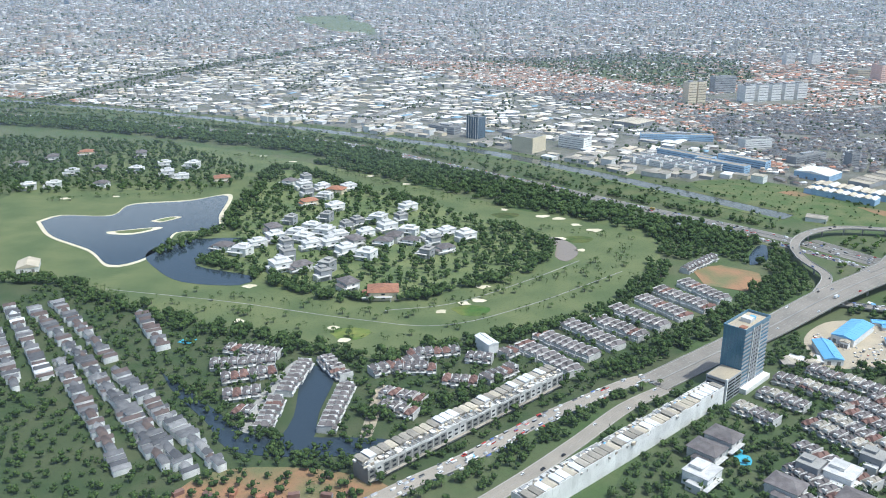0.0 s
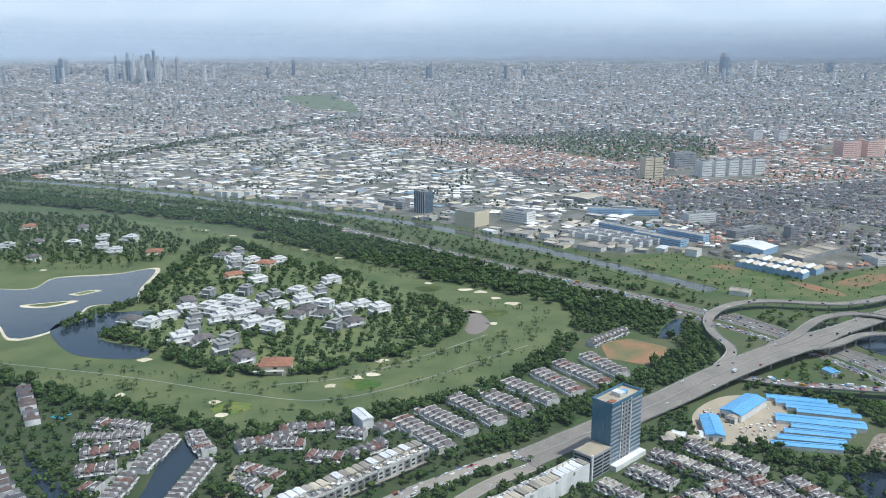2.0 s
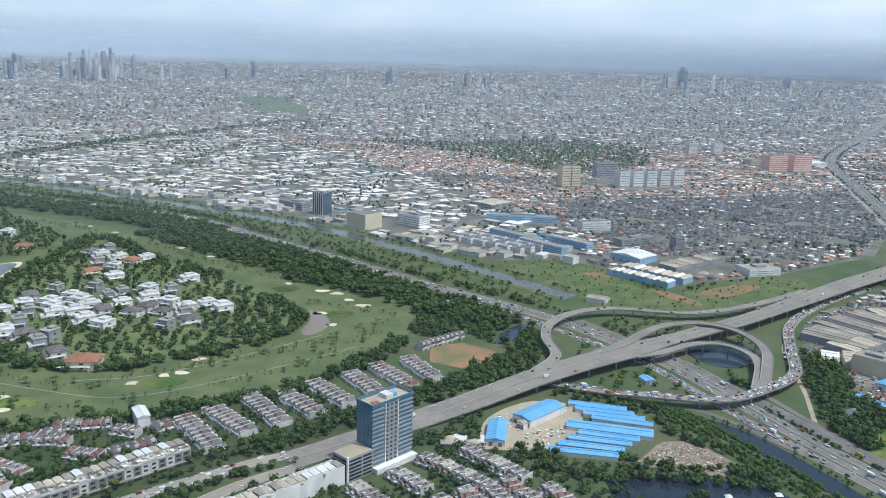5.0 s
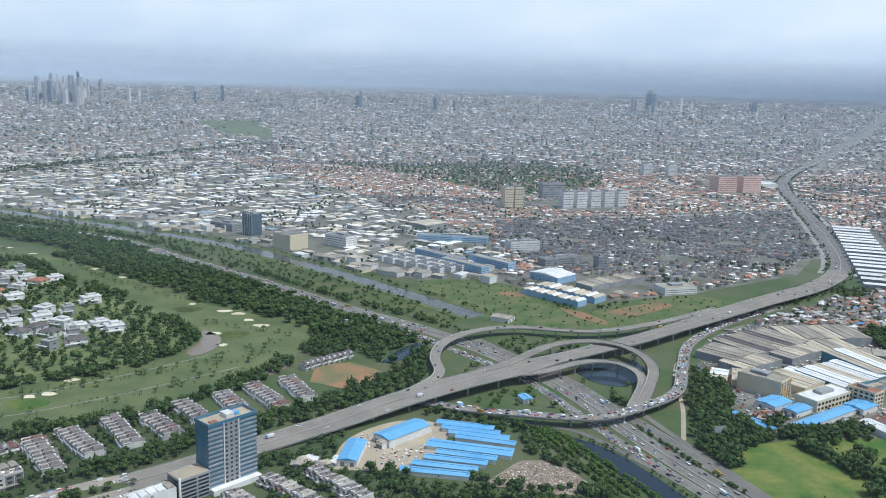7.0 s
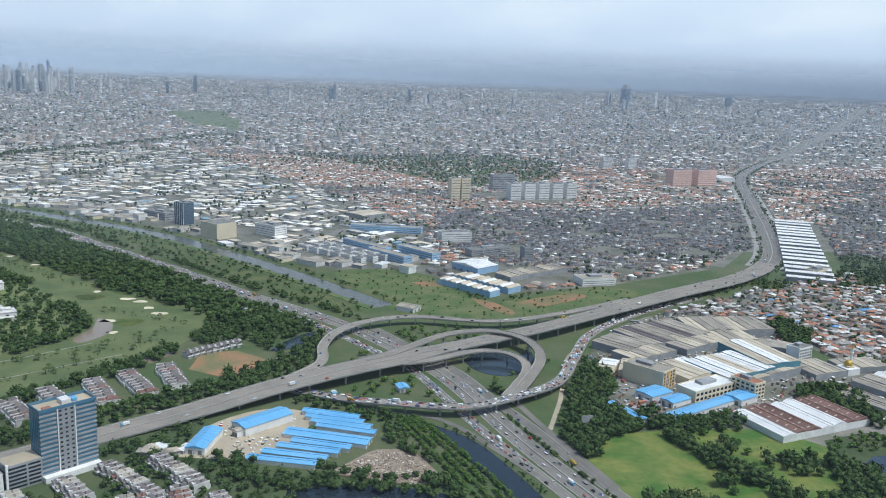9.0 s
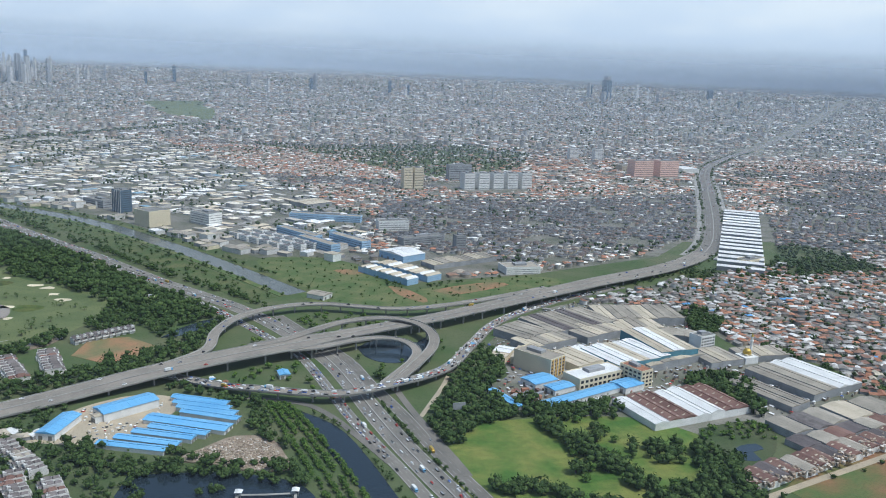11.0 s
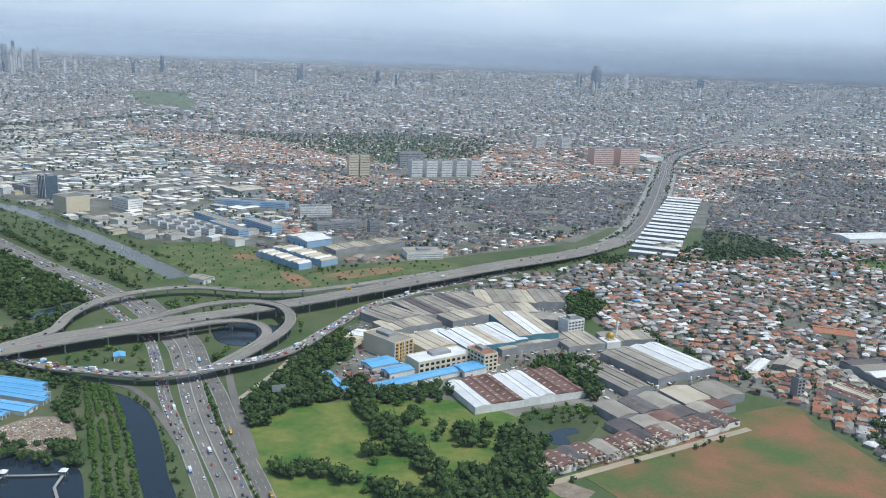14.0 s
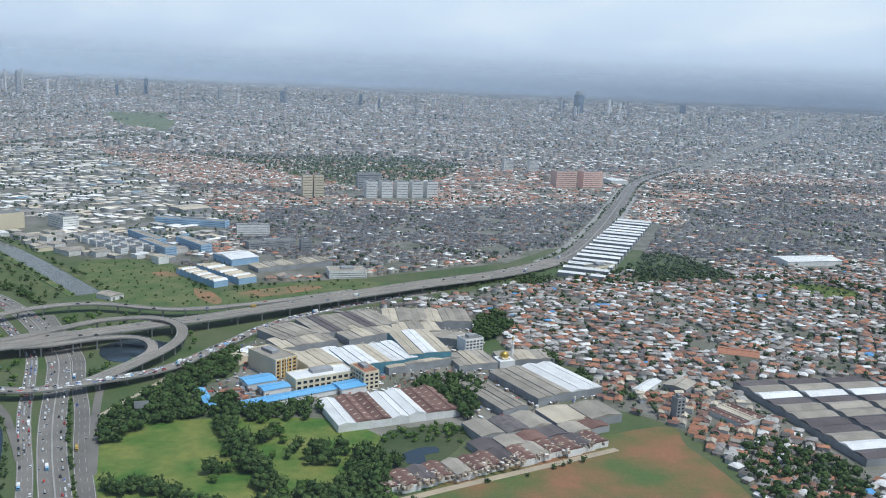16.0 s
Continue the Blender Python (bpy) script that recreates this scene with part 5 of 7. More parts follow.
for ax, ay, bx, by in LEFT_ROWS:
    n = int(math.hypot(bx - ax, by - ay) / 4.4)
    for i in range(n):
        lx.append(ax + (bx - ax) * (i + 0.5) / n)
        ly.append(ay + (by - ay) * (i + 0.5) / n)
        lt.append(math.atan2(by - ay, bx - ax))
lx, ly, lt = np.array(lx), np.array(ly), np.array(lt)
houses("terraced_rows", lx, ly, rng.uniform(4.0, 4.7, len(lx)), rng.uniform(7.0, 10.0, len(lx)), rng.uniform(2.8, 4.8, len(lx)), rng.uniform(1.0, 1.6, len(lx)), lt + 1.5708 * (rng.rand(len(lx)) > 0.72), [M["white"], M["darkshaderoof"]], "long rows of white terraced houses with grey roofs", "houses", over=0.1)
for a, b in (((192, 442), (218, 418)), ((177, 425), (195, 405)), ((158, 408), (173, 390)), ((215, 452), (239, 427)), ((189, 391), (222, 340)), ((213, 406), (240, 362)), ((235, 418), (262, 374)), ((176, 369), (197, 332)), ((164, 350), (180, 318)), ((256, 412), (276, 380)), ((203, 432), (228, 408)), ((226, 443), (248, 420)), ((200, 398), (228, 352)), ((224, 412), (250, 368)), ((152, 338), (168, 306)), ((206, 340), (226, 306)), ((230, 360), (254, 318)), ((248, 388), (270, 350))):
    terrace(a, b, 1, 9.5, (0, 0, 1, 1, 3, 2))
shop_row((-38, 341), (64, 438), 1, (0, 0, 1, 2))
shop_row((51, 330), (149, 418), -1, (1, 3, 3, 4, 4))
shop_row((34, 314), (51, 330), -1, (1, 3, 3, 4, 4))

def roof_clutter(a, b, half, low, seed):
    r = np.random.RandomState(seed)
    a, b = np.array(a, float), np.array(b, float)
    u = (b - a) / np.linalg.norm(b - a)
    n = int(np.linalg.norm(b - a) * 1.6)
    q = a + (b - a) * r.rand(n)[:, None] + np.array([u[1], -u[0]]) * r.uniform(-half, half, n)[:, None]
    houses("roof_clutter", q[:, 0], q[:, 1], r.uniform(0.7, 2.4, n), r.uniform(0.7, 3.2, n), r.uniform(low + 0.5, low + 1.9, n), r.uniform(0, 0.4, n), np.full(n, math.atan2(u[1], u[0])), [M["citywall"], M["shedroof"]], "patchwork of small sheds, tanks and sheets on shop roofs", "clutter", over=0.05, base=low)


roof_clutter((-38, 341), (64, 438), 5.0, 8.3, 1)
roof_clutter((34, 314), (149, 418), 5.0, 8.6, 2)

# villas on the golf estate
VILLAS = [(-166, 899), (-128, 875), (-111, 863), (-133, 818), (-105, 797), (-34, 797), (-39, 757), (-68, 715), (-60, 757), (-87, 733), (-96, 683), (-120, 697), (-140, 752), (-151, 725), (-42, 701), (-27, 693), (-11, 707), (3, 718), (20, 705), (-62, 654), (-13, 658), (2, 672), (-70, 588), (-91, 607), (-111, 627), (-127, 627), (-90, 624), (-183, 675), (-165, 664), (-157, 685), (-126, 652), (-118, 732), (-91, 703), (-148, 880), (-120, 840), (-108, 760), (-75, 690), (-50, 730), (-150, 908), (-140, 850), (-100, 875), (-78, 742), (-104, 715), (-128, 712), (-30, 720), (-8, 690), (-110, 680), (-80, 665), (-50, 690), (-145, 700), (-132, 680)]
KEPT = []
for x, y in VILLAS:
    if all(math.hypot(x - p, y - q) > 12 for p, q in KEPT):
        KEPT.append((x, y))
for i, (x, y) in enumerate(KEPT):
    place(villa, pose(x, y, 0.25, 0, 0, rng.choice([-25, 32, 38, 35, -20])) @ Matrix.Scale(rng.uniform(0.92, 1.1), 4), int(rng.choice([0, 1, 1, 4, 1, 0, 5, 4, 2, 3])))
place(villa, pose(-43, 571, 0.25, 0, 0, 4) @ Matrix.Scale(1.25, 4), 3)
for i, (x, y) in enumerate(((-439, 875), (-415, 882), (-366, 887), (-351, 953), (-328, 982), (-293, 976), (-243, 912), (-289, 918), (-419, 939), (-498, 982), (-472, 1012), (-444, 1045), (-373, 1035), (-395, 960), (-310, 935))):
    place(villa, pose(x, y, 0.25, 0, 0, rng.choice([-15, 20])), int(rng.choice([0, 2, 4, 5, 5, 2, 3])))
for i, (x, y) in enumerate(((182, 318), (205, 352), (172, 345), (155, 330), (140, 372), (128, 360), (185, 340), (218, 318), (120, 340))):
    place(villa, pose(x, y, 0.2, 0, 0, 45), int(rng.choice([1, 5, 0])))
shed(27, 478, 7, 16, 30, 9, 1.2, "whiteroof", "white", "tall white wedge-roofed estate clubhouse beside houses", "club_house")
shed(-325, 628, 16, 20, 20, 4, 3.0, "tanroof", "white", "pale tent-roofed golf pavilion by the lake", "golf_pavilion")
block(211, 728, 8, 8, 20, 6, 3, "cream", "small yellow house with red roof among trees", "small_house", 3, roof="terracotta")

# ---------------------------------------------------------------- blue sheds and yard
for a, b, w in (((286, 523), (321, 514), 6.0), ((289, 515), (324, 506), 6.0), ((293, 508), (329, 499), 6.0), ((297, 501), (332, 491), 6.0), ((280, 491), (329, 478), 10.5), ((285, 479), (319, 470), 6.0), ((278, 472), (313, 464), 6.0), ((271, 464), (307, 456), 6.0), ((264, 456), (302, 449), 6.0)):
    a, b = np.array(a, float), np.array(b, float)
    c, u = (a + b) / 2, b - a
    shed(c[0], c[1], w, np.linalg.norm(u), math.degrees(math.atan2(u[1], u[0])) + 90, 2.4, 0.9, "blueroof", "white", "long low market shed with bright blue metal roof", "market_shed", "blue market sheds", ribs=10)
shed(264, 503, 14, 34, -45, 5, 1.6, "blueroof", "white", "large white hall with bright blue metal roof", "blue_hall", "", ribs=9, doors=3)
shed(236, 475, 11, 28, -8, 4, 1.4, "blueroof", "white", "wide hall with bright blue metal roof by the yard", "blue_hall", "", ribs=7)
shed(254, 489, 5, 9, -45, 4, 0.6, "tanroof", "white", "small rusty lean-to shed beside the hall", "small_shed")
for i in range(6):
    shed(206 + i * 4.2, 462 + (i * 37 % 11) - i, 6, 8, 30 * i, 2.2, 0.6, ("greyroof", "tanroof", "whiteroof")[i % 3], "grey", "low scrap shed of rusty sheets beside the yard", "scrap_shed", "scrap sheds")

# ---------------------------------------------------------------- factory estate
G_ = "factory estate sheds"
bays((557, 621), (601, 645), 5, 42, 7.5, 1.0, ("whiteroof", "whiteroof", "tanroof"), "teal", "factory hall", "factory_shed", G_)
bays((597, 662), (627, 672), 3, 56, 9.5, 1.0, ("tanroof", "whiteroof", "tanroof"), "teal", "tall teal factory hall", "factory_shed", G_)
bays((497, 668), (520, 690), 3, 34, 6, 1.0, ("greyroof",), "grey", "factory hall", "factory_shed", G_)
bays((521, 700), (580, 738), 7, 46, 6, 0.8, ("greyroof", "darkroof", "greyroof"), "grey", "long saw-tooth factory hall", "factory_shed", G_)
bays((588, 742), (660, 750), 6, 40, 6, 1.4, ("tanroof", "greyroof", "greyroof"), "grey", "factory hall", "factory_shed", G_)
bays((503, 603), (512, 628), 2, 26, 5, 1.6, ("tanroof",), "cream", "factory shed", "factory_shed", G_)
bays((530, 612), (560, 632), 3, 34, 6, 1.0, ("tanroof", "tanroof", "whiteroof"), "cream", "factory hall", "factory_shed", G_)
bays((508, 646), (546, 672), 4, 26, 5.2, 0.9, ("tanroof", "greyroof"), "grey", "low factory hall", "factory_shed", G_)
bays((552, 676), (590, 702), 4, 30, 5.6, 0.9, ("greyroof", "tanroof"), "grey", "low factory hall", "factory_shed", G_)
bays((596, 706), (632, 714), 3, 32, 5.6, 1.0, ("tanroof", "greyroof"), "grey", "low factory hall", "factory_shed", G_)
bays((486, 606), (498, 632), 2, 13, 3.6, 1.0, ("tanroof", "whiteroof"), "cream", "small loading shed", "factory_shed", G_)
bays((634, 690), (664, 676), 2, 20, 5, 1.0, ("greyroof",), "grey", "low workshop", "factory_shed", G_)
bays((676, 640), (716, 648), 3, 22, 4.2, 1.2, ("greyroof", "tanroof"), "grey", "low workshop", "factory_shed", G_)
block(522, 592, 17, 32, 45, 13, 5, "cream", "cream five-storey factory office with ochre front", "factory_office", 5, roof="greyroof", side="back", fins=5, front="ochre")
block(557, 572, 42, 17, 32, 7.5, 2, "cream", "flat white-roofed factory block with beige walls", "factory_block", 10, roof="whiteroof")
block(586, 572, 11, 20, 32, 11.5, 4, "cream", "cream staff block with red roof", "staff_block", 3, roof="terracotta", side="left")
road("road_lane", spline([(600, 406), (640, 429), (690, 457), (734, 482)], 8), 4.5, "pale dirt lane along the mill sheds", 1, z=0.24, material="yard", dashes=False)
block(660, 655, 16, 12, 30, 10, 4, "white", "white apartment-like staff block with balconies", "staff_block", 5)
shed(547, 543, 9.5, 76, -56, 3.2, 1.0, "blueroof", "white", "very long low shed with bright blue roof", "blue_shed", "", ribs=14)
shed(577, 560, 14, 18, -56, 4.2, 1.2, "blueroof", "white", "wide blue-roofed loading shed", "blue_shed", "", ribs=4)
shed(518, 563, 15, 20, -56, 4.5, 1.0, "blueroof", "white", "two-part hall with bright blue roof", "blue_shed", "", ribs=5)
shed(530, 553, 11, 18, -56, 3.6, 0.9, "blueroof", "white", "hall with bright blue roof", "blue_shed", "", ribs=5)
shed(492, 532, 5.5, 32, 28, 2.8, 0.7, "blueroof", "white", "narrow shed with bright blue roof", "blue_shed", "", ribs=7)
bays((560, 530), (630, 561), 7, 42, 4.2, 1.5, ("whiteroof", "brownroof", "brownroof", "whiteroof", "whiteroof", "brownroof", "brownroof"), "white", "long factory shed", "factory_shed", "brown and white factory sheds", skylights=6)
bays((590, 610), (640, 640), 4, 22, 5, 1.2, ("tanroof", "greyroof"), "grey", "low workshop", "factory_shed", G_)
bays((640, 632), (668, 642), 3, 30, 4, 1.0, ("greyroof", "tanroof"), "grey", "low workshop", "factory_shed", G_)
bays((648, 568), (664, 577), 2, 52, 4.5, 2.0, ("greyroof",), "grey", "wide warehouse", "factory_shed", G_)
bays((670, 592), (716, 618), 4, 56, 5, 2.2, ("greyroof", "greyroof", "whiteroof", "whiteroof"), "grey", "wide warehouse", "factory_shed", G_)
bays((598, 432), (722, 500), 14, 17, 3.2, 1.3, ("brownroof", "brownroof", "darkroof", "brownroof", "greyroof"), "white", "ramshackle mill shed", "mill_shed", "old mill sheds", skylights=3)
bays((650, 476), (728, 520), 6, 14, 3.4, 1.2, ("darkroof", "greyroof", "brownroof"), "grey", "ramshackle mill shed", "mill_shed", "old mill sheds")
bays((648, 500), (690, 523), 3, 22, 4.5, 1.4, ("greyroof", "slate"), "grey", "old mill hall", "mill_shed", "old mill sheds")
bays((694, 525), (735, 545), 2, 24, 4.5, 1.6, ("tanroof", "greyroof"), "grey", "old mill hall", "mill_shed", "old mill sheds")
for j in range(3):
    o = np.array((34.0, 7.0)) * j
    bays(tuple(np.array((839, 592)) + o), tuple(np.array((870, 470)) + o), 11, -30, 4.2, 1.2, ("darkroof", "greyroof", "whiteroof", "darkroof", "greyroof", "greyroof", "darkroof"), "grey", "large dark warehouse", "dark_warehouse", "dark warehouses")
bays((765, 917), (925, 1330), 17, 50, 5, 1.6, ("whiteroof",), "grey", "parallel white warehouse", "white_warehouse", "row of white warehouses", shrink=15.0)
block(782, 530, 6, 6, 20, 14, 6, "grey", "slim grey concrete block over village roofs", "water_block", 2)


def mosque():
    ob = empty("mosque", pose(683, 622, 0.1, 0, 0, 20), "small white mosque with golden dome and slim minaret", "mosque")
    part("hall", boxed(-6, 6, -6, 6, -0.2, 5, 0.1), M["white"], ob)
    part("drum", boxed(-3, 3, -3, 3, 5, 6.6, 0.6), M["cream"], ob)
    bm = bmesh.new()
    bmesh.ops.create_uvsphere(bm, u_segments=18, v_segments=10, radius=3.2)
    bmesh.ops.translate(bm, vec=(0, 0, 7.4), verts=bm.verts)
    part("dome", bm, M["gold"], ob, "golden dome")
    bm = bmesh.new()
    bmesh.ops.create_cone(bm, segments=10, radius1=1.1, radius2=0.8, depth=17, cap_ends=True, matrix=Matrix.Translation((9, 6, 8.4)))
    tower_ = part("minaret", bm, M["white"], ob)
    bm = bmesh.new()
    bmesh.ops.create_cone(bm, segments=10, radius1=1.5, radius2=1.5, depth=0.6, cap_ends=True, matrix=Matrix.Translation((9, 6, 13.6)))
    part("gallery", bm, M["white"], tower_)
    bm = bmesh.new()
    bmesh.ops.create_cone(bm, segments=10, radius1=1.1, radius2=0.05, depth=3, cap_ends=True, matrix=Matrix.Translation((9, 6, 18.4)))
    part("spire", bm, M["gold"], tower_)


mosque()

x, y = scatter(rng, WORKS, 6.2)
k = ~inside(MEADOW, x, y) & (y > 545 - 0.15 * (x - 480))
x, y = x[k], y[k]
n = len(x)
houses("yard_clutter", x, y, rng.uniform(0.6, 2.0, n), rng.uniform(0.8, 4.0, n), rng.uniform(0.5, 2.2, n), rng.uniform(0, 0.5, n), rng.choice([0.5, 2.1], n) + rng.normal(0, 0.15, n), [M["debris"], M["traffic"]], "crates, vehicles and scrap lying about the factory yards", "clutter", over=0.02, base=0.05)

# ---------------------------------------------------------------- landmarks beyond the canal
block(110, 1080, 32, 30, -40, 19, 0, "cream", "plain cream windowless warehouse block by the canal", "warehouse_block", 2, topping=False)
block(45, 1165, 20, 17, -40, 29, 10, "navy", "dark blue glass office tower by canal", "glass_tower", 7, fins=6)
block(172, 1098, 38, 20, -40, 15, 5, "white", "white office block with ribbon windows", "office_block", 8)
block(2, 1200, 44, 18, -35, 10, 3, "grey", "long grey office block", "office_block", 8)
block(408, 1100, 40, 16, 15, 12, 4, "white", "white office block over dark quarter roofs", "office_block", 8)
block(444, 1022, 58, 14, 32, 8, 3, "grey", "long low grey block", "office_block", 9)
block(488, 998, 12, 12, 20, 15, 5, "grey", "small grey office tower", "office_block", 3)
for x, y, w in ((326, 978, 66), (360, 1000, 62), (298, 1027, 76)):
    block(x, y, w, 13, -48, 8.5, 3, "bluewall", "long pale blue-white row of workshops", "workshop_row", 10, roof="greyroof", group="blue workshop rows", topping=False)
block(545, 888, 38, 24, 15, 7, 3, "white", "stepped white office block by the field", "office_block", 7, roof="greyroof")
block(318, 1150, 96, 14, -8, 8, 3, "bluewall", "very long pale blue factory block", "factory_block", 12, roof="greyroof")
shed(285, 1265, 40, 46, -45, 6, 1.0, "tanroof", "grey", "wide hall with flat tan roof", "factory_hall")
shed(776, 580, 8, 30, -38, 3.6, 0.9, "whiteroof", "white", "long white-roofed shed among village houses", "village_shed")
shed(800, 585, 16, 20, -38, 4, 1.2, "greyroof", "grey", "grey workshop hall among village houses", "village_shed")
bays((804, 540), (824, 552), 3, 26, 3.2, 1.0, ("brownroof", "tanroof"), "white", "rusty workshop", "village_shed", "rusty workshops", skylights=4)
shed(868, 662, 20, 30, 70, 4, 1.6, "terracotta", "cream", "large red-roofed hall among houses", "village_hall")
bays((389, 877), (439, 826), 10, 15, 5.5, 1.3, ("tanroof", "whiteroof"), "bluewall", "blue-walled saw-tooth factory bay", "factory_shed", "canal factory halls")
bays((408, 899), (462, 845), 10, 20, 5.5, 1.3, ("tanroof", "tanroof", "whiteroof"), "bluewall", "blue-walled saw-tooth factory bay", "factory_shed", "canal factory halls")
shed(422, 936, 40, 32, -48, 7, 2.4, "whiteroof", "bluewall", "large hall with white roof and pale blue walls", "factory_hall", doors=4)
bays((442, 904), (512, 955), 6, 24, 4.5, 1.4, ("tanroof", "greyroof"), "grey", "low factory hall", "factory_shed", "canal factory halls")
for i in range(18):
    q = np.array((226, 1014)) + np.array((13.5, -12.0)) * (i % 6) + np.array((13, 10)) * (i // 6)
    block(q[0], q[1], 14.5, 8, -42, 6.5, 3, "white", "white three-storey flats with dark windows", "flats_block", 5, roof=("greyroof", "slate")[i % 2], group="white flats by the canal", topping=False)
for i in range(2):
    block(424 + 18 * i, 1475 + 6 * i, 16, 18, 18, 36, 8, "cream", "slim cream twin apartment tower", "apartment_tower", 4, group="cream apartment towers")
block(520, 1600, 44, 18, 16, 30, 7, "grey", "grey apartment slab behind others", "apartment_block", 8)
for i in range(5):
    block(530 + 26 * i, 1500 + 8 * i, 19, 24, 16, 27, 6, "white", "white and grey apartment slab block", "apartment_block", 4, group="white apartment slabs")
for x, y in ((908, 1775), (966, 1792)):
    block(x, y, 44, 30, 16, 33, 8, "brick", "salmon pink apartment block with a stepped roof", "apartment_block", 7, group="pink apartment blocks")
block(930, 1880, 92, 30, 16, 12, 3, "tanroof", "long low tan hall behind the pink apartments", "retail_hall", 12, topping=False)
shed(1040, 1900, 60, 40, -74, 8, 1.5, "whiteroof", "white", "wide low hall with a bright white roof", "retail_hall")
for i in range(2):
    block(820 + 60 * i, 2060, 22, 20, 10, 28, 9, "white", "pale green-white apartment tower", "apartment_tower", 4)
block(820, 960, 34, 16, 40, 7, 3, "cream", "low cream block by the bend of the viaduct", "office_block", 6)
shed(1095, 1055, 34, 78, -75, 6, 2, "whiteroof", "white", "wide white-roofed sports hall", "sports_hall")



def hall(m, kind):
    """A plain city warehouse."""
    w, d, h = ((11, 17, 4.2), (9, 14, 3.6), (13, 17, 5.2), (10, 18, 4.0), (12, 14, 8.0))[kind]
    roof = ("whiteroof", "tanroof", "greyroof", "greyroof", "tanroof")[kind]
    ob = empty("warehouse", m, ("long warehouse with white sheet roof", "small warehouse with tan sheet roof", "wide warehouse with grey sheet roof", "narrow warehouse with grey sheet roof", "tall pale block with tan flat roof")[kind], "warehouse", "canalside warehouses")
    part("wall", boxed(-w / 2, w / 2, -d / 2, d / 2, -0.2, h), M[("white", "grey", "offwhite", "cream", "white")[kind]], ob)
    part("roof", gable(bmesh.new(), -w / 2, w / 2, -d / 2, d / 2, h, 0.5 if kind < 4 else 0.2, 0.2, 0.15), M[roof], ob)
    return ob


for x, y, t in HALLS:
    place(hall, pose(x, y, 0.06, 0, 0, math.degrees(t)), int(rng.choice([0, 1, 2, 2, 3, 4])))


def hut(m, kind):
    """A small village house."""
    w, d, h = ((4.4, 5.6, 2.0), (3.8, 5.0, 2.3), (4.8, 6.0, 1.9), (4.0, 5.4, 3.4))[kind]
    ob = empty("village_house", m, ("small village house with terracotta roof", "small village house with grey sheet roof", "low village house with brown tiled roof", "two-storey village house with pale roof")[kind], "house", "nearest village houses")
    part("wall", boxed(-w / 2, w / 2, -d / 2, d / 2, -0.2, h), M[("cream", "offwhite", "grey", "offwhite")[kind]], ob)
    part("roof", gable(bmesh.new(), -w / 2, w / 2, -d / 2, d / 2, h, 1.1, 0.35, 0.1), M[("terracotta", "greyroof", "brownroof", "tanroof")[kind]], ob)
    return ob


for x, y, t in HUTS:
    place(hut, pose(x, y, 0.1, 0, 0, math.degrees(t) + rng.choice([0, 90])), int(rng.choice([0, 0, 1, 2, 3])))

# far skyline
def far_tower(x, y, w, hgt, wall):
    z = float(rise(x, y))
    ob = empty("far_tower", pose(x, y, z, 0, 0, rng.uniform(0, 90)), "distant pale high-rise tower in haze", "tower", "far skyline towers")
    part("shaft", boxed(-w / 2, w / 2, -w / 2.4, w / 2.4, -6, hgt, 0.4), M[wall], ob)
    part("crown", boxed(-w / 3, w / 3, -w / 3.4, w / 3.4, hgt, hgt + w * rng.uniform(0.15, 0.6)), M["grey"], ob)


for i in range(66):
    g = rng.rand()
    if g < 0.42:
        x, hgt = rng.normal(-1150, 75), rng.uniform(45, 112)
    elif g < 0.62:
        x, hgt = rng.uniform(-1600, -850), rng.uniform(30, 80)
    elif g < 0.70:
        x, hgt = rng.normal(1400, 120), rng.uniform(30, 60)
    else:
        x, hgt = rng.uniform(-1300, 2300), rng.uniform(16, 55)
    far_tower(x, math.sqrt(3985 ** 2 - (x - 310) ** 2) - rng.uniform(0, 260), rng.uniform(8, 15), hgt, ("grey", "navy", "offwhite", "grey", "offwhite")[i % 5])
for x, w, hgt, wall in ((1293, 34, 82, "navy"), (1430, 11, 66, "white"), (1480, 8, 48, "white"), (1757, 24, 60, "navy"), (-599, 14, 70, "navy"), (-279, 14, 48, "grey"), (8, 16, 66, "grey"), (334, 15, 56, "navy")):
    far_tower(x, 3830, w, hgt, wall)

# ---------------------------------------------------------------- more woods
def woods(name, pts, gap, lo, hi, label, seed, material="leaf", tests=(), **more):
    x, y = scatter(rng, pts, gap)
    x, y = cut(x, y, off_roads, *tests)
    return wood(name, x, y, lo, hi, material, label, seed, **more)


def belt(name, pts, lo, hi, gap, small, big, label, seed, material="leaf", tests=(), **more):
    x, y = along(rng, spline(pts, 8), lo, hi, gap)
    x, y = cut(x, y, off_roads, *tests)
    return wood(name, x, y, small, big, material, label, seed, **more)


VIL = np.array(KEPT + [(-40, 571)], float)
by_villa = lambda x, y: (np.hypot(x[:, None] - VIL[None, :, 0], y[:, None] - VIL[None, :, 1]) < 11.0).any(1)
HOMES = np.array([o.matrix_basis.translation[:2] for o in scene.objects if o.name.split('.')[0] in ('terraced_house', 'shophouse', 'villa', 'club_house')] + [(p, q) for p, q in zip(lx, ly)])
in_house = lambda x, y: (np.hypot(x[:, None] - HOMES[None, :, 0], y[:, None] - HOMES[None, :, 1]) < 4.9).any(1)
in_water = lambda x, y: inside(LAKE, x, y) | inside(LAKE2, x, y) | inside([(84, 724), (95, 714), (114, 680), (100, 645), (88, 655), (94, 690)], x, y)
woods("estate_trees", ISLAND, 9.6, 2.2, 4.0, "leafy garden trees between villas", 21, tests=(by_villa, in_water), clumps=5, flakes=8)
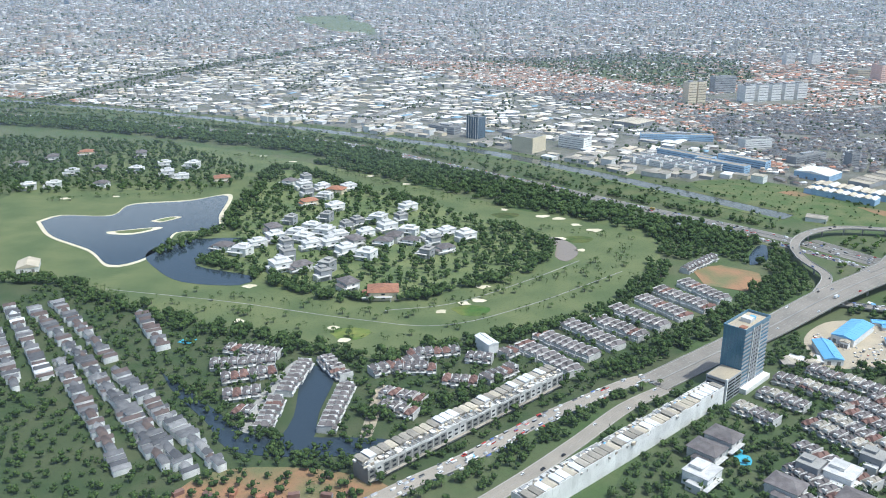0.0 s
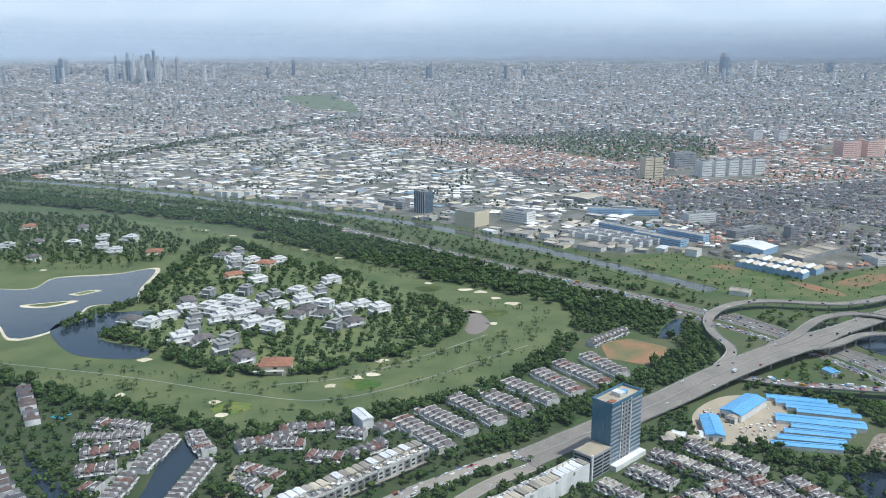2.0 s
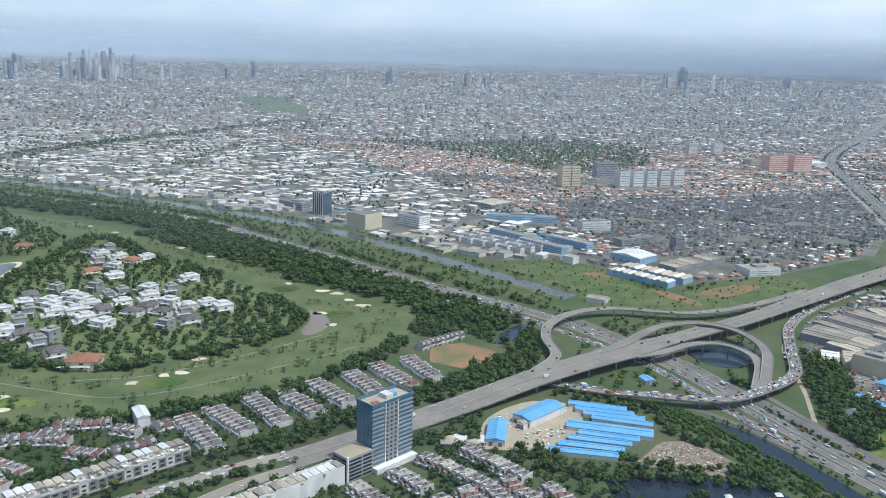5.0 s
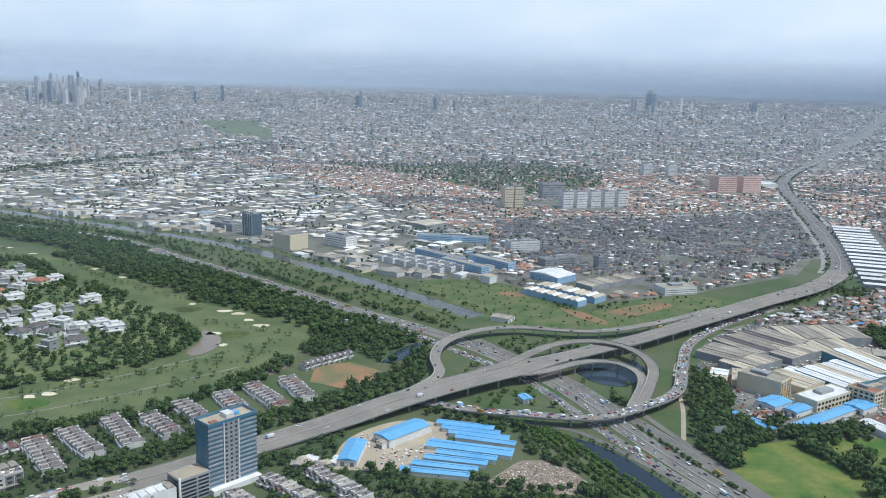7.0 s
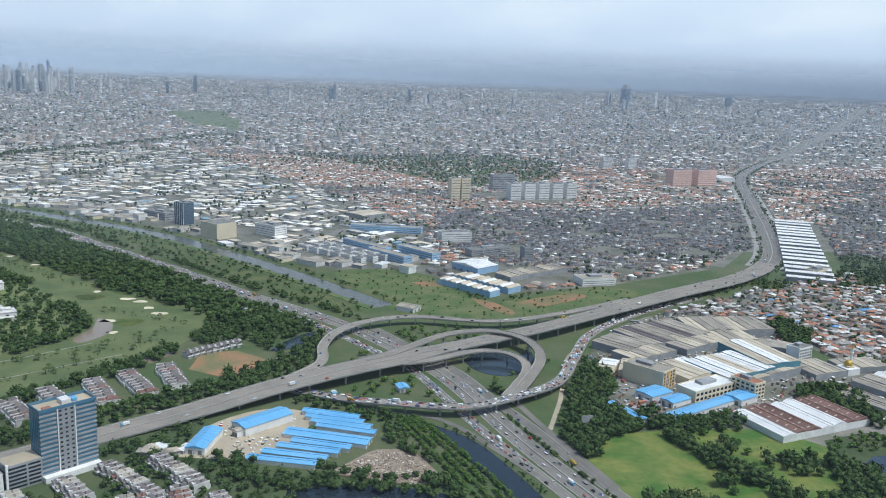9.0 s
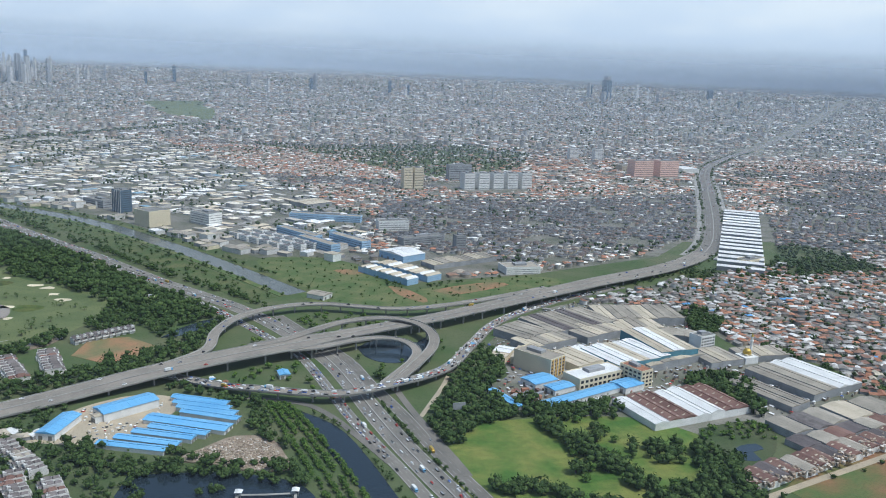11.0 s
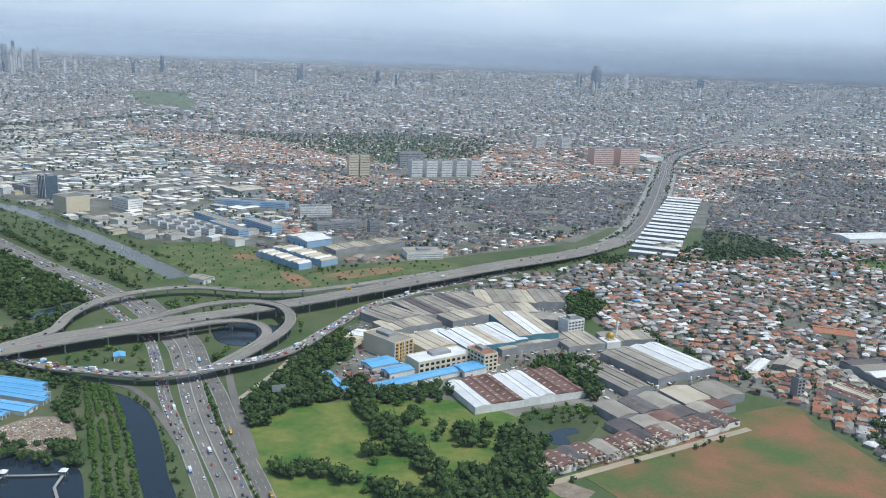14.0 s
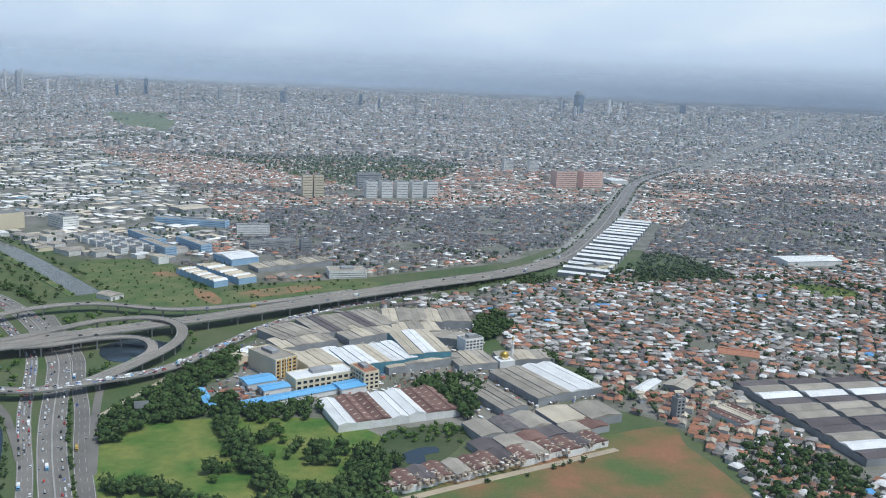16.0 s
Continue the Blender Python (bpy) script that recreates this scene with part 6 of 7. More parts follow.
belt("estate_wood", [(-205, 655), (-142, 612), (-75, 566), (-8, 574), (55, 618), (84, 660), (88, 690), (60, 742)], -6, 6, 5.6, 3.0, 4.6, "dense wood round the villa estate", 22, tests=(by_villa, in_water))
belt("estate_wood", [(-4, 815), (-91, 872), (-150, 945), (-192, 965), (-198, 800), (-190, 730)], -7, 9, 6.5, 3.0, 4.4, "dense wood behind the villa estate", 23, tests=(by_villa, in_water))
woods("estate_wood", [(30, 740), (75, 700), (78, 660), (50, 630), (20, 640), (30, 690)], 11, 2.4, 3.8, "dense wood behind the villas", 24, tests=(in_water,))
belt("course_edge_wood", [(172, 640), (148, 590), (102, 534), (50, 505), (-11, 482), (-45, 464), (-103, 494), (-165, 518), (-241, 562), (-300, 600), (-400, 600)], -9, 7, 6.0, 2.8, 4.2, "dense trees along the golf course edge", 25)
woods("north_estate_wood", [(-560, 850), (-460, 850), (-230, 880), (-215, 960), (-370, 1120), (-620, 1160)], 10, 3.0, 4.6, "dark trees round the villas behind the lake", 26, clumps=4, flakes=6)
belt("course_wood", [(-150, 1010), (27, 860), (80, 808), (140, 785)], -14, 12, 7, 2.8, 4.2, "trees along the far fairway", 27)
woods("lakeside_wood", [(-238, 655), (-232, 690), (-206, 732), (-196, 725), (-215, 690), (-222, 665)], 6, 2.6, 3.8, "dark lakeside thicket", 28)
woods("verge_wood", [(78, 438), (150, 505), (200, 552), (240, 600), (268, 606), (272, 585), (216, 534), (165, 488), (120, 452)], 7, 2.8, 4.4, "dense verge wood beside the avenue", 29)
woods("ramp_wood", [(186, 740), (180, 660), (200, 650), (226, 662), (252, 632), (248, 592), (276, 590), (282, 640), (285, 680), (250, 735), (225, 765)], 7, 2.6, 4.2, "dense young wood beside the ramp", 30, tests=(lambda x, y: inside([(243, 638), (264, 648), (280, 692), (266, 692), (250, 664)], x, y), lambda x, y: np.hypot(x - 211, y - 728) < 12))
woods("pond_wood", [(298, 446), (345, 432), (376, 425), (384, 440), (372, 476), (352, 505), (326, 545), (300, 548), (262, 545), (300, 530), (334, 505), (340, 480), (372, 442), (345, 436), (305, 452)], 5.5, 2.2, 3.6, "dense green wood round the rubbish heap", 31, tests=(lambda x, y: x > 345 + 0.42 * (504 - y),))
for k, dx in enumerate((0, 6.2, 12.4, 18.6)):
    belt("planted_hedge", [(340 + dx * 0.6, 524), (350 + dx * 0.8, 503), (374 + dx, 447), (398 + dx, 389), (416 + dx, 347), (430 + dx, 312)], -0.9, 0.9, 1.5, 1.15, 1.7, "planted tree row along the channel", 32 + k, "leafb")
belt("bank_bushes", [(372, 506), (388, 493), (400, 475), (410, 452), (419, 430), (428, 407), (436, 391), (460, 330)], -1.4, 1.4, 2.6, 0.8, 1.7, "scrubby bushes along the channel bank", 160, tests=(lambda x, y: near_line(DIRT, x, y, 2.6),), clumps=3, flakes=5)
belt("pond_wood", [(250, 460), (262, 440), (285, 432), (330, 434)], -8, 6, 5.5, 2.2, 3.6, "trees beside the fish pond", 36)
belt("pond_wood", [(262, 438), (286, 425), (320, 428), (364, 421), (380, 418)], -4, 5, 4.6, 2.0, 3.4, "mangrove thicket along the pond bank", 87)
belt("pond_wood", [(292, 424), (298, 405), (304, 385), (300, 350)], -4, 4, 5.5, 1.8, 3.0, "mangrove thicket along the pond bank", 88)
woods("pond_wood", [(328, 404), (338, 414), (342, 408), (334, 400)], 4.5, 1.8, 2.6, "small mangrove clump in the pond", 89)
woods("estate_street_trees", TOWN_E, 6.3, 1.5, 3.1, "street trees between terraced houses", 37, tests=(in_house, lambda x, y: (x > 150) & (x < 195) & (y > 412) & (y < 455), lambda x, y: inside([(224, 455), (230, 505), (262, 530), (300, 520), (300, 455)], x, y)))
woods("estate_garden_trees", [(-315, 300)] + SOUTHBANK[2:], 7.2, 1.5, 3.0, "garden trees between terraced houses", 38, clumps=4, flakes=8, tests=(in_house, lambda x, y: inside([(-90, 462), (-58, 460), (-60, 370), (-90, 370)], x, y), lambda x, y: y < 290))
belt("moat_trees", [(-150, 440), (-118, 405), (-95, 386), (-70, 356), (-30, 354)], -6, 6, 6, 1.8, 3.0, "bushes along the moat", 39)
belt("garden_wood", [(-48, 398), (-20, 402), (10, 418), (40, 440)], -8, 6, 5.5, 2.2, 3.4, "dense trees behind the shophouses", 40)
for line, lo, hi, seed in ((SWL, 6, 15, 41), (SWL, -9, -5, 42), (SWR, 6, 12, 43), (SWR, -18, -7, 44)):
    x, y = along(rng, line, lo, hi, 5.6)
    x, y = cut(x, y, off_roads)
    wood("avenue_trees", x, y, 1.6, 2.9, "leaf", "avenue trees along the estate road", seed)
belt("field_wood", [(503, 530), (518, 487), (533, 457), (547, 430), (557, 403), (574, 345), (585, 300)], -5, 7, 4.6, 3.4, 5.0, "dark belt of large trees across the meadow", 45)
belt("field_wood", [(466, 410), (487, 413), (500, 414), (514, 405), (530, 396), (548, 388)], -5, 5, 4.6, 2.8, 4.2, "thicket across the meadow", 90)
belt("field_wood", [(470, 492), (490, 510), (520, 516), (552, 522)], -4, 4, 5.0, 2.4, 3.8, "trees along the meadow edge", 92)
woods("field_wood", [(550, 471), (568, 476), (585, 464), (579, 443), (558, 442)], 7.2, 3.0, 4.6, "clump of spreading trees in the meadow", 91)
woods("field_wood", [(586, 468), (600, 467), (609, 449), (610, 419), (604, 390), (585, 360), (568, 372), (566, 417), (588, 432)], 5.8, 3.2, 4.8, "large spreading trees in the meadow", 46)
woods("field_wood", [(496, 512), (520, 500), (570, 520), (562, 532), (520, 522)], 5.5, 2.6, 4.0, "trees behind the blue sheds", 47)
woods("field_wood", [(612, 564), (640, 590), (664, 575), (655, 515), (642, 520), (632, 560)], 6, 3.4, 5.0, "tall dark trees between factory sheds", 48)
woods("path_wood", [(436, 470), (440, 500), (456, 560), (478, 640), (492, 630), (500, 590), (482, 548), (500, 512), (470, 490), (458, 465)], 6, 2.6, 4.2, "dense wood beside the dirt path", 49, tests=(lambda x, y: near_line(FRONT, x, y, 4),))
woods("loop_trees", [(300, 560), (310, 640), (320, 690), (360, 712), (440, 715), (460, 640), (440, 560), (390, 535)], 11, 1.5, 2.8, "bushes inside the interchange", 50, "leafb", tests=(lambda x, y: inside([(382, 636), (412, 655), (438, 650), (441, 622), (419, 592), (392, 602)], x, y),))
for s in (-17, 17, 52):
    x, y = (CANAL + r_ * s)[:, 0], (CANAL + r_ * s)[:, 1]
    x, y = along(rng, np.stack([x, y], 1), -3, 3, 7.0)
    x, y = cut(x, y, off_roads)
    wood("canal_bushes", x, y, 1.4, 2.6, "leaf", "bushes along the canal bank", 51 + s, clumps=4, flakes=8)
x, y = along(rng, CANAL + r_ * 36, -12, 12, 8.5)
x, y = cut(x, y, off_roads)
wood("embankment_trees", x, y, 1.2, 2.6, "leaf", "bushes scattered over the long grass strip", 104, clumps=4, flakes=6)
woods("park_trees", PARK, 9.5, 2.4, 4.4, "dense dark park trees", 93, "cityleaf", clumps=4, flakes=6)
woods("park_trees", PARK_W, 8, 2.2, 3.8, "trees below the viaduct", 94, clumps=4, flakes=6)
belt("park_trees", [(960, 930), (1010, 945), (1080, 925), (1120, 880)], -10, 10, 8, 2.8, 4.6, "trees round the playing field", 95, clumps=4, flakes=6)
woods("works_trees", [(668, 668), (700, 715), (692, 760), (672, 740), (664, 690)], 6, 3.0, 4.8, "dark trees between factory and village", 96)
belt("works_trees", [(690, 640), (712, 650), (735, 600), (760, 560)], -4, 4, 7, 2.4, 4.0, "trees along the workshop yards", 97)
woods("marsh_bushes", [(605, 497), (640, 510), (652, 500), (644, 478), (636, 482), (610, 482), (600, 474)], 5.5, 1.2, 2.4, "bushes on the marsh", 98, "leafb")
x, y = along(rng, spline([(604, 424), (650, 448), (722, 490)], 8), -1.5, 10, 2.6)
houses("mill_clutter", x, y, rng.uniform(0.5, 2.2, len(x)), rng.uniform(0.5, 2.6, len(x)), rng.uniform(4.2, 5.0, len(x)), rng.uniform(0, 0.4, len(x)), rng.uniform(0, 3, len(x)), [M["debris"], M["debris"]], "patched sheets and boards on the mill roofs", "clutter", over=0.0, base=3.0)
belt("mill_bushes", [(620, 412), (660, 436), (700, 458), (740, 480)], -1.5, 2.5, 8, 1.2, 2.2, "bushes along the mill lane", 99)
woods("village_trees", VILLAGE, 11.5, 1.6, 3.2, "trees between village houses", 60, "cityleaf", tests=(lambda x, y: inside(WORKS, x, y) | inside(BARE, x, y) | inside([(833, 602), (866, 460), (978, 488), (946, 628)], x, y),), clumps=4, flakes=6)
woods("village_trees", [(795, 430), (800, 480), (830, 500), (862, 462), (850, 400), (815, 350)], 7, 2.4, 4.0, "thicket between village and warehouses", 61)
woods("village_trees", [(770, 880), (850, 875), (960, 960), (940, 1000), (850, 980), (800, 930)], 12, 2.4, 4.0, "trees by the white warehouses", 62)
x, y, _ = fill(rng, -1500, 2100, 880, 2300, 160, 13, 13, lambda x, y: clear(x, y))
grove = np.array([noise.noise((p / 110, q / 70, 5.2)) + 0.5 * noise.noise((p / 38, q / 30, 8.8)) for p, q in zip(x, y)])
# extra trees help darken the quarters painted as cloud shade
k = rng.rand(len(x)) < np.clip(0.12 + 2.0 * (grove - 0.16) + 0.16 * inside(CLOUD_SHADE, x, y) + 0.16 * inside(CLOUD_SHADE_E, x, y) + 0.10 * inside(ESTATE, x, y) + 0.9 * inside(GREENBELT, x, y), 0.07, 0.92)
x, y = x[k], y[k]
wood("city_trees", x, y, 2.2, 4.6, "cityleaf", "scattered trees between city houses", 63, clumps=2, flakes=3)
woods("belt_trees", GREENBELT, 17, 3.0, 5.5, "dark groves on the open tract", 171, "cityleaf", clumps=2, flakes=2)
x, y, _ = fill(rng, -2600, 3500, 2300, 4500, 200, 30, 30, lambda x, y: clear(x, y))
grove = np.array([noise.noise((p / 320, q / 160, 2.2)) + 0.5 * noise.noise((p / 90, q / 60, 1.8)) for p, q in zip(x, y)])
k = rng.rand(len(x)) < np.clip(0.16 + 2.8 * (grove - 0.08), 0.06, 0.95)
x, y = x[k], y[k]
wood("far_trees", x, y, 4, 9, "cityleaf", "scattered distant trees between houses", 64, clumps=2, flakes=0, base=rise(x, y))
q = TOLL[:, :2] - sides(TOLL)[1] * 8.5
x, y = along(rng, q[q[:, 1] < 700], -0.6, 0.6, 1.5)
x, y = cut(x, y, lambda x, y: near_line(QUEUE, x, y, 8) | near_line(MAIN, x, y, 13) | near_line(SLIP, x, y, 4.4) | near_line(RAMP_N, x, y, 6) | near_line(LOOP_O, x, y, 6))
wood("median_bushes", x, y, 0.9, 1.6, "leaf", "planted bushes between carriageways", 80, clumps=4, flakes=6)
x, y = along(rng, FARROAD, 8, 30, 9)
wood("avenue_trees", x, y, 2.5, 4.5, "leaf", "tree belt beside the distant main road", 85, clumps=3, flakes=3)
x, y = along(rng, FARROAD, -26, -9, 9)
wood("avenue_trees", x, y, 2.5, 4.5, "leaf", "tree belt beside the distant main road", 86, clumps=3, flakes=3)
woods("field_bushes", NFIELD, 13, 0.8, 1.9, "scattered bushes on the rank field", 170, clumps=3, flakes=5)
belt("field_edge_trees", [(392, 852), (430, 800), (470, 830), (555, 868)], -4, 4, 9, 1.4, 2.6, "bushes along the field edge", 65)
belt("field_edge_trees", [(480, 752), (550, 795), (620, 850), (700, 920)], -3, 3, 7, 1.2, 2.0, "bushes below the viaduct", 66)
for s in (-14.5, 14.5):
    x, y = along(rng, np.concatenate([MAIN[60:, :2]], 1) + sides(MAIN)[1][60:] * s, -3, 3, 8)
    wood("roadside_trees", x, y, 1.4, 2.6, "leaf", "low trees along the road bend", 70 + int(s), clumps=4, flakes=6)




# ---------------------------------------------------------------- single trees and palms
def tree(m, kind):
    ob = empty("tree", m, ("broad dark green tree standing in the meadow", "round bright green tree in the grass")[kind % 2], "tree", "meadow trees")
    r = np.random.RandomState(100 + kind)
    bm = bmesh.new()
    bmesh.ops.create_cone(bm, segments=7, radius1=0.4, radius2=0.18, depth=3.4, cap_ends=True, matrix=Matrix.Translation((0, 0, 1.5)))
    for k in range(4):
        a = k * 1.6 + kind
        bmesh.ops.create_cone(bm, segments=5, radius1=0.16, radius2=0.05, depth=2.6, cap_ends=True, matrix=Matrix.Translation((0.7 * math.cos(a), 0.7 * math.sin(a), 3.2)) @ Euler((0.6 * math.sin(a), -0.6 * math.cos(a), 0)).to_matrix().to_4x4().inverted())
    part("trunk", bm, M["trunk"], ob)
    v, f = crown_arrays(r, 13, 60, 3.4, 0.75)
    bm = bmesh.new()
    vs = [bm.verts.new((q[0], q[1], q[2] + 1.6)) for q in v]
    for g in f:
        bm.faces.new([vs[i] for i in g])
    part("crown", bm, M["leaf" if kind % 2 == 0 else "leafb"], ob)
    return ob


for x, y in ((546, 508), (556, 509), (532, 502), (528, 507), (549, 475), (529, 405), (520, 398)):
    place(tree, pose(x, y, 0.1, 0, 0, rng.uniform(0, 360)) @ Matrix.Scale(rng.uniform(0.7, 1.0), 4), int(rng.randint(0, 4)))
for i in range(34):
    x, y = rng.uniform(515, 612), rng.uniform(340, 505)
    if inside(MEADOW, np.array([x]), np.array([y]))[0]:
        s = rng.uniform(0.7, 1.35)
        place(tree, pose(x, y, 0.1, 0, 0, rng.uniform(0, 360)) @ Matrix.Scale(s, 4), int(rng.randint(0, 4)))


def palm(m, kind):
    ob = empty("palm_tree", m, "slim palm with drooping green fronds on the lawn", "palm", "golf course palms")
    bm = bmesh.new()
    bmesh.ops.create_cone(bm, segments=6, radius1=0.22, radius2=0.12, depth=3.6, cap_ends=True, matrix=Matrix.Translation((0, 0, 1.7)))
    part("trunk", bm, M["trunk"], ob)
    bm = bmesh.new()
    r = np.random.RandomState(kind)
    for k in range(11):
        a, e = k * 0.571 + r.uniform(-0.1, 0.1), r.uniform(0.1, 0.9)
        c, s = math.cos(a), math.sin(a)
        pts = [(0.1, 3.4), (0.9, 3.5 + e), (1.7, 3.3 + e * 0.7), (2.3, 2.5 + e * 0.4)]
        w = (0.14, 0.42, 0.38, 0.06)
        for sgn in (-1, 1):
            rail = [(bm.verts.new((q * c, q * s, z)), bm.verts.new((q * c - sgn * u * s, q * s + sgn * u * c, z - 0.25 * u))) for (q, z), u in zip(pts, w)]
            for (p0, p1), (p2, p3) in zip(rail, rail[1:]):
                bm.faces.new((p0, p1, p3, p2))
    part("fronds", bm, M["palm"], ob)
    return ob


PALMS = [[(-300, 600), (-200, 560), (-100, 525), (-45, 500), (20, 520), (70, 555), (150, 620)], [(-190, 575), (-110, 560), (-60, 540), (-20, 530)], [(0, 560), (60, 590), (120, 640), (160, 690)], [(90, 740), (130, 720), (165, 700)], [(-130, 960), (-60, 900), (10, 840), (60, 800)], [(-330, 1060), (-250, 1040), (-170, 970)], [(-400, 830), (-330, 850), (-250, 860)], [(110, 600), (140, 640), (160, 670)], [(-20, 545), (30, 575), (80, 620)]]
for pts in PALMS:
    x, y = along(rng, spline(pts, 6), -6, 6, 7.0)
    wood("fairway_palms", x, y, 0.9, 1.3, "palm", "rows of young palms along the fairways", 150 + len(pts), clumps=1, flakes=12, lift=3.4)
    x, y = along(rng, spline(pts, 6), -9, 9, 15.0)
    for px_, py_ in zip(x, y):
        place(palm, pose(px_, py_, 0.1, 0, 0, rng.uniform(0, 360)) @ Matrix.Scale(rng.uniform(0.8, 1.2), 4), int(rng.randint(0, 3)))
for i in range(24):
    t = rng.randint(0, len(SWL) - 1)
    place(palm, pose(SWL[t, 0] + 8 + rng.uniform(-2, 2), SWL[t, 1] - 8 + rng.uniform(-2, 2), 0.1, 0, 0, rng.uniform(0, 360)), int(rng.randint(0, 3)))

# bunkers and greens
for i, (x, y) in enumerate(((-143, 591), (-72, 516), (-63, 496), (-138, 526), (29, 591), (15, 558), (25, 564), (-1, 543), (94, 778), (122, 750), (100, 708), (116, 677), (-81, 937), (136, 733), (109, 769), (-225, 1042), (-336, 846), (60, 800), (-40, 900), (-180, 1010), (-385, 838))):
    r = np.random.RandomState(i)
    w = 5.5 if 680 < y < 790 else 4.2
    pts = [(x + w * r.uniform(0.45, 1.35) * math.cos(a) * 1.25, y + w * r.uniform(0.5, 1.1) * math.sin(a)) for a in np.linspace(0, 5.6, 8)]
    sheet("bunker_lip", [(x + (p - x) * 1.25, y + (q - y) * 1.25) for p, q in pts], 0.22, M["lawn"], "mown turf lip round a bunker")
    sheet("bunker", pts, 0.3, M["sand"], "pale sand golf bunker in the lawn")
for x, y in ((-60, 506), (20, 545), (118, 706), (-120, 600), (60, 780)):
    sheet("green", [(x + 13 * math.cos(a) * (1 + 0.2 * math.sin(3 * a)), y + 10 * math.sin(a)) for a in np.linspace(0, 5.5, 9)], 0.17, M["meadow"], "closely mown bright putting green")
for pts in ([(-250, 585), (-150, 560), (-60, 530), (0, 520), (60, 555), (140, 625)], [(-40, 545), (10, 560), (70, 610), (110, 650)]):
    road("road_path", spline(pts, 6), 0.7, "thin pale golf cart path", 1, z=0.2, material="concrete", dashes=False)
heap = sheet("heap", [(308, 440), (320, 455), (334, 471), (354, 469), (364, 451), (370, 433), (350, 430), (326, 437)], 0.9, M["rubbish"], "wide low rubbish heap of brown debris", thick=1.0)

# ---------------------------------------------------------------- traffic
def car(m, kind):
    L, W, H = ((2.7, 1.15, 0.95), (2.5, 1.1, 0.85), (3.0, 1.2, 1.15))[kind]
    ob = empty("car", m, ("small estate car driving on the road", "compact saloon car driving on the road", "people carrier driving on the road")[kind], "car", "cars on the roads")
    bm = box(boxed(-W / 2, W / 2, -L / 2, L / 2, 0.18, H * 0.6, 0.12), -W * 0.36, W * 0.36, -L * 0.27, L * 0.18, H * 0.955, H)
    for sx in (-1, 1):
        for sy in (-1, 1):
            box(bm, sx * (W / 2 - 0.08) - 0.08, sx * (W / 2 - 0.08) + 0.08, sy * L * 0.31 - 0.19, sy * L * 0.31 + 0.19, 0.0, 0.38, 0.0, 1)
    part("body", bm, [M["carpaint"], M["rubber"]], ob)
    bm = boxed(-W / 2 + 0.08, W / 2 - 0.08, -L * 0.36, L * 0.24, H * 0.58, H * 0.96)
    for v in bm.verts:
        if v.co.z > H * 0.7:
            v.co.x *= 0.82
            v.co.y *= 0.8
    part("window_band", bm, M["window"], ob)
    return ob


def truck(m, kind):
    ob = empty("truck", m, ("box truck with white container body", "tipper truck with yellow body")[kind], "truck", "trucks on the roads")
    part("container", boxed(-0.75, 0.75, -2.6, 1.4, 0.5, 2.2, 0.05), M[("whiteroof", "gold")[kind]], ob)
    part("cab", boxed(-0.72, 0.72, 1.5, 2.6, 0.35, 1.7, 0.1), M[("blueroof", "gold")[kind]], ob)
    part("windscreen", boxed(-0.6, 0.6, 2.55, 2.64, 1.0, 1.5), M["window"], ob)
    for sy in (-1.8, -1.0, 1.9):
        for sx in (-0.62, 0.62):
            bm = bmesh.new()
            bmesh.ops.create_cone(bm, segments=10, radius1=0.32, radius2=0.32, depth=0.22, cap_ends=True, matrix=pose(sx, sy, 0.3, 0, 90, 0))
            part("wheel", bm, M["rubber"], ob)
    return ob


def drive(line, offsets, gap, z, lo=0, hi=1, trucks=0.08):
    d, right = sides(line)
    n = len(line)
    seg = np.r_[0, np.cumsum(np.linalg.norm(np.diff(line[:, :2], axis=0), axis=1))]
    for s in offsets:
        q = seg[-1] * lo + rng.uniform(0, gap)
        while q < seg[-1] * hi:
            i = min(n - 2, int(np.searchsorted(seg, q)))
            p = line[i, :2] + right[i] * s
            h = line[i, 2] if line.shape[1] > 2 else 0
            t = math.degrees(math.atan2(d[i][1], d[i][0])) - 90 + (180 if s < 0 else 0)
            m = pose(p[0], p[1], h + z, 0, 0, t)
            if rng.rand() < trucks:
                place(truck, m, int(rng.rand() < 0.2))
            else:
                place(car, m, int(rng.randint(0, 3)))
            q += gap * rng.uniform(0.4, 1.8)


drive(TOLL, (-6.2, -3.0, 2.6, 6.0), 36, 0.18, 0.74, 0.97)
drive(LOCAL, (-2.5, 2.5), 34, 0.2, 0.5, 0.97)
drive(SLIP, (-2.2, 2.4), 50, 0.2, 0.1, 0.97)
drive(MAIN, (-9, -5, 4.5, 9), 75, 0.1, 0.02, 0.35)
drive(QUEUE, (-2.2, 2.2), 14, 0.1, 0.05, 0.85, 0.15)
drive(SWR, (-2.2, 2.2), 40, 0.22)
drive(SWL, (-2.2, 2.2), 30, 0.22)
drive(RAMP_N, (-1.8, 1.8), 40, 0.1)


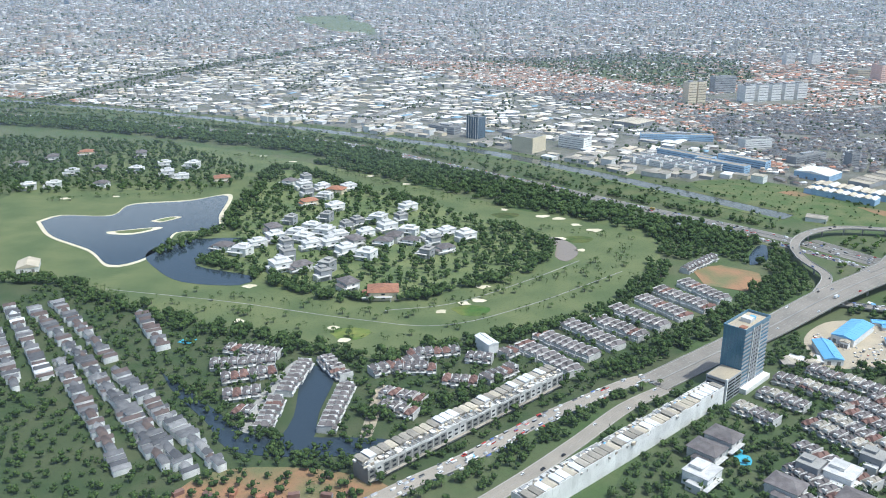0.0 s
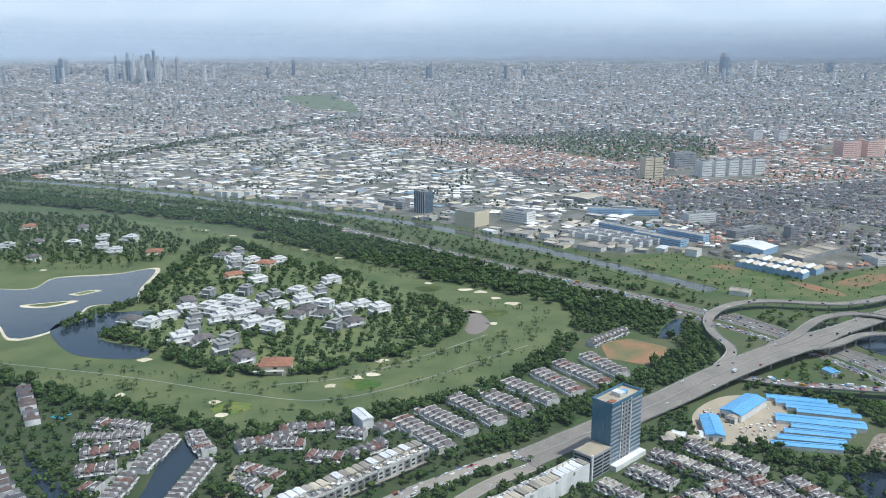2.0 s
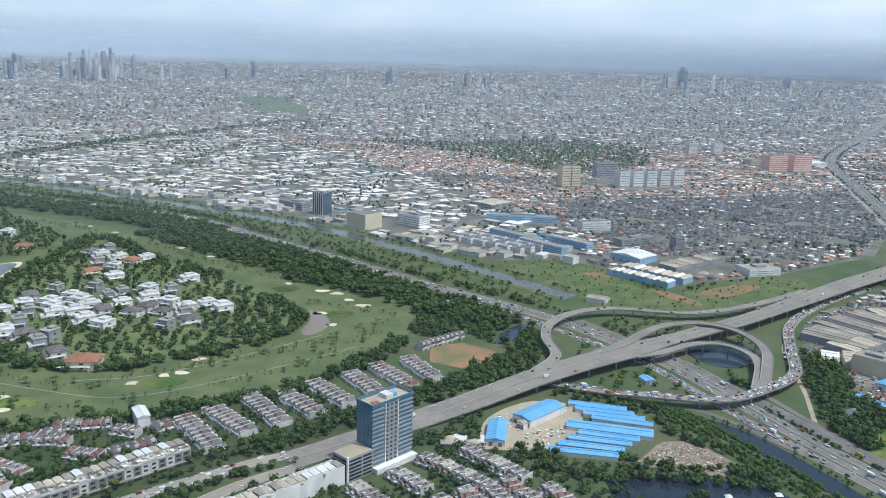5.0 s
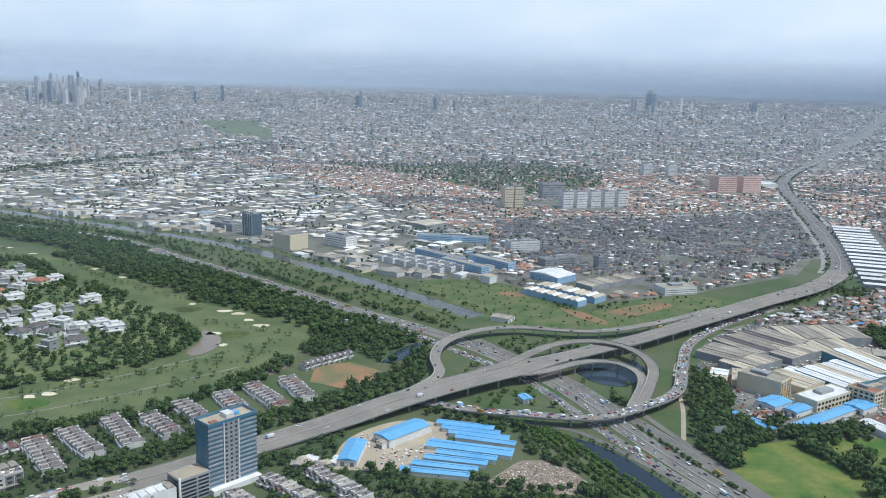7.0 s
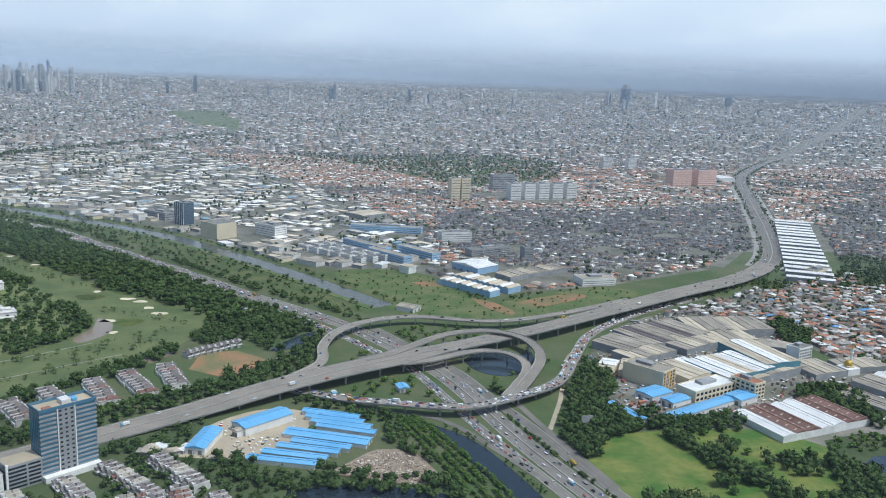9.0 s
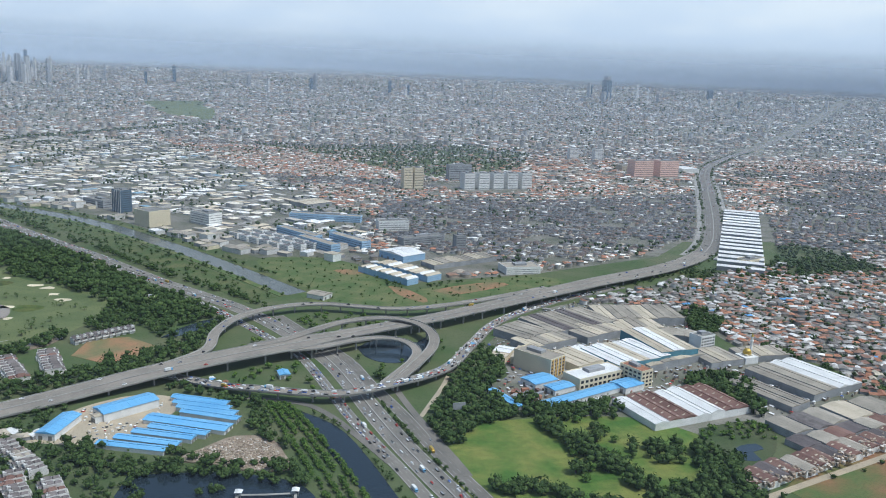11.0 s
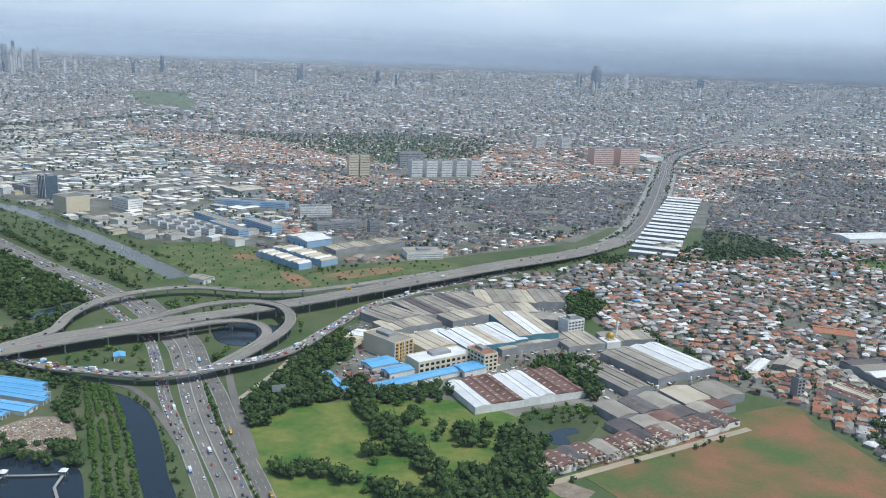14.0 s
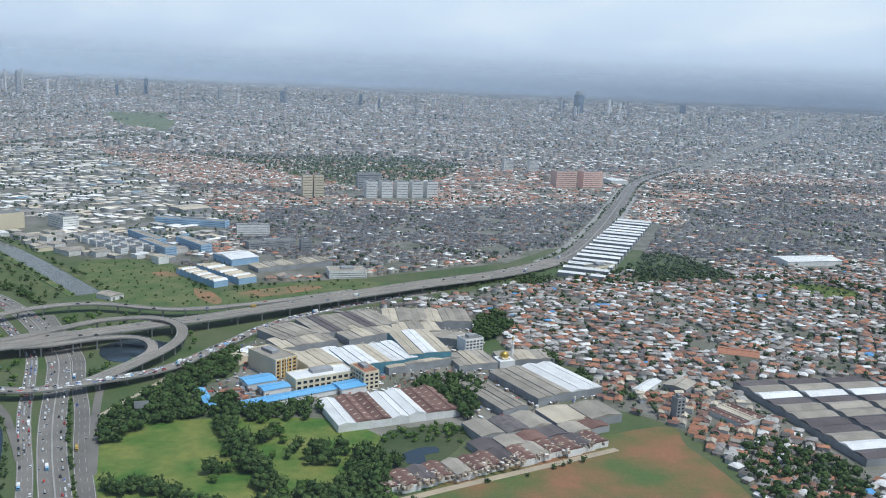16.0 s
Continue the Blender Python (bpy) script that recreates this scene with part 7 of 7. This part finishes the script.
def jam(name, line, offsets, gap, z, seed, lo=0.0, hi=1.0):
    """Far queues of cars, joined."""
    r = np.random.RandomState(seed)
    d, right = sides(line)
    idx = np.arange(int(len(line) * lo), int(len(line) * hi) - 1)
    xs, ys, ts, zs = [], [], [], []
    for s in offsets:
        for i in idx:
            k = max(1, int(np.linalg.norm(line[i + 1, :2] - line[i, :2]) / gap))
            for j in range(k):
                if r.rand() < 0.25:
                    continue
                p = line[i, :2] + (line[i + 1, :2] - line[i, :2]) * (j + r.uniform(0, 0.5)) / k + right[i] * s
                xs.append(p[0]), ys.append(p[1]), ts.append(math.atan2(d[i][1], d[i][0]) - 1.5708), zs.append(line[i, 2] if line.shape[1] > 2 else 0.0)
    n = len(xs)
    houses(name, np.array(xs), np.array(ys), r.uniform(0.95, 1.2, n), r.uniform(2.1, 3.4, n), np.full(n, z + 0.65), r.uniform(0.25, 0.55, n), np.array(ts), [M["traffic"], M["traffic"]], "queues of small cars far along the road", "cars", over=-0.1, base=z, lift=np.array(zs))


jam("far_traffic", TOLL, (-7, -4.2, 2, 4.6, 7.2), 5.5, 0.18, 5, 0.05, 0.74)
jam("far_traffic", MAIN, (-9, -5.5, 4, 8), 9, 0.14, 6, 0.36, 0.8)
jam("moving_traffic", TOLL, (-4.6, 4.3), 26, 0.2, 7, 0.74, 0.97)
jam("parked_vehicles", SWL, (-3.4, -1, 3.4, 6), 4.5, 0.25, 8)
jam("queueing_traffic", LOCAL, (-2.6, 0, 2.6), 5, 0.25, 9, 0.0, 0.72)
jam("queueing_traffic", QUEUE, (-2.7, 0.2, 2.8), 6.2, 0.14, 10, 0.0, 0.95)

# ---------------------------------------------------------------- small things
sheet("pool", [(-168, 492), (-164, 499), (-157, 497), (-160, 490)], 0.3, M["pool"], "turquoise swimming pool with pale rim")
sheet("pool", [(140, 355), (143, 363), (150, 362), (148, 354)], 0.3, M["pool"], "turquoise swimming pool between houses")
part("pool_slide", boxed(-1, 1, -3, 3, 0.2, 2.2, 0.3), M["pool"], empty("water_slide", pose(145, 366, 0.1, 0, 0, 30), "turquoise water slide frame beside the pool", "slide"))
jetty = empty("jetty", pose(0, 0, 0), "pale grey plank jetty with two small roofed huts over the pond", "jetty")
part("deck", strip(bmesh.new(), np.array([(343, 372, 0.9), (347, 392, 0.9), (349, 404, 0.9)]), -0.7, 0.7, 0, 0.25), M["concrete"], jetty)
part("deck", strip(bmesh.new(), np.array([(349, 404, 0.92), (362, 405, 0.92), (376, 407, 0.92)]), -0.7, 0.7, 0, 0.25), M["concrete"], jetty)
part("deck", strip(bmesh.new(), np.array([(376, 407, 0.94), (377, 394, 0.94), (386, 378, 0.94)]), -0.7, 0.7, 0, 0.25), M["concrete"], jetty)
for x, y in ((349, 404), (376, 407)):
    bm = gable(bmesh.new(), x - 1.6, x + 1.6, y - 1.6, y + 1.6, 3.0, 0.9, 0.3, 0.12, hip=1.0)
    hut = part("hut_roof", bm, M["whiteroof"], jetty)
    for sx in (-1.3, 1.3):
        for sy in (-1.3, 1.3):
            part("post", boxed(x + sx - 0.1, x + sx + 0.1, y + sy - 0.1, y + sy + 0.1, 0, 3.05), M["concrete"], hut)
for k in range(9):
    part("pile", boxed(349 + k * 3.2, 349.25 + k * 3.2, 404.2 + k * 0.3, 404.5 + k * 0.3, 0, 0.95), M["darkconcrete"], jetty)
board = empty("billboard", pose(461, 508, 0, 0, 0, 15), "dark billboard seen from behind on steel posts", "billboard")
part("panel", boxed(-4, 4, -0.2, 0.2, 4, 8.5, 0.05), M["grey"], board)
for sx in (-2.5, 2.5):
    part("post", boxed(sx - 0.2, sx + 0.2, -0.25, 0.25, -0.2, 4.1), M["darkconcrete"], board)


def stall(m, kind):
    ob = empty("market_stall", m, ("roadside stall under a blue tarpaulin", "roadside stall under a white awning", "roadside stall under a red-brown sheet roof")[kind], "stall", "roadside market stalls")
    part("awning", gable(bmesh.new(), -1.6, 1.6, -1.3, 1.3, 1.6, 0.5, 0.2, 0.08), M[("blueroof", "whiteroof", "terracotta")[kind]], ob)
    part("counter", boxed(-1.3, 1.3, -1.0, 1.0, -0.1, 0.8), M["trunk"], ob)
    for sx in (-1.5, 1.5):
        for sy in (-1.2, 1.2):
            part("post", boxed(sx - 0.06, sx + 0.06, sy - 0.06, sy + 0.06, -0.1, 1.62), M["grey"], ob)
    return ob


for i in range(26):
    q = QUEUE[6 + (i * 2) % 46]
    place(stall, pose(q[0] + rng.uniform(-3, 3) + 1, q[1] + 9 + rng.uniform(-1, 3), 0.05, 0, 0, rng.uniform(0, 90)), int(rng.choice([0, 1, 1, 2])))
shed(347, 566, 7, 9, 20, 3, 1.0, "blueroof", "white", "small toll police post with blue roof", "road_post")
shed(350, 765, 14, 18, 60, 4, 1.4, "greyroof", "white", "grey roofed toll office by the canal", "toll_office")


def container(m, kind):
    ob = empty("scrap_container", m, ("rusty red scrap container in a yard", "orange steel scrap container in a yard", "grey battered scrap container in a yard")[kind], "container", "scrapyard containers")
    bm = boxed(-1.2, 1.2, -2.6, 2.6, -0.05, 2.0, 0.05)
    part("box", bm, M[("brownroof", "terracotta", "grey")[kind]], ob)
    part("door", boxed(-1.1, 1.1, -2.68, -2.6, 0.1, 1.9), M["grey"], ob)
    return ob


for i in range(20):
    place(container, pose(498 + (i % 5) * 4.2 + rng.uniform(-1, 1), 528 + (i // 5) * 6 + (i % 5) * 2.5, 0.15, 0, 0, rng.uniform(0, 180)), int(rng.randint(0, 3)))
for i in range(14):
    place(container, pose(-118 + (i % 7) * 13 + rng.uniform(-3, 3), 312 + (i // 7) * 16 + rng.uniform(-3, 3), 0.2, 0, 0, rng.uniform(0, 180)), int(rng.randint(0, 2)))
x, y = scatter(rng, [(310, 441), (321, 454), (335, 469), (353, 467), (362, 450), (368, 434), (350, 432), (327, 439)], 1.5)
n = len(x)
houses("debris", x, y, rng.uniform(0.3, 1.3, n), rng.uniform(0.3, 1.6, n), 0.9 + rng.uniform(0.05, 0.5, n), rng.uniform(0, 0.3, n), rng.uniform(0, 3, n), [M["debris"], M["debris"]], "scattered rubbish and broken boards on the heap", "rubbish", over=0.0, base=0.85)
x, y = scatter(rng, [(228, 470), (236, 500), (262, 524), (286, 516), (280, 484), (264, 462)], 4.2)
k = (np.hypot(x - 264, y - 503) > 17) & (np.hypot(x - 236, y - 475) > 15)
x, y = x[k], y[k]
n = len(x)
houses("yard_goods", x, y, rng.uniform(0.6, 1.6, n), rng.uniform(0.6, 2.2, n), 0.2 + rng.uniform(0.3, 1.0, n), rng.uniform(0, 0.3, n), rng.uniform(0, 3, n), [M["traffic"], M["shedroof"]], "stacked goods and boards in the dusty yard", "goods", over=0.0, base=0.18)
